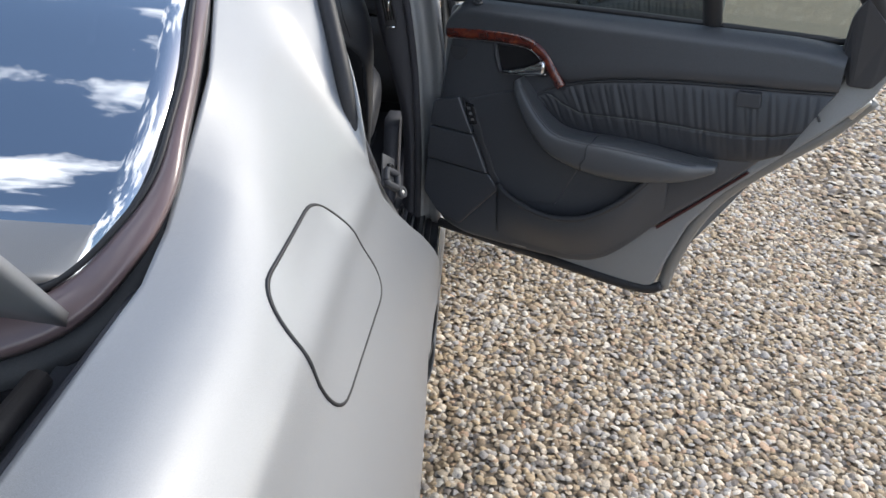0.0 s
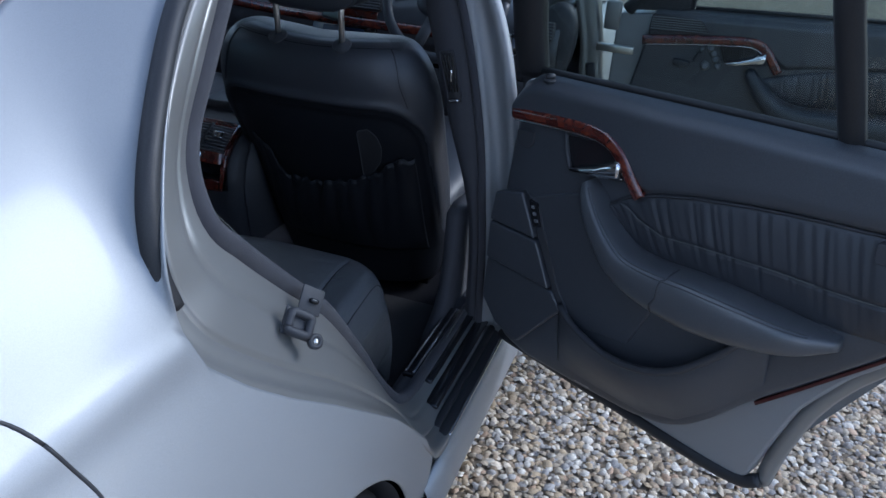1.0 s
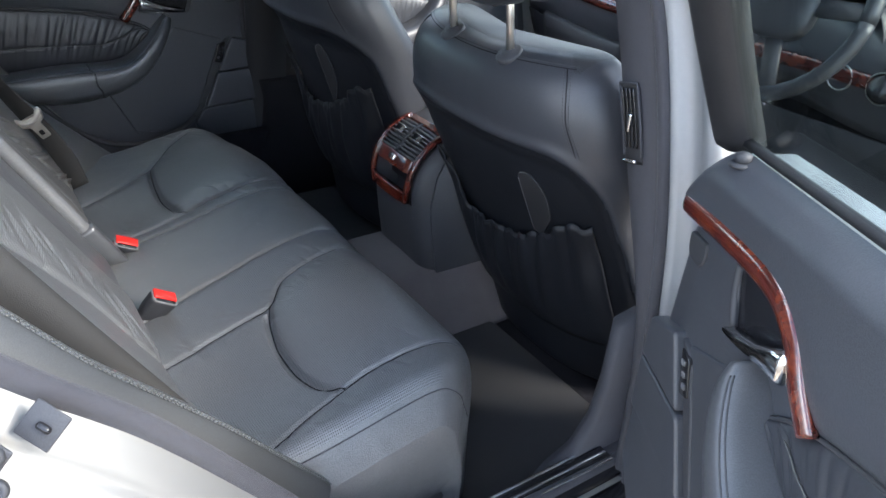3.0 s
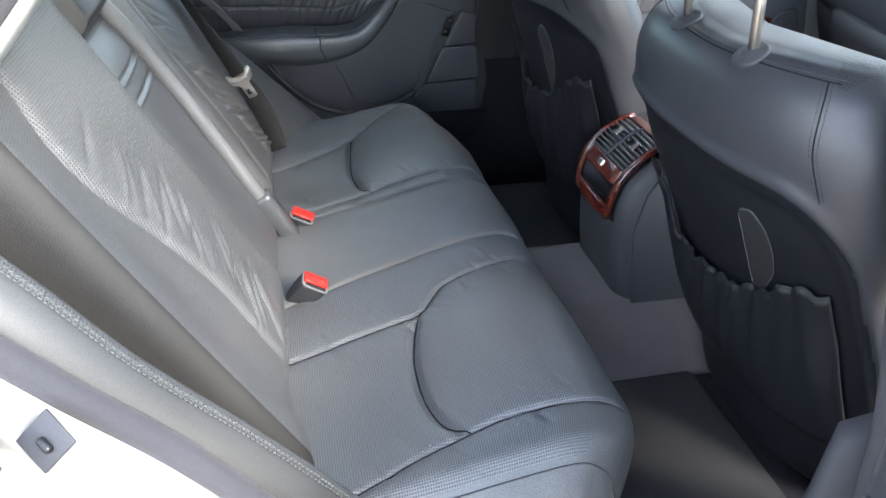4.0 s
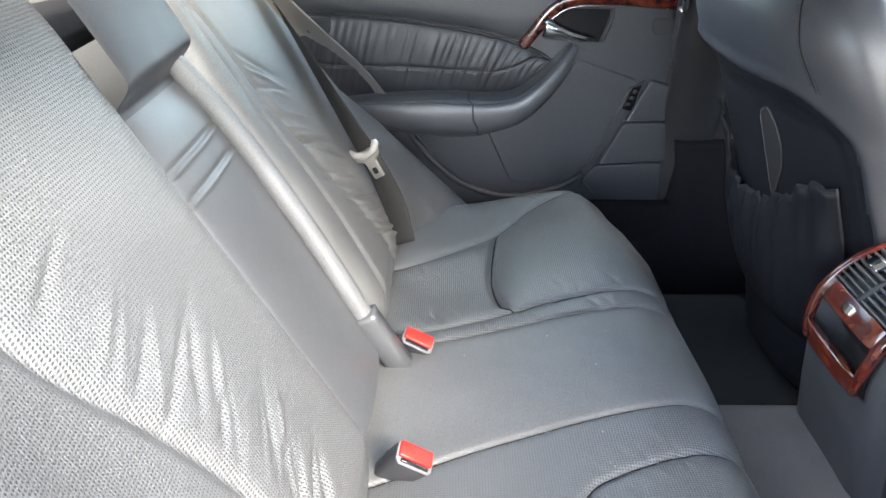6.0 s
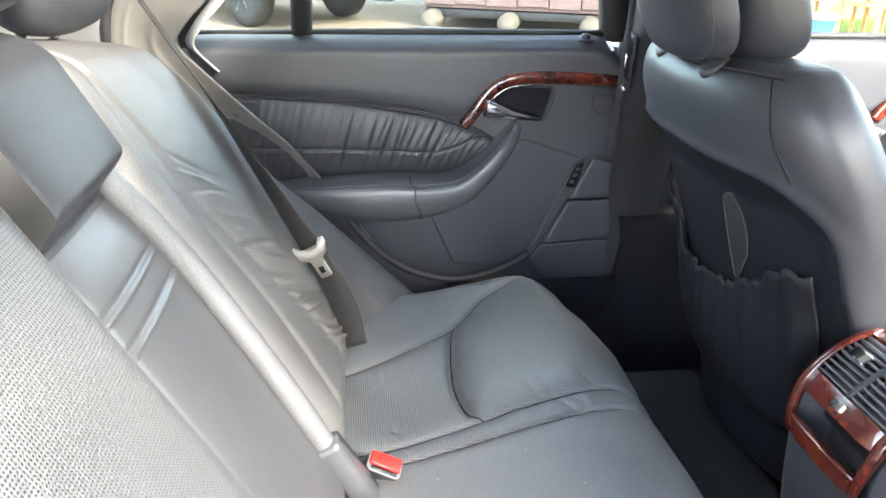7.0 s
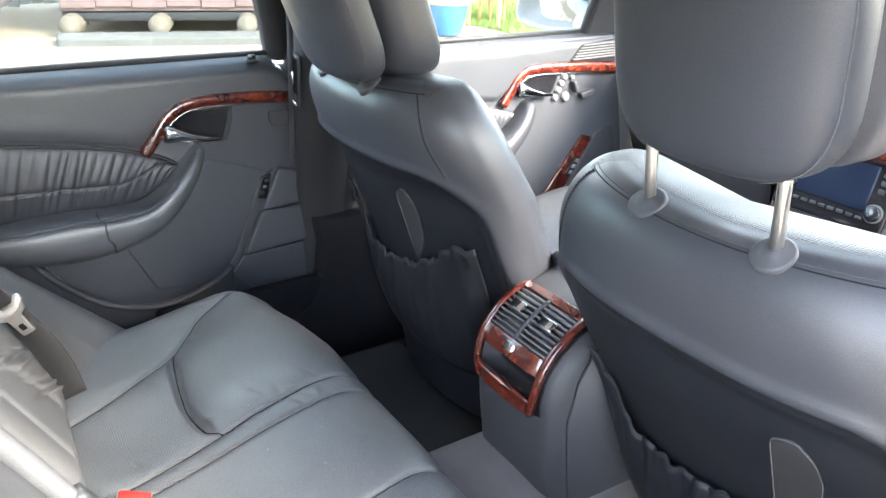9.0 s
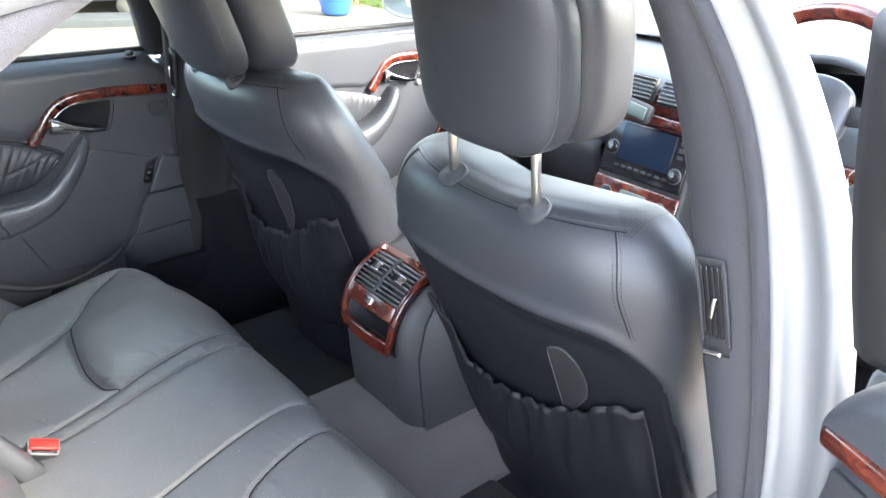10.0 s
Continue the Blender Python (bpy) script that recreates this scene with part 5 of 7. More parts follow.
# folded centre armrest with its recessed pad and two welts
BLOCK = 0.425
xs, ss = np.linspace(-0.042, 0.150, 60), np.linspace(-0.03, 0.60, 240)
xx, s2 = np.meshgrid(xs, ss, indexing="ij")
h = 0.006 + 0.010 * np.sin(np.clip((xx + 0.042) / 0.192, 0, 1) * np.pi) ** 0.5
h += np.where(s2 > BLOCK, 0.030 * (1 - np.exp(-((s2 - BLOCK) / 0.010) ** 2)), -0.004 * np.exp(-((s2 - BLOCK + 0.012) / 0.02) ** 2))
h -= 0.05 * np.clip((s2 - 0.54) / 0.06, 0, 1) ** 2
for s in (0.312, 0.347):
    h += 0.0022 * np.exp(-((s2 - s) / 0.0022) ** 2) - 0.0022 * np.exp(-((s2 - s - 0.006) / 0.003) ** 2)
arm_mesh = sheet(np.stack([xx, (FOOT[1] + LEAN[1] * s2 + FRONT[1] * h) - 1.8, (FOOT[2] + LEAN[2] * s2 + FRONT[2] * h) - 0.30], -1))
part("centre_armrest", arm_mesh, (ARM_LEATHER, LEATHER), bench, "folded black leather centre armrest")
arm_mesh.polygons.foreach_set("material_index", [int(ss[j] > BLOCK - 0.01) for i in range(59) for j in range(239)])
part("armrest_bolster", tube([back_at(x, s, 0.020) for x, s in crom([(-0.030, 0.010), (-0.034, 0.06), (-0.040, 0.14), (-0.040, 0.22), (-0.036, 0.29), (-0.024, 0.36), (-0.004, 0.42), (0.022, 0.48)], 40)], np.interp(np.linspace(0, 1, 40), [0, 0.12, 0.85, 1], [0.013, 0.015, 0.014, 0.008]), 14), PERF, bench)
part("armrest_foot", loft([[back_at(x + a * 0.015, s, 0.022 + b * 0.017) for a, b in ((-1, -1), (0.8, -1), (1, -0.6), (1, 0.6), (0.8, 1), (-0.8, 1), (-1, 0.6))] for x, s in ((-0.030, 0.030), (-0.030, 0.02), (-0.032, -0.03), (-0.036, -0.12))]), ARM_LEATHER, bench, "leather foot of the armrest")
# outer bolster beside the open door, stitched; the belt gap inside it has its shade painted black
line = crom([(0.645, 0.62, -0.02), (0.665, 0.50, 0.0), (0.68, 0.354, 0.028), (0.685, 0.265, 0.041), (0.687, 0.135, 0.070), (0.69, 0.06, 0.086), (0.69, -0.03, 0.10), (0.69, -0.12, 0.115)], 70)
rows, edge, near = [], [], []
for x, s, h in line:
    near.append([back_at(x + dx, s, h + dh) for dx, dh in ((-0.034, -0.09), (-0.033, -0.03), (-0.028, -0.010), (-0.018, -0.002), (-0.006, 0.0005), (0.0, 0.0))])
    rows.append([back_at(x + dx, s, h + dh) for dx, dh in ((0.0, 0.0), (0.008, -0.003), (0.022, -0.014), (0.034, -0.032), (0.04, -0.06), (0.042, -0.10))])
    edge.append(back_at(x, s, h + 0.0008))
near = np.array(near)
arc = np.concatenate([[0], np.cumsum(np.linalg.norm(np.diff(near[:, 3], axis=0), axis=1))])
uvb = np.array([[(0.006 * j, arc[i]) for j in range(6)] for i in range(len(near))]).reshape(-1, 2)
bol = part("side_bolster", sheet(np.array(rows)), SIDE_LEATHER, bench, "black leather side bolster with double stitching")
part("bolster_edge", sheet(near, uvs=uvb), PERF, bol, "perforated leather edge")
for off in (-0.0035, 0.0035):
    part("bolster_stitch", stitches(np.array(edge) + np.array([off, 0, 0.0004]), 0.0011, 0.0055), STITCH_PALE, bol)
# near-black sheet that paints the shade at the bottom of the gap
part("belt_gap_shade", sheet(np.array([[back_at(x, s, -0.045 - 0.02 * (x > 0.6)) for x in np.linspace(0.55, 0.672, 6)] for s in np.linspace(-0.12, 0.62, 10)])), VINYL, bench)
part("belt_anchor", rbox(0.03, 0.022, 0.045, 0.006, m=Matrix.Translation(Vector(back_at(0.615, 0.045, 0.02))) @ Euler((0.5, 0.3, 0.3)).to_matrix().to_4x4()), PLASTIC_GLOSS, bench, "black belt anchor cover")
# rear headrests, only their lower edges come into view
for x, w in ((-0.36, 0.13), (0.03, 0.11), (0.43, 0.13)):
    b = blob(28, 18, w, 0.05, 0.062, 2.8)
    hr = thing("rear_headrest", "black leather rear headrest on the backrest", "headrest", (x + (0.10 if x < 0 else 0), 1.330 - (0.02 if x < 0 else 0), 1.222 - (0.050 if x < 0 else 0)), group="rear headrests")
    part("pad", loft(b), LEATHER, hr)
    for px in (-0.06, 0.06):
        part("post", tube([(px, -0.02, -0.05), (px, -0.05, -0.12)], 0.006, 10), STEEL, hr, "steel post")
part("bench_base", rbox(1.20, 0.50, 0.26, 0.03, m=Matrix.Translation((0.03, 1.80 - 1.8, 0.43 - 0.30))), LEATHER_SOFT, bench)
part("parcel_shelf", rbox(1.08, 0.42, 0.02, 0.008, m=Matrix.Translation((0.0, 1.08 - 1.8, 0.985 - 0.30)) @ Euler((radians(10), 0, 0)).to_matrix().to_4x4()), TRIM_GREY, bench)


# specks of dust on the leather
rs = np.random.default_rng(9)
sv, sf = [], []
for _ in range(26):
    i, j = int(rs.integers(20, 380)), int(rs.integers(70, 150))
    p = cr[i, j] + np.array([0, 0, 0.0008])
    for k in range(3):
        a = k * 2.1 + rs.uniform(0, 1)
        sv.append(p + np.array([0.0013 * math.cos(a), 0.0013 * math.sin(a), 0.0004 * k]))
    sf.append((len(sv) - 3, len(sv) - 2, len(sv) - 1))
tagged(part("dust", as_mesh("dust", sv, sf, smooth=False), STICKER), "pale specks of dust on the seat leather", "dust", kind="stuff")

# ---- belts and buckles ----
def buckle(x, y, z, yaw, tilt, lean):
    b = thing("belt_buckle", "black belt buckle with a red release button, in the seat", "belt buckle", (x, y, z), group="rear belt buckles")
    b.rotation_euler = (radians(tilt), radians(lean), radians(yaw))
    part("body", loft([[(sx * w + o, sy * d, h) for sx, sy in ((-1, -0.7), (-0.8, -1), (0.8, -1), (1, -0.7), (1, 0.7), (0.8, 1), (-0.8, 1), (-1, 0.7))] for w, d, h, o in ((0.013, 0.009, -0.075, 0.0), (0.018, 0.011, -0.045, 0.0), (0.0225, 0.0135, -0.015, 0.0), (0.0235, 0.0145, 0.010, 0.0), (0.0235, 0.0145, 0.014, 0.0))]), PLASTIC, b)
    part("rim", loft([[(sx * w, sy * d, h) for sx, sy in ((-1, -0.7), (-0.8, -1), (0.8, -1), (1, -0.7), (1, 0.7), (0.8, 1), (-0.8, 1), (-1, 0.7))] for w, d, h in ((0.0237, 0.0147, 0.0135), (0.0237, 0.0147, 0.0148), (0.0228, 0.0138, 0.0152))]), SLAT, b, "grey rim")
    part("button", rbox(0.043, 0.0195, 0.006, 0.002, m=Matrix.Translation((0.0, 0.0030, 0.0165))), RED, b, "red release button")
    part("slot", rbox(0.036, 0.0048, 0.003, 0.001, m=Matrix.Translation((0, -0.0098, 0.0165))), PLASTIC_GLOSS, b)


buckle(0.190, 1.678, 0.598, 96, 24, 34)
buckle(-0.068, 1.676, 0.580, 84, 22, 26)


def belt(side, route, label):
    t = thing("seat_belt", label, "seat belt", tuple(route[0] + np.array([0, 1.8, 0.30])))
    base = route[0]
    lay = np.clip(np.linspace(-0.35, 1.25, 60)[:, None], 0, 1)
    turn_in = np.array([[1.0, 0.05, 0.05]]) if side > 0 else np.array([[1.0, 0.10, 0.10]]) * (1 - lay) + np.array([[0.40, 0.80, 0.44]]) * lay
    part("webbing", ribbon(crom(route - base, 60), np.broadcast_to(turn_in, (60, 3)), 0.048, 0.0016), BELT, t, "dark grey webbing")
    return t, base


left_route = np.array([back_at(-0.47, 0.66, 0.02), back_at(-0.43, 0.541, 0.035), back_at(-0.405, 0.41, 0.045), back_at(-0.39, 0.307, 0.050), back_at(-0.365, 0.19, 0.056), back_at(-0.352, 0.10, 0.058), back_at(-0.340, 0.03, 0.052), back_at(-0.330, -0.03, 0.035)])
lb, lbase = belt(-1, left_route, "dark seat belt with a silver tongue, across the backrest")
up_b = Vector(back_at(-0.365, 0.19, 0.056) - back_at(-0.352, 0.10, 0.058)).normalized()
side_b = Vector((0.40, 0.80, 0.44))
side_b = (side_b - up_b * side_b.dot(up_b)).normalized()
tg = Matrix((side_b, up_b, side_b.cross(up_b))).transposed().to_4x4()
tg.translation = Vector(back_at(-0.357, 0.135, 0.058) - lbase) + side_b.cross(up_b) * 0.004
tongue = part("tongue", slab(round_poly([(-0.030, 0.020), (-0.022, 0.010), (0.022, 0.010), (0.030, 0.020), (0.033, 0.010), (0.026, -0.006), (0.012, -0.012), (0.011, -0.044), (-0.011, -0.044), (-0.012, -0.012), (-0.026, -0.006), (-0.033, 0.010)], 0.004), -0.002, 0.003, plain, 0.0012), STEEL, lb, "silver belt tongue", m=tg)
part("slot", rbox(0.011, 0.012, 0.0075, 0.002, m=Matrix.Translation((0, -0.030, 0))), PLASTIC_GLOSS, tongue)
part("grip", tube([(-0.030, 0.015, 0.002), (-0.018, 0.004, 0.003), (0.0, 0.0, 0.003), (0.018, 0.004, 0.003), (0.030, 0.015, 0.002)], 0.0065, 8, 0.8), WHITE, tongue, "pale grip")
right_route = np.array([back_at(0.585, 0.62, -0.03), back_at(0.615, 0.5, -0.015), back_at(0.632, 0.4, -0.01), back_at(0.634, 0.3, -0.006), back_at(0.634, 0.2, 0.0), back_at(0.633, 0.1, 0.008), back_at(0.630, 0.03, 0.014)])
belt(1, right_route, "dark seat belt across the near backrest")


# ---- front seats ----
def front_seat(cx, dy, dz, recline, low, lift, label):
    seat = thing("front_seat", label, "car seat", (cx, 2.45, 0.30), group="front seats")

    def at(x, y, z):
        z2 = z + dz
        return np.array([x, y + dy - recline * max(0.0, z - 0.85) + low * min(0.0, z - 0.85) - 2.45, z2 - 0.30])

    zs = crom([(0.34, 2.405, 0.23, 0.07), (0.42, 2.380, 0.245, 0.085), (0.50, 2.352, 0.262, 0.09), (0.60, 2.315, 0.272, 0.09), (0.70, 2.275, 0.278, 0.088), (0.78, 2.235, 0.282, 0.085), (0.85, 2.203, 0.285, 0.082), (0.92, 2.182, 0.281, 0.078),
               (0.97, 2.176, 0.270, 0.072), (1.005, 2.180, 0.254, 0.064), (1.030, 2.192, 0.234, 0.052), (1.045, 2.210, 0.212, 0.036), (1.050, 2.232, 0.19, 0.018)], 130)
    loops = []
    for z, yr, w, d in zs:
        loop = []
        for a in np.linspace(0, 2 * np.pi, 144, endpoint=False):
            ca, sa = math.cos(a), math.sin(a)
            x = w * math.copysign(abs(ca) ** 0.62, ca)
            y = yr + d + d * math.copysign(abs(sa) ** 0.75, sa)
            y += 0.045 * (abs(x) / w) ** 2.4                     # the sides wrap forward
            if sa > 0:
                y += 0.03 * math.exp(-((abs(x) - w * 0.8) / 0.05) ** 2)
            z_ = z - 0.010 * max(0, (z - 1.0) / 0.05) * math.exp(-(x / 0.12) ** 2)
            # the back shell is let in under the upper pad, with a seam round it
            if sa < 0.2:
                qx, qz = abs(x) - (0.262 - 0.085), z - (0.900 - 0.085)
                sd = (math.hypot(max(qx, 0), max(qz, 0)) + min(max(qx, qz), 0)) - 0.085
                y += 0.005 * math.exp(-(sd / 0.0035) ** 2)
                y += 0.012 / (1 + math.exp((sd + 0.012) / 0.005))
                y -= 0.006 * math.exp(-((sd - 0.012) / 0.010) ** 2)
            loop.append(at(x, y, z_))
        loops.append(loop)
    bme = loft(loops)
    back = part("backrest", bme, (LEATHER, VINYL, SEAT_PERF), seat, "black leather backrest")
    layer = bme.uv_layers.new(name="UVMap")
    co = np.empty(len(bme.vertices) * 3)
    bme.vertices.foreach_get("co", co)
    co = co.reshape(-1, 3)
    idx = np.empty(len(bme.loops), int)
    bme.loops.foreach_get("vertex_index", idx)
    layer.data.foreach_set("uv", np.stack([co[idx, 0], co[idx, 1]], 1).ravel())
    nb = len(zs)
    kinds = []
    for i in range(nb - 1):
        for j in range(144):
            a = 2 * math.pi * (j + 0.5) / 144
            x, z, sa = zs[i, 2] * math.copysign(abs(math.cos(a)) ** 0.62, math.cos(a)), zs[i, 0], math.sin(a)
            qx, qz = abs(x) - 0.177, z - 0.815
            sd = (math.hypot(max(qx, 0), max(qz, 0)) + min(max(qx, qz), 0)) - 0.085
            kinds.append(1 if sa < 0.2 and sd < 0 else 2 if z > 1.030 and sa > -0.62 and abs(x) < 0.21 else 0)
    kinds += [0] * 144 + [2] * 144
    bme.polygons.foreach_set("material_index", kinds)

    def rear(x, z):
        yr, w = np.interp(z, zs[:, 0], zs[:, 1]), np.interp(z, zs[:, 0], zs[:, 2])
        d = np.interp(z, zs[:, 0], zs[:, 3])
        c = min(1, abs(x) / w) ** (1 / 0.62)
        sa = math.sqrt(max(0, 1 - c * c))
        return yr + d - d * sa ** 0.75 + 0.045 * (abs(x) / w) ** 2.4 + 0.012

    # stitched seams at the shoulders
    for sx in (-1, 1):
        for off in (-0.0042, 0.0042):
            pts = []
            for x, z in crom([(0.190, 1.035), (0.200, 1.022), (0.210, 1.0), (0.220, 0.96), (0.230, 0.93), (0.236, 0.908)], 40):
                pts.append(at(sx * (x + off), rear(x + off, z) - 0.0124, z))
            part("shoulder_stitch", stitches(pts, 0.0009, 0.0050), STITCH, back)
        part("shoulder_seam", tube([at(sx * x, rear(x, z) - 0.0122, z) for x, z in crom([(0.190, 1.035), (0.200, 1.022), (0.210, 1.0), (0.220, 0.96), (0.230, 0.93), (0.236, 0.908)], 40)], 0.0009, 5), THREAD, back)
    # stitching along the crest, through the post collars
    for off, mat in ((0.0, THREAD), (0.005, STITCH)):
        part("crest_stitch", tube([at(x, rear(x, 1.036 + 0.7 * off) - 0.0122, 1.036 + 0.7 * off - 0.0074 * math.exp(-(x / 0.12) ** 2)) for x in np.linspace(-0.200, 0.200, 60)], 0.0008, 5), mat, back)
    # map pocket with a gathered top edge
    rng = np.random.default_rng(3)
    PK = crom([(-0.215, 0.80), (-0.185, 0.77), (-0.155, 0.735), (-0.125, 0.675), (-0.08, 0.664), (-0.02, 0.666), (0.045, 0.68), (0.092, 0.696), (0.147, 0.725), (0.20, 0.765), (0.24, 0.772)], 60)
    rows = []
    xs = np.linspace(-0.188, 0.235, 130)
    for x in xs:
        f = (x + 0.188) / 0.423
        zt = float(np.interp(x, PK[:, 0], PK[:, 1])) + 0.004 * math.sin(x * 190) + 0.002 * math.sin(x * 77)
        row = []
        for g in np.linspace(0, 1, 26):
            z = zt * (1 - g) + 0.47 * g
            puff = 0.020 * math.sin(math.pi * min(1, g * 0.9 + 0.05)) ** 0.8 + (0.0045 * math.sin(x * 92 + 2.2 * math.sin(3 * g)) + 0.003 * math.sin(x * 151 + 1.0 + 1.5 * g)) * math.exp(-((g - 0.28) / 0.42) ** 2)
            puff *= math.sin(math.pi * min(max(f, 0.02), 0.98)) ** 0.35
            gather = 0.0025 * math.sin(x * 260) * math.exp(-(g / 0.1) ** 2)
            row.append(at(x, rear(x, z) - 0.004 - puff - gather - 0.004, z))
        rows.append(row)
    pk = part("map_pocket", sheet(np.array(rows), 0.003), VINYL, seat, "gathered black map pocket")
    part("elastic_edge", tube([r[0] for r in rows], 0.003, 6), VINYL, pk)
    # pad let into the back shell: one straight side, one bowed
    shift = 0.0 if cx > 0 else -0.035
    edge = round_poly([(0.114, 0.842), (0.140, 0.853), (0.160, 0.832), (0.166, 0.800), (0.158, 0.758), (0.118, 0.698), (0.104, 0.693)], 0.010)
    mid = np.array(edge).mean(axis=0)
    loops = []
    for k, up in ((1.0, 0.0), (0.97, 0.0022), (0.90, 0.0022), (0.5, 0.0018), (0.02, 0.0015)):
        loops.append([at(x, rear(x, z) - up, z) for x, z in (mid + (np.array(q) - mid) * k + np.array([shift, 0]) for q in edge)])
    pad = part("back_pad", loft(loops), RUBBER, seat, "dark grey pad with one straight side")
    part("pad_edge", tube([np.array(q) for q in loops[1] + loops[1][:1]], 0.0009, 5), STITCH, pad, "grey edge")
    # headrest on two steel posts
    for px in (-0.073, 0.085):
        post = part("headrest_post", tube([at(px, 2.215, 1.00), at(px, 2.205, 1.06 + lift * 0.3), at(px, 2.195, 1.07 + lift)], 0.0065, 14), STEEL, seat, "bright steel post")
        part("collar", turned([0.022, 0.022, 0.019, 0.011, 0.009], [-0.010, -0.001, 0.0012, 0.0018, 0.005], 26, m=Matrix.Translation(Vector(at(px, 2.207, 1.0370))) @ Euler((radians(33), 0, 0)).to_matrix().to_4x4()), PLASTIC, seat)
    hz = 1.115 + lift
    hx = 0.007 if cx > 0 else 0.018
    for yc, d, w, kk in ((2.174, 0.034, 0.127, 0), (2.264, 0.052, 0.124, 1)):
        b = blob(44, 30, w, d, 0.112, 4.2)
        q = []
        for loop in b:
            row = []
            for x, y, z in loop:
                y2 = y + (0.022 * (x / w) ** 2) - 0.14 * (z) - 0.05 * max(0, z) ** 1.0
                x2 = x * (1 + 0.25 * z - 0.6 * max(0, -z - 0.05))
                row.append(at(x2 + hx, yc + y2, hz + z))
            q.append(row)
        hp = part("headrest", loft(q), LEATHER, seat, "black leather headrest" if not kk else "front pad of the split headrest")
        if not kk:
            for sx in (-1, 1):
                part("headrest_seam", tube([np.array(q[j][0 if sx > 0 else 22]) + np.array([-0.002 * sx, -0.0182, 0]) for j in range(3, 27)], 0.0010, 5), STITCH, hp)
    core = blob(24, 12, 0.09, 0.05, 0.07, 3)
    part("headrest_core", loft([[at(x, 2.228 + y - 0.14 * z, hz + z) for x, y, z in l] for l in core]), PLASTIC, seat)
    # cushion and base
    cu = blob(40, 22, 0.265, 0.26, 0.09, 3.4)
    part("seat_cushion", loft([[(x, y + 0.27, z + 0.56 - 0.30 + dz * 0.5 + 0.06 * (y / 0.26)) for x, y, z in l] for l in cu]), LEATHER, seat)
    part("base_cover", loft([[(sx * w, yy, zz) for sx, zz in ((-1, 0.06), (-1, 0.13), (-0.9, 0.17), (0.9, 0.17), (1, 0.13), (1, 0.06))] for w, yy in ((0.20, 0.06), (0.215, 0.09), (0.215, 0.4))]), CARPET, seat)
    for sx in (-0.2, 0.2):
        part("seat_rail", rbox(0.03, 0.62, 0.03, 0.004, m=Matrix.Translation((sx, 0.36, 0.03))), CARPET, seat)
    return seat


front_seat(0.353, 0.0, 0.0, 0.0, 0.0, 0.102, "black leather driver's seat with a raised headrest")
front_seat(-0.370, -0.012, 0.030, 0.22, 0.13, 0.035, "black leather passenger seat with its headrest down")


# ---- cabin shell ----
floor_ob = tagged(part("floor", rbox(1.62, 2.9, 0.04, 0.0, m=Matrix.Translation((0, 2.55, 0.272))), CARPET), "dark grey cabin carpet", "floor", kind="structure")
tunnel = [(-0.20, 0.292), (-0.155, 0.33), (-0.125, 0.41), (-0.10, 0.438), (-0.04, 0.444), (0.06, 0.442), (0.11, 0.43), (0.16, 0.36), (0.20, 0.292)]
part("tunnel", sheet(np.array([[(x, y, z) for x, z in crom(tunnel, 40)] for y in np.linspace(1.9, 3.2, 10)]), 0.004), MAT_CLOTH, floor_ob, "brown-grey carpet over the tunnel")
mat_r = thing("floor_mat", "dark grey cloth floor mat in the rear footwell", "floor mat", (0.43, 2.2, 0.295))
part("mat_cloth", slab(round_poly([(-0.24, -0.16), (0.27, -0.16), (0.27, 0.22), (-0.24, 0.22)], 0.03), 0, 0.008, plain, 0.003), MAT_SHADED, mat_r)
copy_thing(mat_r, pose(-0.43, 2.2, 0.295))

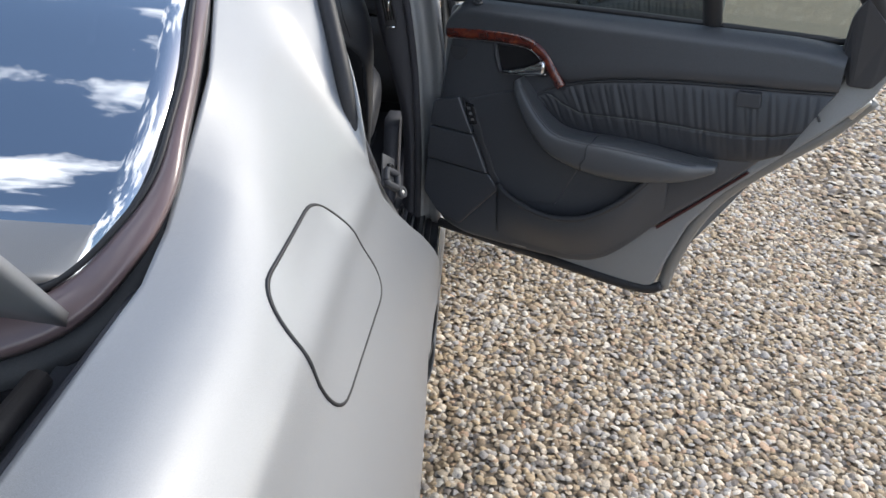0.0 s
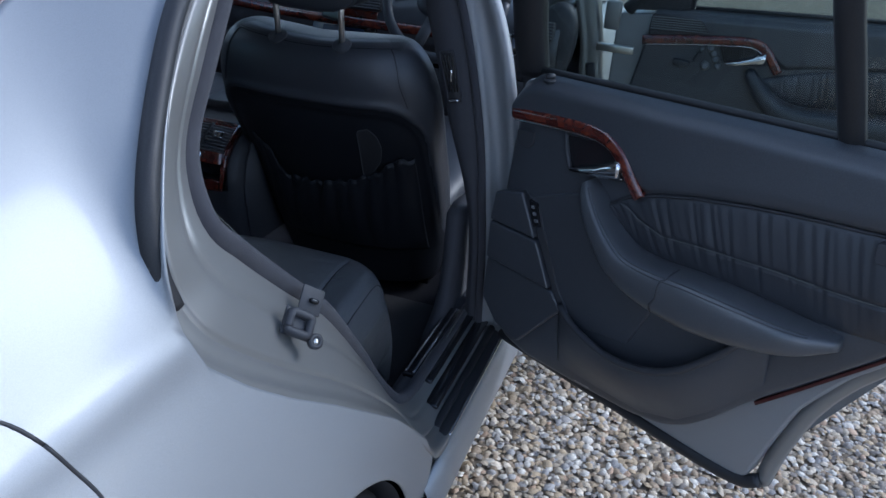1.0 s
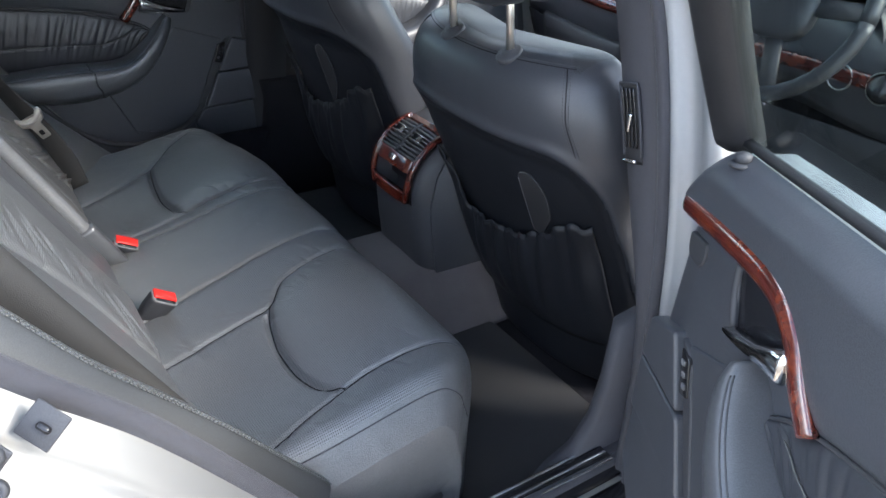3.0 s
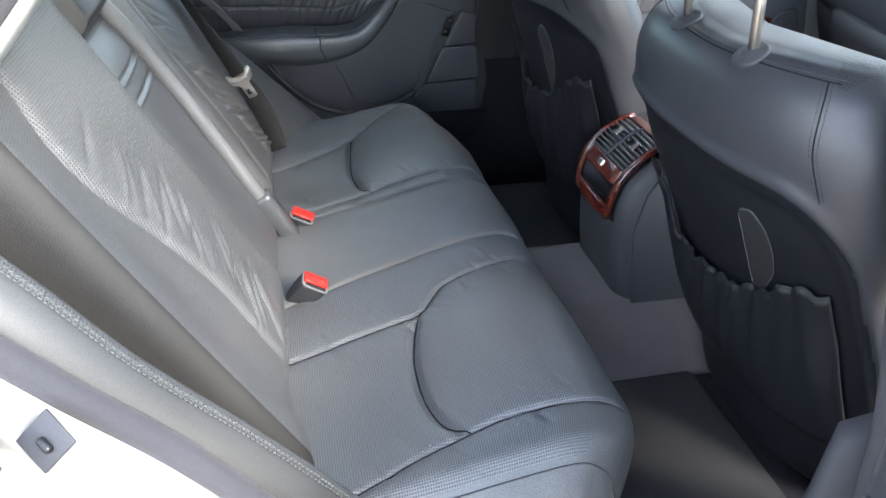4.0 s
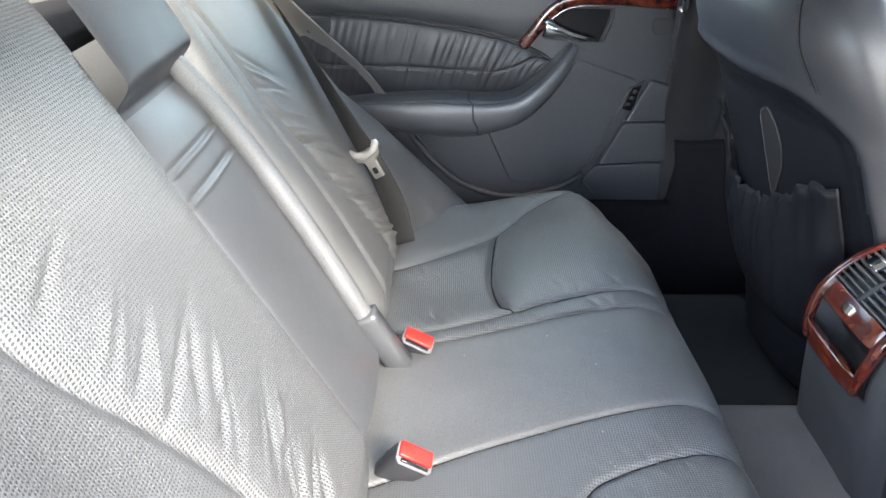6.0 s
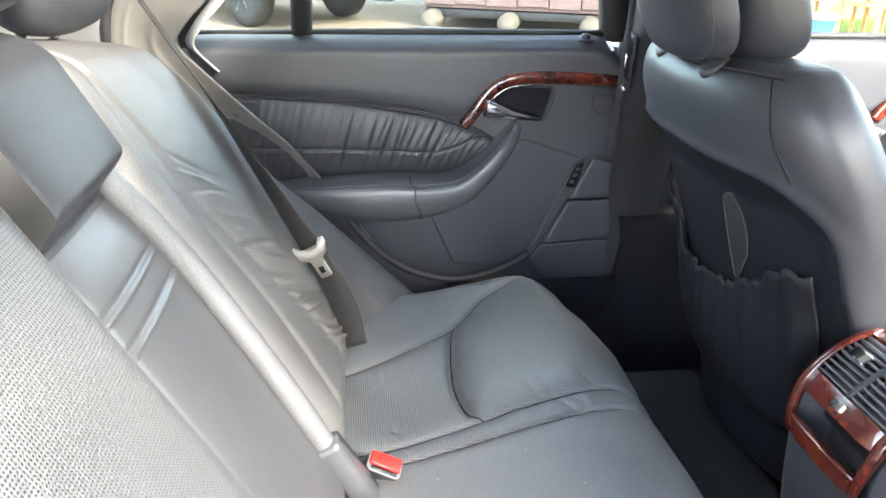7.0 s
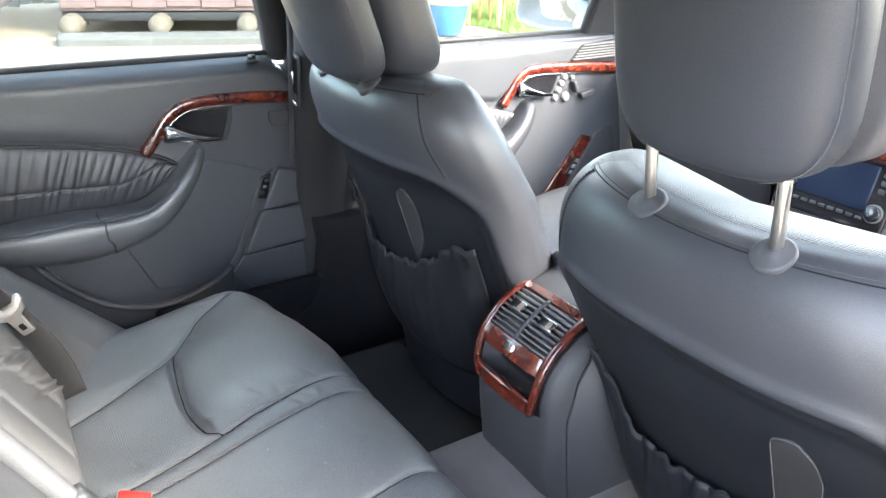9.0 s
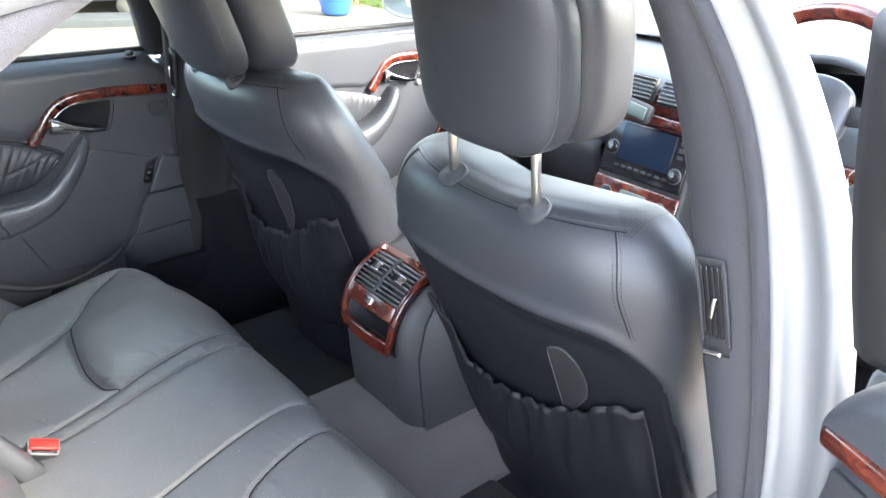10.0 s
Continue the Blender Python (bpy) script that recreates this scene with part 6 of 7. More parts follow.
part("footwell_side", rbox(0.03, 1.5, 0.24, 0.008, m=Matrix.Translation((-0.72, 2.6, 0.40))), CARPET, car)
for side in (1, -1):
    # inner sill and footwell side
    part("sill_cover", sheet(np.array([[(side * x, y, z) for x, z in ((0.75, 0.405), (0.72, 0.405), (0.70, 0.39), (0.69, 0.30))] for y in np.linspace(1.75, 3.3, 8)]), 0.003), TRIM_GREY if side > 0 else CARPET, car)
    # B-pillar: painted outside, trimmed inside; the far one coloured near black for its shade
    zz = np.linspace(0.38, 1.41, 50)
    xl = np.interp(zz, [0.38, 0.6, 0.72, 0.81, 0.916, 1.011, 1.072, 1.15, 1.206, 1.25, 1.30, 1.41], [0.755, 0.75, 0.735, 0.704, 0.670, 0.648, 0.629, 0.609, 0.598, 0.586, 0.574, 0.53])
    xr = np.interp(zz, [0.38, 0.6, 0.85, 0.986, 1.076, 1.106, 1.161, 1.215, 1.266, 1.30, 1.41], [0.79, 0.782, 0.757, 0.732, 0.712, 0.704, 0.690, 0.675, 0.656, 0.637, 0.58])
    xo = np.interp(zz, [0.38, 0.6, 0.85, 0.962, 1.08, 1.13, 1.179, 1.23, 1.276, 1.321, 1.41], [0.862, 0.862, 0.845, 0.826, 0.802, 0.784, 0.765, 0.745, 0.724, 0.704, 0.645])
    yr = np.interp(zz, [0.38, 0.85, 1.02, 1.10, 1.18, 1.29, 1.41], [2.25, 2.25, 2.244, 2.24, 2.232, 2.195, 2.14])
    if side < 0:
        yr, xo = yr - 0.050, xo - 0.02
    xl, xr, xo, yr = (np.convolve(np.pad(q, 3, mode="reflect", reflect_type="odd"), np.ones(7) / 7, "valid") for q in (xl, xr, xo, yr))
    out_loops = [[(side * a, b, z) for a, b in ((r - 0.004, y + 0.014), (r + 0.016, y + 0.004), (r + 0.024, y + 0.012), (r + 0.036, y + 0.022), (o - 0.034, y + 0.022), (o - 0.026, y + 0.008), (o - 0.010, y + 0.004), (o, y + 0.016), (o - 0.002, y + 0.034), (o - 0.028, y + 0.075), (o - 0.055, y + 0.12), (r, y + 0.13))] for r, o, y, z in zip(xr, xo, yr, zz)]
    in_loops = [[(side * a, b, z) for a, b in ((r, y + 0.012), (r - 0.008, y + 0.002), ((l + r) / 2, y - 0.004), (l + 0.012, y), (l, y + 0.012), (l - 0.010, y + 0.05), (l - 0.004, y + 0.11), (r, y + 0.125))] for l, r, y, z in zip(xl, xr, yr, zz)]
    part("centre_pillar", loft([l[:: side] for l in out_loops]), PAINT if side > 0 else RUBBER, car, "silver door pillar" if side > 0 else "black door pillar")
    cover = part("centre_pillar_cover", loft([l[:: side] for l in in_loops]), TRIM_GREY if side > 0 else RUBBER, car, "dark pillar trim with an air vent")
    if side < 0:
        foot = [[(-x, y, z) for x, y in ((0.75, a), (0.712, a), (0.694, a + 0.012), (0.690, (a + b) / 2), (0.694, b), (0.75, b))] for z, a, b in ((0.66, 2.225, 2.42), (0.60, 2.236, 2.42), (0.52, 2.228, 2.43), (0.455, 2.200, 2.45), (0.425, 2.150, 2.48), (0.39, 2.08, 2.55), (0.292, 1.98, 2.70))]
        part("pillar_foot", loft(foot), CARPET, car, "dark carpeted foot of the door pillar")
        # added web, shade-dark too, that covers a bright slit beside the passenger seat
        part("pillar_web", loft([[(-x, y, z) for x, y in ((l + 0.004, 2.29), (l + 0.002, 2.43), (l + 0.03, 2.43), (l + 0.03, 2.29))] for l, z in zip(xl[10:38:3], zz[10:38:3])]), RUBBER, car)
    else:
        foot = [[(x, y, z) for x, y in ((0.72, b), (0.684, b), (0.676, (a + b) / 2), (0.684, a + 0.012), (0.70, a), (0.72, a))] for z, a, b in ((0.66, 2.262, 2.42), (0.55, 2.256, 2.43), (0.47, 2.240, 2.45), (0.42, 2.205, 2.48), (0.395, 2.15, 2.55), (0.292, 2.04, 2.70))]
        part("pillar_foot", loft(foot), TRIM_GREY, car, "dark trim at the foot of the door pillar")
    rub = np.stack([side * (xr + 0.004), yr + 0.002, zz], 1)
    part("pillar_seal", tube(rub, 0.009, 8), FELT, car)
    # slatted vent in its rear face
    vp = crom([(0.696, 2.246, 0.940), (0.683, 2.242, 0.998), (0.669, 2.239, 1.050)], 20) * (side, 1, 1) + (0, 0 if side > 0 else -0.05, 0)
    vent = part("pillar_vent", ribbon(vp + np.array([0, -0.004, 0]), (side * 0.97, 0.1, 0.22), 0.028, 0.003), RUBBER, cover, "black slatted pillar vent")
    for off in (-0.0095, -0.003, 0.0035, 0.010):
        part("slat", tube(vp[4:-1] + np.array([side * off, -0.008, 0.2 * off]), 0.0016, 6), PLASTIC_GLOSS, vent)
    part("vent_edge", tube(np.vstack([vp[2:] + np.array([side * 0.0155, -0.005, 0.003]), (vp[2:] + np.array([side * -0.0155, -0.005, -0.003]))[::-1]]), 0.0022, 6), TRIM_GREY, vent)
    part("vent_slider", rbox(0.005, 0.008, 0.026, 0.002, m=Matrix.Translation((side * 0.686, 2.231 - (0 if side > 0 else 0.05), 1.000))), CHROME, vent)
    part("vent_wheel", rbox(0.024, 0.008, 0.007, 0.003, m=Matrix.Translation((side * 0.694, 2.234 - (0 if side > 0 else 0.05), 0.946)) @ Euler((0, side * -0.2, 0)).to_matrix().to_4x4()), CHROME, vent)
    # roof rail
    rail = crom([(0.575, 1.55, 1.345), (0.585, 1.75, 1.385), (0.59, 2.1, 1.405), (0.585, 2.5, 1.395), (0.59, 2.8, 1.345), (0.64, 3.15, 1.19), (0.70, 3.5, 1.03)], 50) * (side, 1, 1)
    part("roof_rail", tube(rail, 0.035, 10), PAINT, car)
    part("windscreen_pillar_cover", tube(rail[28:] + np.array([-0.03 * side, 0, -0.02]), 0.03, 8), HEADLINER, car)

roof_rows = np.array([[(w * k, y, z + 0.045 * (1 - k * k)) for k in np.linspace(-1, 1, 25)] for w, y, z in crom([(0.50, 1.68, 1.36), (0.55, 1.9, 1.405), (0.57, 2.2, 1.415), (0.57, 2.5, 1.405), (0.56, 2.72, 1.375)], 16)])
part("roof", sheet(roof_rows, 0.004), PAINT, car)
tagged(part("ceiling", sheet(roof_rows - np.array([0, 0, 0.03]), 0.004), HEADLINER), "pale grey cloth headlining", "ceiling", kind="structure")
part("windscreen", sheet(np.array([[(w * k, y + 0.10 * (1 - k * k), z + 0.02 * (1 - k * k)) for k in np.linspace(-1, 1, 25)] for w, y, z in ((0.56, 2.72, 1.372), (0.61, 3.05, 1.225), (0.67, 3.42, 1.04))]), 0.004), GLASS_CLEAR, car).visible_shadow = False
part("bonnet", sheet(np.array([[(w * k, y, z + 0.04 * (1 - k * k)) for k in np.linspace(-1, 1, 25)] for w, y, z in crom([(0.72, 3.42, 1.0), (0.74, 3.8, 0.96), (0.72, 4.2, 0.9), (0.6, 4.5, 0.8), (0.55, 4.58, 0.6)], 16)]), 0.006), PAINT, car)
for side in (1, -1):
    part("front_wing", sheet(np.array([[(side * x, y, z) for x, z in crom([(0.72, 0.98 - max(0, y - 3.5) * 0.1), (0.80, 0.93 - max(0, y - 3.5) * 0.1), (0.855, 0.8), (0.87, 0.66), (0.87, max(0.30, 0.33 + math.sqrt(max(0, 0.36 ** 2 - (y - 4.0) ** 2))))], 24)] for y in np.linspace(3.32, 4.5, 40)])[:, ::-side], 0.004), PAINT, car)
    rot = Matrix.Translation((side * 0.76, 4.0, AXLE_Z)) @ Euler((0, radians(90 * side), 0)).to_matrix().to_4x4()
    part("front_wheel", turned([0.20, 0.235, 0.30, 0.322, 0.328, 0.322, 0.30, 0.235, 0.20, 0.0], [-0.11, -0.112, -0.108, -0.08, 0, 0.08, 0.1, 0.104, 0.09, 0.09], 40, m=rot), RUBBER, car)
part("bulkhead", rbox(1.5, 0.04, 0.75, 0.0, m=Matrix.Translation((0, 3.5, 0.62))), CARPET, car)


# ---- console between the front seats ----
console = thing("centre_console", "dark centre console with rear air vents in burl wood", "console", (0, 2.5, 0.30))


def con(x, y, z):
    return (x, y - 2.5, z - 0.30)


FACE = crom([(2.252, 0.600), (2.249, 0.625), (2.252, 0.650), (2.262, 0.682), (2.284, 0.710), (2.315, 0.733), (2.352, 0.748)], 40)
shell_rows = []
for k, x in enumerate(np.linspace(-1, 1, 43)):
    e = abs(x) ** 9
    deep = np.where(np.abs(np.linspace(-1, 1, 40)) < 0.93, 0.07 if abs(x) * 0.112 < 0.076 else 0.0, 0.0)[:, None] * np.array([[0.8, -0.5]])
    shell_rows.append([con(0.112 * x, y + 0.035 * e, z - 0.02 * e) for y, z in [(2.30, 0.30), (2.275, 0.42), (2.262, 0.52), (2.258, 0.57)] + [tuple(q) for q in FACE + np.array([0.004, -0.004]) + deep] + [(2.42, 0.762), (2.5, 0.76)]])
part("rear_cowl", sheet(np.array(shell_rows)), PLASTIC, console, "soft black rear cowl")
for sx in (-1, 1):
    part("console_side", sheet(np.array([[con(sx * 0.112, y, z), con(sx * 0.116, y + 0.3, z - 0.01), con(sx * 0.12, y + 0.75, z - 0.12)] for y, z in ((2.335, 0.30), (2.307, 0.42), (2.293, 0.52), (2.285, 0.60), (2.30, 0.67), (2.33, 0.72), (2.40, 0.74))]), 0.006), PLASTIC, console)
part("armrest_lid", loft([[con(0.115 * a, 2.42 + y, 0.752 + 0.03 * b) for a, b in ((-1, -1), (-1, 0.4), (-0.85, 1), (-0.05, 1.05), (0.05, 1.05), (0.85, 1), (1, 0.4), (1, -1))] for y in (0.0, 0.012, 0.2, 0.40, 0.42)]), LEATHER, console, "black leather armrest lid")
part("console_floor", rbox(0.24, 0.7, 0.40, 0.01, m=Matrix.Translation(con(0, 2.85, 0.45))), PLASTIC, console)


def face_at(x, f, d=0.0):
    """A place on the curved rear face: x across, f from its foot (0) to its top (1), d proud of it."""
    k = f * 39
    i = int(min(38, math.floor(k)))
    p = FACE[i] * (1 - (k - i)) + FACE[i + 1] * (k - i)
    t = FACE[i + 1] - FACE[i]
    n = np.array([-t[1], t[0]]) / np.linalg.norm(t)
    bow = 0.006 * (1 - (x / 0.1) ** 2)
    p = p + n * (d + bow)
    return con(x, p[0], p[1])


def frame_strip(x0, x1, f0, f1, d=0.007, n=16):
    """A curved bar of the wooden frame."""
    out = []
    a0, a1 = x0, x1
    for f in np.linspace(f0, f1, n):
        g = 1 - 0.13 * max(0, 1 - f / 0.4) ** 2 - 0.07 * max(0, (f - 0.7) / 0.3) ** 3
        x0, x1 = a0 * g, a1 * g
        out.append([face_at(x0, f, -0.004), face_at(x0, f, d * 0.6), face_at(x0 + (x1 - x0) * 0.15, f, d), face_at(x0 + (x1 - x0) * 0.85, f, d), face_at(x1, f, d * 0.6), face_at(x1, f, -0.004)])
    return loft(out)


face = part("vent_frame", frame_strip(-0.084, -0.071, 0.02, 0.98), WOOD, console, "glossy burl wood vent surround")
part("vent_frame_side", frame_strip(0.071, 0.084, 0.02, 0.98), WOOD, face)
part("vent_frame_top", frame_strip(-0.071, 0.071, 0.915, 0.98), WOOD, face)
part("vent_frame_middle", frame_strip(-0.071, 0.071, 0.40, 0.535), WOOD, face)
part("vent_frame_foot", frame_strip(-0.071, 0.071, 0.02, 0.17), WOOD, face)
# sunk sheet in near black, which carries the hollow's shade as colour
part("ashtray_mouth", sheet(np.array([[face_at(x, f, -0.048) for f in np.linspace(0.08, 0.45, 8)] for x in np.linspace(-0.072, 0.072, 8)])), VINYL, face, "dark ashtray opening")
part("vent_back", sheet(np.array([[face_at(x, f, -0.012) for f in np.linspace(0.50, 0.95, 12)] for x in np.linspace(-0.072, 0.072, 8)])), RUBBER, face)
for k in range(9):
    f = 0.555 + k * 0.042
    part("vent_slat", loft([[face_at(x, f - 0.012, -0.010), face_at(x, f - 0.010, 0.004), face_at(x, f + 0.002, 0.005), face_at(x, f + 0.004, -0.008)] for x in np.linspace(-0.071, 0.071, 7)]), SLAT, face)
part("vent_divider", frame_strip(-0.004, 0.004, 0.535, 0.915, 0.007), PLASTIC, face)
for sx in (-1, 1):
    part("vent_tab", loft([[face_at(sx * 0.037 + a, f, d) for a, d in ((-0.016, 0.004), (-0.014, 0.012), (0.014, 0.012), (0.016, 0.004))] for f in (0.715, 0.72, 0.775, 0.785)]), CHROME, face, "silver vent tab")
part("console_button", loft([[face_at(a, f, d) for a, d in ((-0.012, 0.004), (-0.010, 0.010), (0.010, 0.010), (0.012, 0.004))] for f in (0.445, 0.455, 0.49, 0.50)]), CHROME, face)


# ---- front doors ----
def front_door(side, m, label):
    d = thing("front_door", label, "car door")
    d.matrix_basis = m

    def to(s, z, n):
        return Vector((-side * (n + 0.015 + max(0.0, z - 1.02) * 0.5), -s, z))

    part("shell", slab(round_poly([(0.0, 1.0), (-0.01, 0.6), (0.03, 0.375), (0.95, 0.365), (1.0, 0.4), (1.0, 1.01)], 0.03), -0.075, 0.0, to, 0.006), PAINT, d, "silver outer shell")
    part("trim_panel", slab(round_poly([(0.12, 1.02), (0.088, 0.86), (0.055, 0.71), (0.03, 0.5), (0.08, 0.43), (0.90, 0.43), (0.96, 0.5), (0.97, 1.02)], 0.03), 0.0, 0.030, to, 0.010, 4), LEATHER_SOFT, d, "black door trim panel")
    # padded skin from the window ledge to the wood strip
    rows = []
    for s in np.linspace(0.985, 0.122, 70):
        zl = float(np.interp(s, [0.12, 0.42, 0.47, 0.53, 0.60, 1.0], [0.945, 0.955, 0.925, 0.868, 0.878, 0.905]))
        rows.append([to(s, 1.026 + (zl - 1.026) * f, 0.006 + 0.036 * math.sin(min(1.0, (1.026 - zl) * f / 0.034) * math.pi / 2) ** 0.8 - (0.014 if f > 0.97 else 0.0)) for f in np.linspace(0, 1, 16)])
    part("top_pad", sheet(np.array(rows)[:, ::side]), LEATHER_SOFT, d, "smooth padded black upper panel")
    sp = crom([(0.092, 0.926, 0.036), (0.16, 0.932, 0.037), (0.24, 0.939, 0.038), (0.33, 0.944, 0.038), (0.41, 0.946, 0.038), (0.446, 0.940, 0.038), (0.474, 0.919, 0.038), (0.494, 0.890, 0.038), (0.515, 0.858, 0.036)], 60)
    tn = np.gradient(sp[:, :2], axis=0)
    tn /= np.linalg.norm(tn, axis=1, keepdims=True)
    nr = np.stack([-tn[:, 1], tn[:, 0]], 1)
    part("wood_strip", loft([[to(*(p[:2] + q * 0.0145 * math.cos(a)), p[2] - 0.002 + 0.012 * math.sin(a) ** 0.6) for a in np.linspace(0.0001, math.pi - 0.0001, 10)] for p, q in zip(sp, nr)]), WOOD, d, "glossy red-brown burl wood strip")
    part("chrome_edge", tube([to(*(p[:2] - q * 0.016), p[2] + 0.001) for p, q in list(zip(sp, nr))[:50]], 0.0017, 6), CHROME, d)
    dish = round_poly([(0.325, 0.929), (0.42, 0.933), (0.455, 0.912), (0.472, 0.877), (0.350, 0.871)], 0.010)
    part("handle_dish", slab(dish, 0.026, 0.033, to, 0.003), PLASTIC_GLOSS, d)
    part("dish_rim", tube([to(*q, 0.033) for q in even(np.vstack([dish, dish[:1]]), 60)], 0.0026, 6), PLASTIC, d)
    part("door_handle", loft([[to(s, z + b * hz, 0.048 + a * 0.009) for a, b in ((-1, -0.6), (0, -1), (1, -0.6), (1, 0.6), (0, 1), (-1, 0.6))] for s, z, hz in ((0.362, 0.876, 0.004), (0.395, 0.880, 0.007), (0.430, 0.889, 0.011), (0.455, 0.896, 0.017), (0.470, 0.899, 0.02))]), CHROME, d, "chrome pull handle")
    # seat controls ahead of the handle
    for s, z, r in ((0.306, 0.915, 0.0085), (0.316, 0.899, 0.0085), (0.325, 0.881, 0.0085), (0.335, 0.861, 0.0085), (0.279, 0.912, 0.006), (0.297, 0.859, 0.012)):
        part("memory_button", turned([r * 1.25, r * 1.25, r, r, r * 0.7, 0], [0, 0.004, 0.004, 0.008, 0.010, 0.010], 14, m=Matrix.Translation(to(s, z, 0.030)) @ Euler((0, radians(-90 * side), 0)).to_matrix().to_4x4()), SLAT, d)
    part("seat_switch", slab(round_poly([(0.282, 0.902), (0.270, 0.903), (0.256, 0.872), (0.266, 0.868)], 0.005), 0.03, 0.048, to, 0.004), PLASTIC, d)
    part("seat_switch", slab(round_poly([(0.252, 0.868), (0.200, 0.876), (0.194, 0.858), (0.245, 0.850)], 0.006), 0.03, 0.048, to, 0.004), PLASTIC, d)
    # air outlet with slats at the front end
    part("speaker_vent", slab(round_poly([(0.300, 0.960), (0.262, 1.001), (0.113, 1.009), (0.107, 0.955)], 0.008), 0.03, 0.047, to, 0.003), RUBBER, d, "black slatted air outlet")
    for k in range(6):
        z = 0.963 + k * 0.0072
        e = 0.296 - (z - 0.960) * 0.9
        part("slat", slab([(0.113, z + 0.004), (e, z + 0.0015), (e, z - 0.001), (0.113, z + 0.0005)], 0.044, 0.0515, to, 0.0008), SLAT, d)
    # armrest and grip
    spine = crom([(0.97, 0.725, 0.07), (0.80, 0.722, 0.09), (0.68, 0.722, 0.094), (0.58, 0.732, 0.094), (0.525, 0.755, 0.090), (0.485, 0.790, 0.085), (0.455, 0.826, 0.075), (0.437, 0.850, 0.062), (0.430, 0.862, 0.05)], 50)
    hh = np.interp(np.linspace(0, 1, 50), [0, 0.35, 0.6, 0.8, 0.95, 1], [0.045, 0.045, 0.034, 0.024, 0.018, 0.008])
    t2 = np.gradient(spine[:, :2], axis=0)
    t2 /= np.linalg.norm(t2, axis=1, keepdims=True)
    loops = []
    for p, t, h in zip(spine, t2, hh):
        q = np.array([-t[1], t[0]])
        q = q if q[1] > 0 else -q
        loops.append([to(*(p[:2] + q * math.copysign(abs(math.cos(a)) ** 0.7, math.cos(a)) * h), p[2] * (0.5 + 0.5 * math.copysign(abs(math.sin(a)) ** 0.7, math.sin(a))) + 0.01) for a in np.linspace(0, 2 * np.pi, 20, endpoint=False)])
    part("armrest", loft(loops), LEATHER, d, "padded black leather armrest and grip")
    top = even(crom([(0.965, 0.900), (0.80, 0.895), (0.67, 0.882), (0.59, 0.867), (0.52, 0.852), (0.457, 0.832)], 200), 160)
    bot = even(crom([(0.965, 0.755), (0.80, 0.752), (0.66, 0.752), (0.57, 0.756), (0.515, 0.778), (0.457, 0.828)], 200), 160)
    marks = fold_marks(0.44, 0.97, 6, 0.03)
    part("ruched_panel", sheet(np.array([[to(*(a * (1 - f) + b * f), 0.028 + (0.014 + creased(a[0], f, marks)) * math.sin(math.pi * f) ** 0.5) for f in np.linspace(0, 1, 24)] for a, b in zip(top, bot)])[:, ::side]), LEATHER, d, "gathered black leather insert")
    part("wood_inlay", slab(round_poly([(0.221, 0.743), (0.180, 0.731), (0.292, 0.565), (0.359, 0.574)], 0.006), 0.028, 0.037, to, 0.004), WOOD, d, "burl wood inlay with switches")
    part("speaker_panel", slab(round_poly([(0.174, 0.745), (0.105, 0.765), (0.085, 0.70), (0.07, 0.56), (0.284, 0.556)], 0.02), 0.02, 0.036, to, 0.006), PLASTIC, d)
    part("switch_pod", slab(round_poly([(0.246, 0.684), (0.226, 0.680), (0.262, 0.630), (0.283, 0.634)], 0.005), 0.034, 0.043, to, 0.003), PLASTIC_GLOSS, d)
    for k in range(3):
        part("switch", slab([(0.243 + 0.011 * k, 0.677 - 0.016 * k), (0.233 + 0.011 * k, 0.674 - 0.016 * k), (0.239 + 0.011 * k, 0.664 - 0.016 * k), (0.249 + 0.011 * k, 0.667 - 0.016 * k)], 0.04, 0.047, to, 0.0015), SLAT, d)
    for p, r in (([(0.98, 1.03, 0), (0.93, 1.2, 0), (0.87, 1.35, 0)], 0.024), ([(0.87, 1.36, 0), (0.6, 1.37, 0), (0.35, 1.27, 0), (0.10, 1.08, 0), (0.03, 1.01, 0)], 0.022), ([(0.225, 1.02, 0), (0.235, 1.10, 0), (0.24, 1.18, 0)], 0.012)):
        part("window_frame", tube([to(*q) for q in crom(p, 20)], r, 8), RUBBER, d)
    part("window_scraper", tube([to(*q) for q in ((0.24, 1.030, 0.0), (0.6, 1.032, 0.0), (0.97, 1.032, 0.0))], 0.007, 6), RUBBER, d)
    part("window_pane", slab([(0.235, 1.02), (0.245, 1.18), (0.40, 1.28), (0.6, 1.35), (0.86, 1.34), (0.96, 1.02)], -0.004, 0.0, to, 0.0005, 1), GLASS_CLEAR, d).visible_shadow = False
    part("mirror_triangle", slab(round_poly([(0.03, 1.01), (0.225, 1.022), (0.238, 1.17)], 0.01), -0.012, 0.018, to, 0.006, 3), PLASTIC, d, "black inner mirror cover")
    def mirror_loop(ds, w, h, n=36):
        """A rounded outline across the door, turned in towards the cabin."""
        out = []
        for a in np.linspace(0, 2 * np.pi, n, endpoint=False):
            u, v = (math.copysign(abs(k) ** 0.7, k) for k in (math.sin(a), math.cos(a)))
            out.append(to(0.165 + ds - 0.40 * w * u + 0.05 * h * v, 1.085 + h * v, -0.185 + w * u))
        return out

    mir = part("door_mirror", loft([mirror_loop(*q) for q in ((0.012, 0.118, 0.070), (0.024, 0.122, 0.076), (0.020, 0.130, 0.083), (-0.02, 0.130, 0.084), (-0.07, 0.10, 0.062), (-0.095, 0.04, 0.025))]), PAINT, d, "silver door mirror")
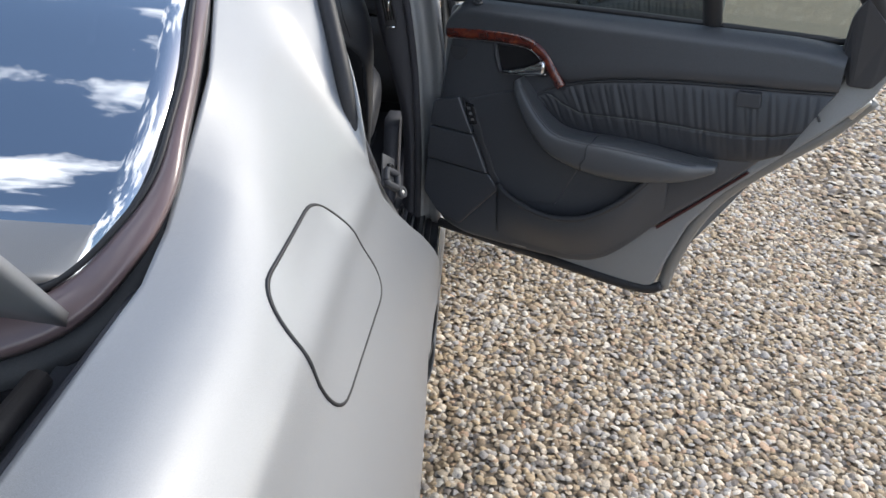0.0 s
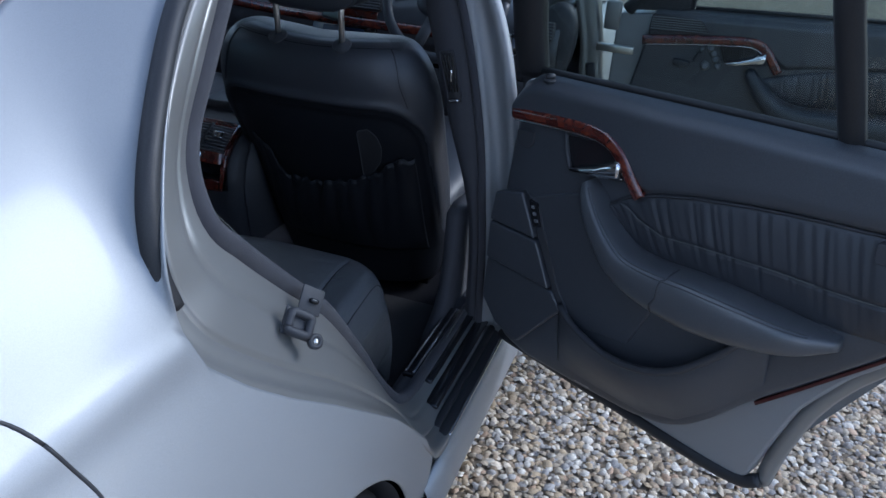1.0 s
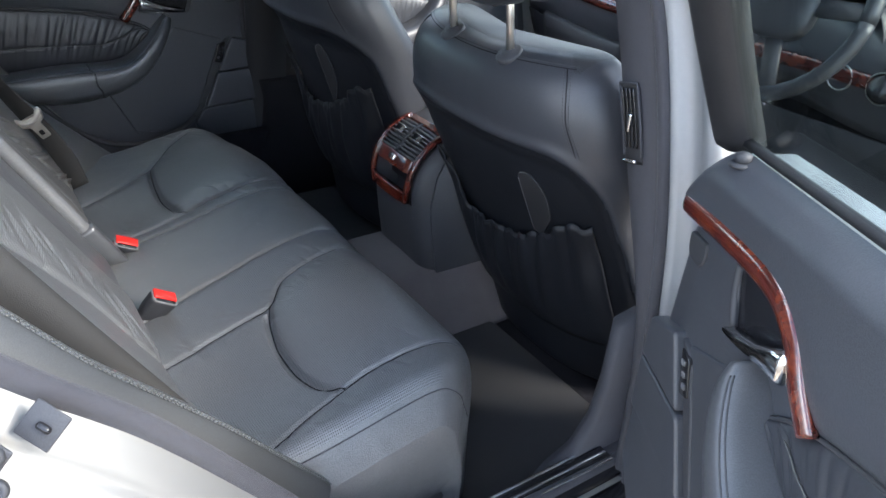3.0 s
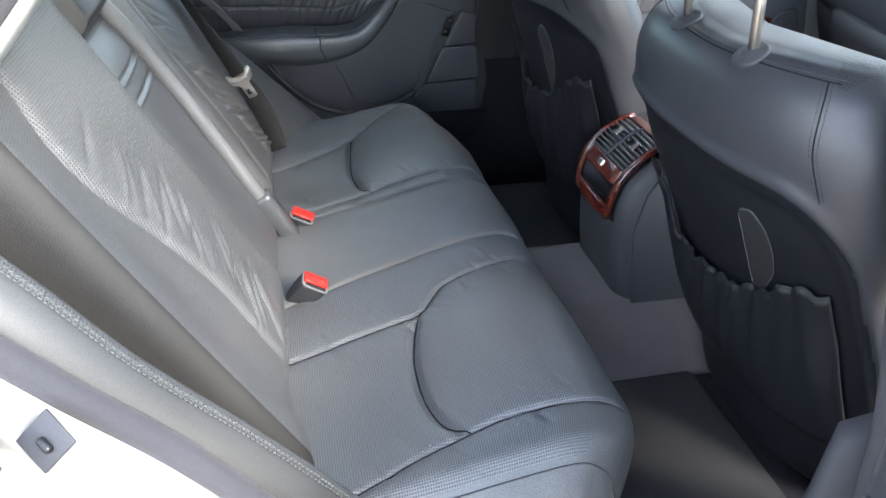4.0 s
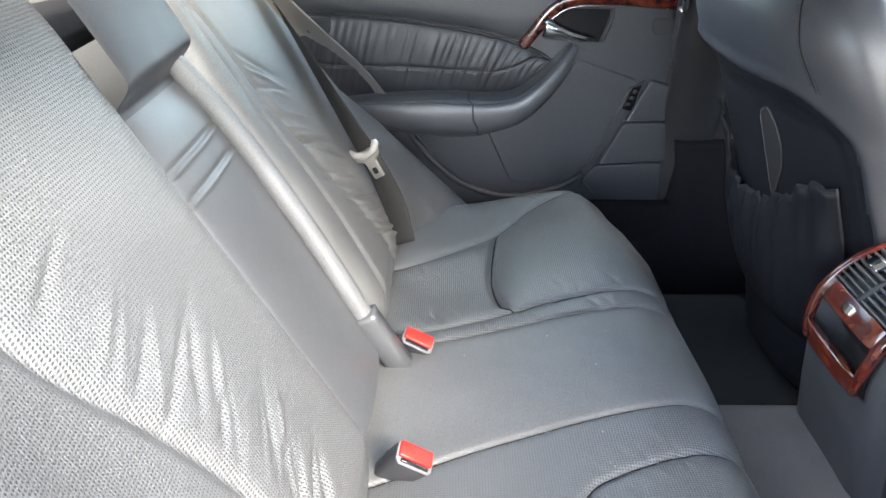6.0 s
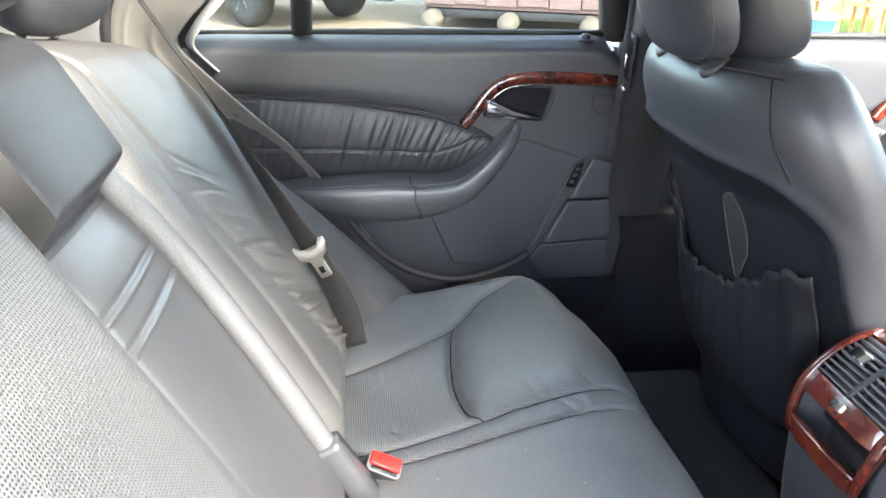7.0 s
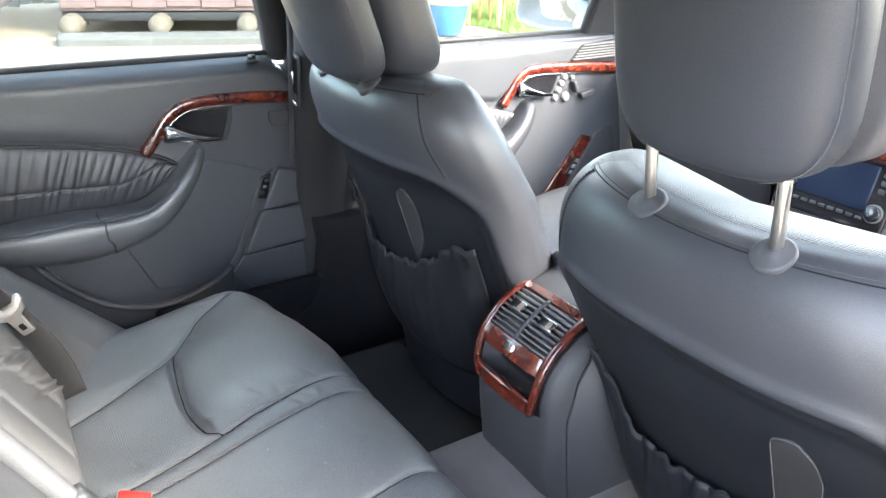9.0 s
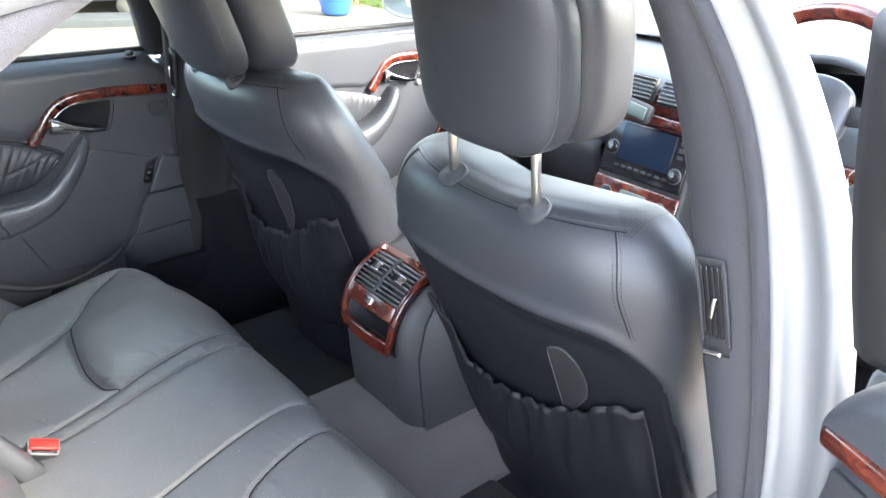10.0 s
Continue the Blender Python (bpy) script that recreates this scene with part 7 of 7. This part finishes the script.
    part("mirror_glass", loft([mirror_loop(0.012, 0.114, 0.068), mirror_loop(0.018, 0.114, 0.068)]), MIRROR, mir, "mirror glass")
    part("mirror_arm", rbox(0.10, 0.05, 0.03, 0.01, m=Matrix.Translation(to(0.14, 1.03, -0.07))), PAINT, d)
    return d


front_door(-1, Matrix.Translation((-HX, 3.30, 0)), "closed front door with burl strip and chrome handle")
front_door(1, Matrix.Translation((0.888, 3.330, 0.906)) @ Euler((0, 0, radians(90))).to_matrix().to_4x4() @ Euler((radians(-2.2), 0, 0)).to_matrix().to_4x4() @ Matrix.Translation((0, 0, -0.9)), "open front door with burl strip, seen through glass")

# hinge pillar ahead of the open front door
hp_rows = []
for z, x0, x1 in ((0.40, 0.80, 0.875), (0.70, 0.80, 0.868), (0.90, 0.775, 0.845), (1.02, 0.745, 0.82), (1.10, 0.715, 0.79), (1.2, 0.67, 0.745)):
    hp_rows.append([(x0, 3.30, z), (x0 + 0.004, 3.285, z), (x0 + 0.02, 3.28, z), (x0 + 0.024, 3.286, z), (x0 + 0.034, 3.286, z), (x1 - 0.01, 3.28, z), (x1, 3.29, z), (x1, 3.36, z), (x0, 3.36, z)])
hinge = part("hinge_pillar", loft([[tuple(p) for p in r] for r in hp_rows]), PAINT_DIM, car, "silver hinge pillar of the front door")
part("connector", rbox(0.028, 0.02, 0.075, 0.004, m=Matrix.Translation((0.832, 3.278, 0.80)) @ Euler((0, radians(-12), 0)).to_matrix().to_4x4()), RUBBER, hinge)
part("check_strap", rbox(0.12, 0.02, 0.025, 0.004, m=Matrix.Translation((0.90, 3.25, 0.90))), STEEL, hinge)
part("hinge", rbox(0.05, 0.03, 0.09, 0.008, m=Matrix.Translation((0.875, 3.27, 1.0))), PAINT_DIM, hinge)

# ---- dashboard ----
dash = thing("dashboard", "dark dashboard with wood, screen and vents", "dashboard", (0, 3.2, 0.60))


def dsh(x, y, z):
    return (x, y - 3.1, z - 0.60)


def recede(x):
    """How far the dash draws back towards the left door."""
    return 0.125 * max(0.0, -x / 0.72) ** 2.2


part("dash_top", sheet(np.array([[dsh(x, y + recede(x) * max(0.0, min(1.0, (3.46 - y) / 0.3)), z + 0.03 * math.exp(-((x - 0.36) / 0.16) ** 2) * (1 if 3.0 < y < 3.25 else 0)) for y, z in crom([(3.02, 0.78), (2.99, 0.88), (3.02, 0.975), (3.12, 1.01), (3.3, 1.02), (3.46, 1.01)], 24)] for x in np.linspace(-0.775, 0.74, 50)]), 0.006), LEATHER_SOFT, dash, "soft black dash top")
part("dash_lower", sheet(np.array([[dsh(x, y + recede(x), z) for y, z in ((3.02, 0.78), (3.05, 0.70), (3.12, 0.55), (3.2, 0.4))] for x in np.linspace(-0.775, 0.74, 30)]), 0.006), PLASTIC, dash)
part("glove_box", sheet(np.array([[dsh(x, y + recede(x) - 0.022, z) for y, z in ((3.04, 0.805), (3.022, 0.795), (3.028, 0.76), (3.05, 0.68), (3.10, 0.60), (3.13, 0.59))] for x in np.linspace(-0.60, -0.16, 20)]), 0.006), PLASTIC, dash, "dark glove box lid")
part("dash_wood", loft([[dsh(x, 2.988 + recede(x) - d, 0.905 + 0.022 * max(0.0, -x / 0.72) ** 3 + h) for d, h in ((0.0, -0.017), (0.010, -0.014), (0.012, 0.0), (0.010, 0.014), (0.0, 0.017))] for x in np.linspace(-0.765, 0.70, 40)]), WOOD, dash, "burl strip along the dash")
stack = part("centre_stack", rbox(0.26, 0.10, 0.42, 0.012, m=Matrix.Translation(dsh(0.003, 3.014, 0.765)) @ Euler((radians(-14), 0, 0)).to_matrix().to_4x4()), PLASTIC, dash, "centre stack with screen and controls")
SM = Matrix.Translation(dsh(0.003, 2.960, 0.765)) @ Euler((radians(-14), 0, 0)).to_matrix().to_4x4()
part("radio_face", rbox(0.24, 0.012, 0.15, 0.005, m=SM @ Matrix.Translation((0, 0, 0.065))), PLASTIC_GLOSS, stack)
part("screen", rbox(0.155, 0.008, 0.092, 0.003, m=SM @ Matrix.Translation((0, -0.006, 0.075))), SCREEN, stack, "dark navigation screen")
part("control_wood", rbox(0.25, 0.012, 0.11, 0.005, m=SM @ Matrix.Translation((0, 0, -0.075))), WOOD, stack, "burl panel with climate controls")
part("climate_display", rbox(0.075, 0.008, 0.04, 0.003, m=SM @ Matrix.Translation((0.0, -0.007, -0.06))), LCD, stack)
part("top_wood", rbox(0.24, 0.012, 0.05, 0.005, m=SM @ Matrix.Translation((0.0, 0.0, 0.18))), WOOD, stack)
for x, z in ((-0.095, 0.055), (0.095, 0.03), (-0.08, -0.06), (0.08, -0.06)):
    part("knob", turned([0.016, 0.016, 0.013, 0.0], [0, 0.008, 0.011, 0.011], 20, m=SM @ Matrix.Translation((x, -0.005, z)) @ Euler((radians(90), 0, 0)).to_matrix().to_4x4()), PLASTIC_GLOSS, stack)
    part("knob_ring", turned([0.019, 0.019, 0.017], [0, 0.003, 0.004], 20, m=SM @ Matrix.Translation((x, -0.005, z)) @ Euler((radians(90), 0, 0)).to_matrix().to_4x4()), SLAT, stack)
for k in range(4):
    part("key", rbox(0.014, 0.006, 0.010, 0.002, m=SM @ Matrix.Translation((0.095, -0.007, 0.075 + k * 0.016))), PLASTIC, stack)
for k in range(8):
    part("key", rbox(0.014, 0.006, 0.007, 0.002, m=SM @ Matrix.Translation((-0.07 + k * 0.02, -0.007, 0.015))), PLASTIC, stack)
for x0, w in ((-0.075, 0.135), (0.075, 0.135), (-0.62, 0.135), (0.66, 0.135)):
    vz = 0.975 if abs(x0) < 0.3 else 0.955 if x0 > 0 else 0.978
    VM = Matrix.Translation(dsh(x0, 2.992 + recede(x0) * 0.93, vz)) @ Euler((radians(-25), 0, radians(-22 if x0 < -0.3 else 0))).to_matrix().to_4x4()
    v = part("dash_vent", rbox(w, 0.02, 0.062, 0.008, m=VM), RUBBER, dash)
    for k in range(6):
        part("slat", rbox(w - 0.01, 0.012, 0.0035, 0.001, m=VM @ Matrix.Translation((0, -0.008, -0.024 + k * 0.0095))), SLAT, v)
part("instrument_hood", loft([[dsh(0.36 + 0.19 * math.cos(a), y, 0.955 + h * math.sin(a)) for a in np.linspace(0, math.pi, 24)] for y, h in ((3.28, 0.08), (3.12, 0.150), (3.02, 0.165), (3.015, 0.150), (3.08, 0.135))], caps=False), LEATHER_SOFT, dash, "instrument hood")
cap = part("end_panel", loft([[dsh(0.705 + 0.078 * r * math.cos(a) + 0.03 * r * math.sin(a), 3.06 - d, 0.885 + 0.155 * r * math.sin(a)) for a in np.linspace(0, 2 * np.pi, 32, endpoint=False)] for d, r in ((0.0, 1.0), (0.03, 1.0), (0.045, 0.9), (0.05, 0.5), (0.05, 0.05))]), PLASTIC, dash, "dark dash end panel")
for k in range(7):
    part("speaker_slat", rbox(0.045, 0.004, 0.003, 0.001, m=Matrix.Translation(dsh(0.70, 3.008, 0.79 + 0.011 * k))), RUBBER, cap)
part("light_switch", turned([0.034, 0.034, 0.026, 0.024, 0.0], [0.0, 0.006, 0.008, 0.022, 0.024], 28, m=Matrix.Translation(dsh(0.595, 2.985, 0.90)) @ Euler((radians(90), 0, 0)).to_matrix().to_4x4()), PLASTIC_GLOSS, dash, "rotary light switch")
part("switch_ring", tube([dsh(0.595 + 0.033 * math.cos(a), 2.978, 0.90 + 0.033 * math.sin(a)) for a in np.linspace(0, 2 * np.pi, 40)], 0.002, 6), STEEL, dash)
part("column_ring", tube([dsh(0.50 + 0.028 * math.cos(a), 2.978, 0.90 + 0.028 * math.sin(a)) for a in np.linspace(0, 2 * np.pi, 36)], 0.002, 6), STEEL, dash)
gadget = thing("sat_nav_holder", "small grey device clipped to the centre vent", "gadget", (-0.02, 3.05, 0.93))
part("case", rbox(0.075, 0.022, 0.045, 0.008, m=Euler((radians(-15), 0.15, 0)).to_matrix().to_4x4()), PLASTIC, gadget)
part("display", rbox(0.056, 0.006, 0.030, 0.003, m=Matrix.Translation((0, -0.011, 0.003)) @ Euler((radians(-15), 0.15, 0)).to_matrix().to_4x4()), LCD, gadget, "pale green display")
lever = thing("gear_lever", "pale-topped gear lever on the console", "gear lever", (-0.02, 2.88, 0.66))
part("knob", turned([0.0, 0.022, 0.028, 0.026, 0.016, 0.009, 0.009], [0.075, 0.07, 0.055, 0.04, 0.03, 0.025, -0.02], 24), STEEL, lever)
wheel = thing("steering_wheel", "black and wood steering wheel", "steering wheel", (0.42, 2.92, 1.05))
wheel.rotation_euler = (radians(66), 0, 0)
ring = np.array([(0.185 * math.cos(a), 0.185 * math.sin(a), 0) for a in np.linspace(0, 2 * np.pi, 64)])
part("rim", tube(ring, 0.016, 12), LEATHER, wheel)
part("wood_arc", tube(np.array([(0.185 * math.cos(a), 0.185 * math.sin(a), 0) for a in np.linspace(0.7, math.pi - 0.7, 24)]), 0.0168, 12), WOOD, wheel)
part("hub", loft(blob(30, 14, 0.085, 0.07, 0.03, 3.0)), LEATHER, wheel)
for a in (0.1, math.pi - 0.1, -math.pi / 2 - 0.35, -math.pi / 2 + 0.35):
    part("spoke", ribbon([(0.07 * math.cos(a), 0.07 * math.sin(a), 0), (0.18 * math.cos(a), 0.18 * math.sin(a), 0)], (-math.sin(a), math.cos(a), 0), 0.035, 0.008), PLASTIC, wheel)


# ---- yard beyond the car ----
BOARD = material("grey_fence_boards", (0.20, 0.185, 0.175), 0.85, var=0.3, scale=5.0, bump=0.6, bscale=60.0)
SHED = material("mauve_brown_boards", (0.12, 0.078, 0.076), 0.8, var=0.2, scale=4.0, bump=0.4, bscale=60.0)
CONCRETE = material("concrete", (0.085, 0.083, 0.08), 0.9, var=0.3, scale=6.0, bump=0.6, bscale=120.0)
LOG = material("log_wood", (0.09, 0.075, 0.06), 0.85, var=0.3, scale=12.0, bump=0.6, bscale=90.0)
TEAK = material("teak", (0.45, 0.27, 0.12), 0.6, var=0.3, scale=14.0, bump=0.3, bscale=120.0)
GLAZE = material("blue_glaze", (0.03, 0.12, 0.42), 0.2, coat=0.6, var=0.3, scale=9.0)
WHITE_PAINT = material("white_vehicle_paint", (0.62, 0.63, 0.64), 0.3, coat=0.8, var=0.04, scale=2.0)
MAUVE_PAINT = material("mauve_vehicle_paint", (0.36, 0.30, 0.36), 0.3, coat=0.8, var=0.05, scale=2.0)
GRASS = material("grass", (0.13, 0.19, 0.05), 0.8, var=0.4, scale=8.0)

# close-boarded fence: each board proud or shy of its neighbour
fence = tagged(thing("fence", "weathered grey close-boarded fence behind the yard", "fence"), kind="structure")
rng = np.random.default_rng(21)
board = rbox(0.022, 0.142, 1.8, 0.004, 1)
y = -3.5
k = 0
while y < 13.0:
    ob = part("board", board if k else board, BOARD if not board.materials else (), fence, m=Matrix.Translation((-11.6 + rng.uniform(-0.008, 0.008) + 0.02 * (k % 2), y, 0.93 + rng.uniform(-0.02, 0.02))))
    y += 0.15
    k += 1
for z in (0.4, 1.5):
    part("rail", rbox(0.05, 16.6, 0.09, 0.006, m=Matrix.Translation((-11.66, 4.8, z))), BOARD, fence)

# low boarded store on logs, standing askew
shed = thing("store_shed", "mauve-brown boarded timber store on logs by the fence", "shed", (-8.75, 2.62, 0))
shed.rotation_euler = (0, 0, radians(-20.5))
part("wall", rbox(1.7, 3.4, 2.0, 0.01, m=Matrix.Translation((-0.87, 1.7, 1.24))), SHED, shed)
for k in range(9):
    part("plank", rbox(0.02, 0.36, 1.9, 0.004, 1, m=Matrix.Translation((0.0, 0.19 + k * 0.375, 1.23 + 0.012 * (k % 2)))), SHED, shed)
for z in (0.62, 0.92):
    part("batten", rbox(0.022, 1.15, 0.03, 0.003, 1, m=Matrix.Translation((0.014, 1.9, z))), SHED, shed)
part("door_edge", rbox(0.02, 0.03, 1.0, 0.003, 1, m=Matrix.Translation((0.016, 1.75, 1.5))), SHED, shed)
part("hasp", rbox(0.02, 0.025, 0.22, 0.003, 1, m=Matrix.Translation((0.02, 1.98, 1.02))), WHITE, shed)
part("skid", rbox(0.10, 3.4, 0.10, 0.01, m=Matrix.Translation((-0.1, 1.7, 0.18))), RUBBER, shed)
for yy in (0.12, 1.05, 2.0, 3.1):
    lg = thing("log", "short cut log under the timber store", "log", (-8.78 + 0.35 * yy, 2.62 + 0.94 * yy, 0.11), group="logs under the store")
    part("round", turned([0.0, 0.10, 0.115, 0.115, 0.10, 0.0], [-0.26, -0.26, -0.22, 0.22, 0.26, 0.26], 20, m=Euler((radians(90), 0, radians(70))).to_matrix().to_4x4()), LOG, lg)
slab_ob = thing("concrete_slab", "rough pale concrete strip in front of the store", "slab", (-8.35, 2.5, 0.0))
slab_ob.rotation_euler = (0, 0, radians(-20.5))
part("strip", slab(round_poly([(0.0, 0.0), (0.42, 0.1), (0.40, 3.2), (-0.05, 3.2)], 0.05), -0.02, 0.075, plain, 0.02), CONCRETE, slab_ob)

# parked off-roader
suv = thing("parked_vehicle", "white and mauve off-road vehicle parked on the gravel", "car", (-10.35, 0.15, 0))
suv.rotation_euler = (0, 0, radians(-48))


part("body", loft([[(0.88 * a, b, z + dz * (b > 1.5)) for a, b in ((-1, -2.2), (-0.9, -2.3), (0.9, -2.3), (1, -2.2), (1, 2.0), (0.85, 2.22), (-0.85, 2.22), (-1, 2.0))] for z, dz in ((0.48, 0.02), (0.55, 0.0), (0.8, 0.0), (1.0, 0.0), (1.08, -0.02))]), MAUVE_PAINT, suv)
part("front_end", loft([[(0.885 * a, b, z) for a, b in ((-1, 1.25), (1, 1.25), (1, 2.05), (0.82, 2.27), (-0.82, 2.27), (-1, 2.05))] for z in (0.52, 0.6, 0.9, 1.05, 1.1)]), WHITE_PAINT, suv)
part("cab", loft([[(w * a, b, z) for a, b in ((-1, -2.1), (1, -2.1), (1, f), (-1, f))] for w, f, z in ((0.84, 1.1, 1.06), (0.78, 0.75, 1.45), (0.70, 0.3, 1.75), (0.66, 0.2, 1.78))]), WHITE_PAINT, suv)
part("bumper", loft([[(0.90 * a, b, z) for a, b in ((-1, 1.95), (-0.86, 2.36), (0.86, 2.36), (1, 1.95), (0.8, 2.1), (-0.8, 2.1))] for z in (0.56, 0.60, 0.70, 0.73)]), WHITE_PAINT, suv, "pale front bumper")
part("bumper_lower", loft([[(0.86 * a, b, z) for a, b in ((-1, 1.95), (-0.8, 2.32), (0.8, 2.32), (1, 1.95))] for z in (0.38, 0.42, 0.56)]), PLASTIC, suv)
part("grille", rbox(1.0, 0.05, 0.16, 0.02, m=Matrix.Translation((0, 2.26, 0.88))), PLASTIC, suv)
part("number_plate", rbox(0.50, 0.02, 0.10, 0.005, m=Matrix.Translation((0, 2.37, 0.78))), WHITE, suv, "blank pale number plate")
for sx in (-0.68, 0.68):
    part("fog_lamp", turned([0.0, 0.07, 0.075, 0.06], [0.02, 0.02, 0.0, -0.02], 18, m=Matrix.Translation((sx, 2.31, 0.62)) @ Euler((radians(-90), 0, 0)).to_matrix().to_4x4()), STEEL, suv)
    part("headlamp", rbox(0.26, 0.06, 0.16, 0.03, m=Matrix.Translation((sx, 2.22, 0.93))), CHROME, suv)
for sx in (-1, 1):
    for yy in (-1.45, 1.42):
        rot = Matrix.Translation((sx * 0.74, yy, 0.37)) @ Euler((0, radians(90 * sx), 0)).to_matrix().to_4x4()
        wv = part("wheel", turned([0.0, 0.24, 0.33, 0.365, 0.37, 0.365, 0.33, 0.245], [-0.12, -0.12, -0.12, -0.09, 0, 0.09, 0.12, 0.115], 40, m=rot), RUBBER, suv, "tyre on a pale alloy wheel")
        part("rim", turned([0.24, 0.225, 0.16, 0.07, 0.0], [0.11, 0.09, 0.1, 0.115, 0.115], 36, m=rot), ALLOY, wv)
        for k in range(6):
            a = k * math.pi / 3
            part("spoke", rbox(0.045, 0.17, 0.02, 0.004, 1, m=rot @ Euler((0, 0, a)).to_matrix().to_4x4() @ Matrix.Translation((0, 0.14, 0.105))), WHITE_PAINT, wv)
        part("arch", tube([(sx * 0.885, yy + 0.45 * math.cos(a), 0.40 + 0.43 * math.sin(a)) for a in np.linspace(0.05, math.pi - 0.05, 20)], 0.05, 8), PLASTIC, suv)
cone = thing("traffic_cone", "red and white traffic cone on the gravel", "cone", (-10.1, -0.75, 0))
part("base", rbox(0.36, 0.36, 0.04, 0.01, m=Matrix.Translation((0, 0, 0.02))), RED, cone)
part("body", turned([0.14, 0.10, 0.06, 0.03, 0.0], [0.04, 0.25, 0.5, 0.72, 0.73], 24), RED, cone)
part("band", turned([0.105, 0.078], [0.26, 0.42], 24), WHITE, cone, "white band")

# stacked garden chairs, pot, grass
def garden_chair(m):
    c = thing("garden_chair", "stacked slatted teak garden chair", "chair", group="stacked chairs")
    for sx in (-0.24, 0.24):
        part("leg", rbox(0.035, 0.04, 0.44, 0.004, 1, m=Matrix.Translation((sx, 0.22, 0.22))), TEAK, c)
        part("leg", rbox(0.035, 0.04, 0.92, 0.004, 1, m=Matrix.Translation((sx, -0.24, 0.46))), TEAK, c)
        part("arm", rbox(0.05, 0.52, 0.025, 0.005, 1, m=Matrix.Translation((sx, 0.0, 0.62))), TEAK, c)
    for k in range(6):
        part("seat_slat", rbox(0.50, 0.055, 0.018, 0.004, 1, m=Matrix.Translation((0, -0.18 + k * 0.075, 0.435))), TEAK, c)
        part("back_slat", rbox(0.04, 0.018, 0.40, 0.004, 1, m=Matrix.Translation((-0.17 + k * 0.068, -0.245, 0.68))), TEAK, c)
    part("top_rail", rbox(0.52, 0.025, 0.06, 0.004, 1, m=Matrix.Translation((0, -0.245, 0.90))), TEAK, c)
    c.matrix_basis = m
    return c


ch = garden_chair(pose(-7.4, 7.55, 0.0, 0, 0, -70))
copy_thing(ch, pose(-7.42, 7.57, 0.16, 2, 0, -68))
copy_thing(ch, pose(-7.45, 8.15, 0.0, 0, 0, -75))
copy_thing(ch, pose(-7.46, 8.16, 0.17, 1, 0, -78))
copy_thing(ch, pose(-7.9, 7.3, 0.0, 0, 0, -60))
pot = thing("plant_pot", "blue glazed plant pot with a pale rim", "pot", (-6.95, 6.55, 0))
part("bowl", turned([0.0, 0.15, 0.17, 0.215, 0.23, 0.235], [0.0, 0.0, 0.03, 0.22, 0.34, 0.36], 32), GLAZE, pot)
part("rim", turned([0.21, 0.245, 0.25, 0.235, 0.20, 0.0], [0.35, 0.35, 0.375, 0.39, 0.385, 0.33], 32), TEAK, pot)


def tufts(x0, x1, y0, y1, n, h, seed):
    r = np.random.default_rng(seed)
    v, f = [], []
    for _ in range(n):
        x, y, a, l = r.uniform(x0, x1), r.uniform(y0, y1), r.uniform(0, 6.28), h * r.uniform(0.5, 1.2)
        dx, dy = 0.006 * math.cos(a), 0.006 * math.sin(a)
        k = len(v)
        v += [(x - dx, y - dy, -0.01), (x + dx, y + dy, -0.01), (x + dy * 5 * r.uniform(-1, 1), y - dx * 5 * r.uniform(-1, 1), l)]
        f.append((k, k + 1, k + 2))
    return as_mesh("grass", v, f, smooth=False)


tagged(part("grass", tufts(-9.5, -5.6, 7.3, 12.0, 26000, 0.09, 5), GRASS), "short bright green grass beyond the gravel", "grass", kind="stuff")
tagged(part("lawn", as_mesh("lawn", [(-60, 7.2, -0.006), (-5.6, 7.4, -0.006), (-3.6, 12.0, -0.006), (0.0, 24.0, -0.006), (60, 26.0, -0.006), (60, 60, -0.006), (-60, 60, -0.006)], [(0, 1, 2, 3, 4, 5)], smooth=False), GRASS), "mown green lawn ahead of the car", "lawn", kind="structure")
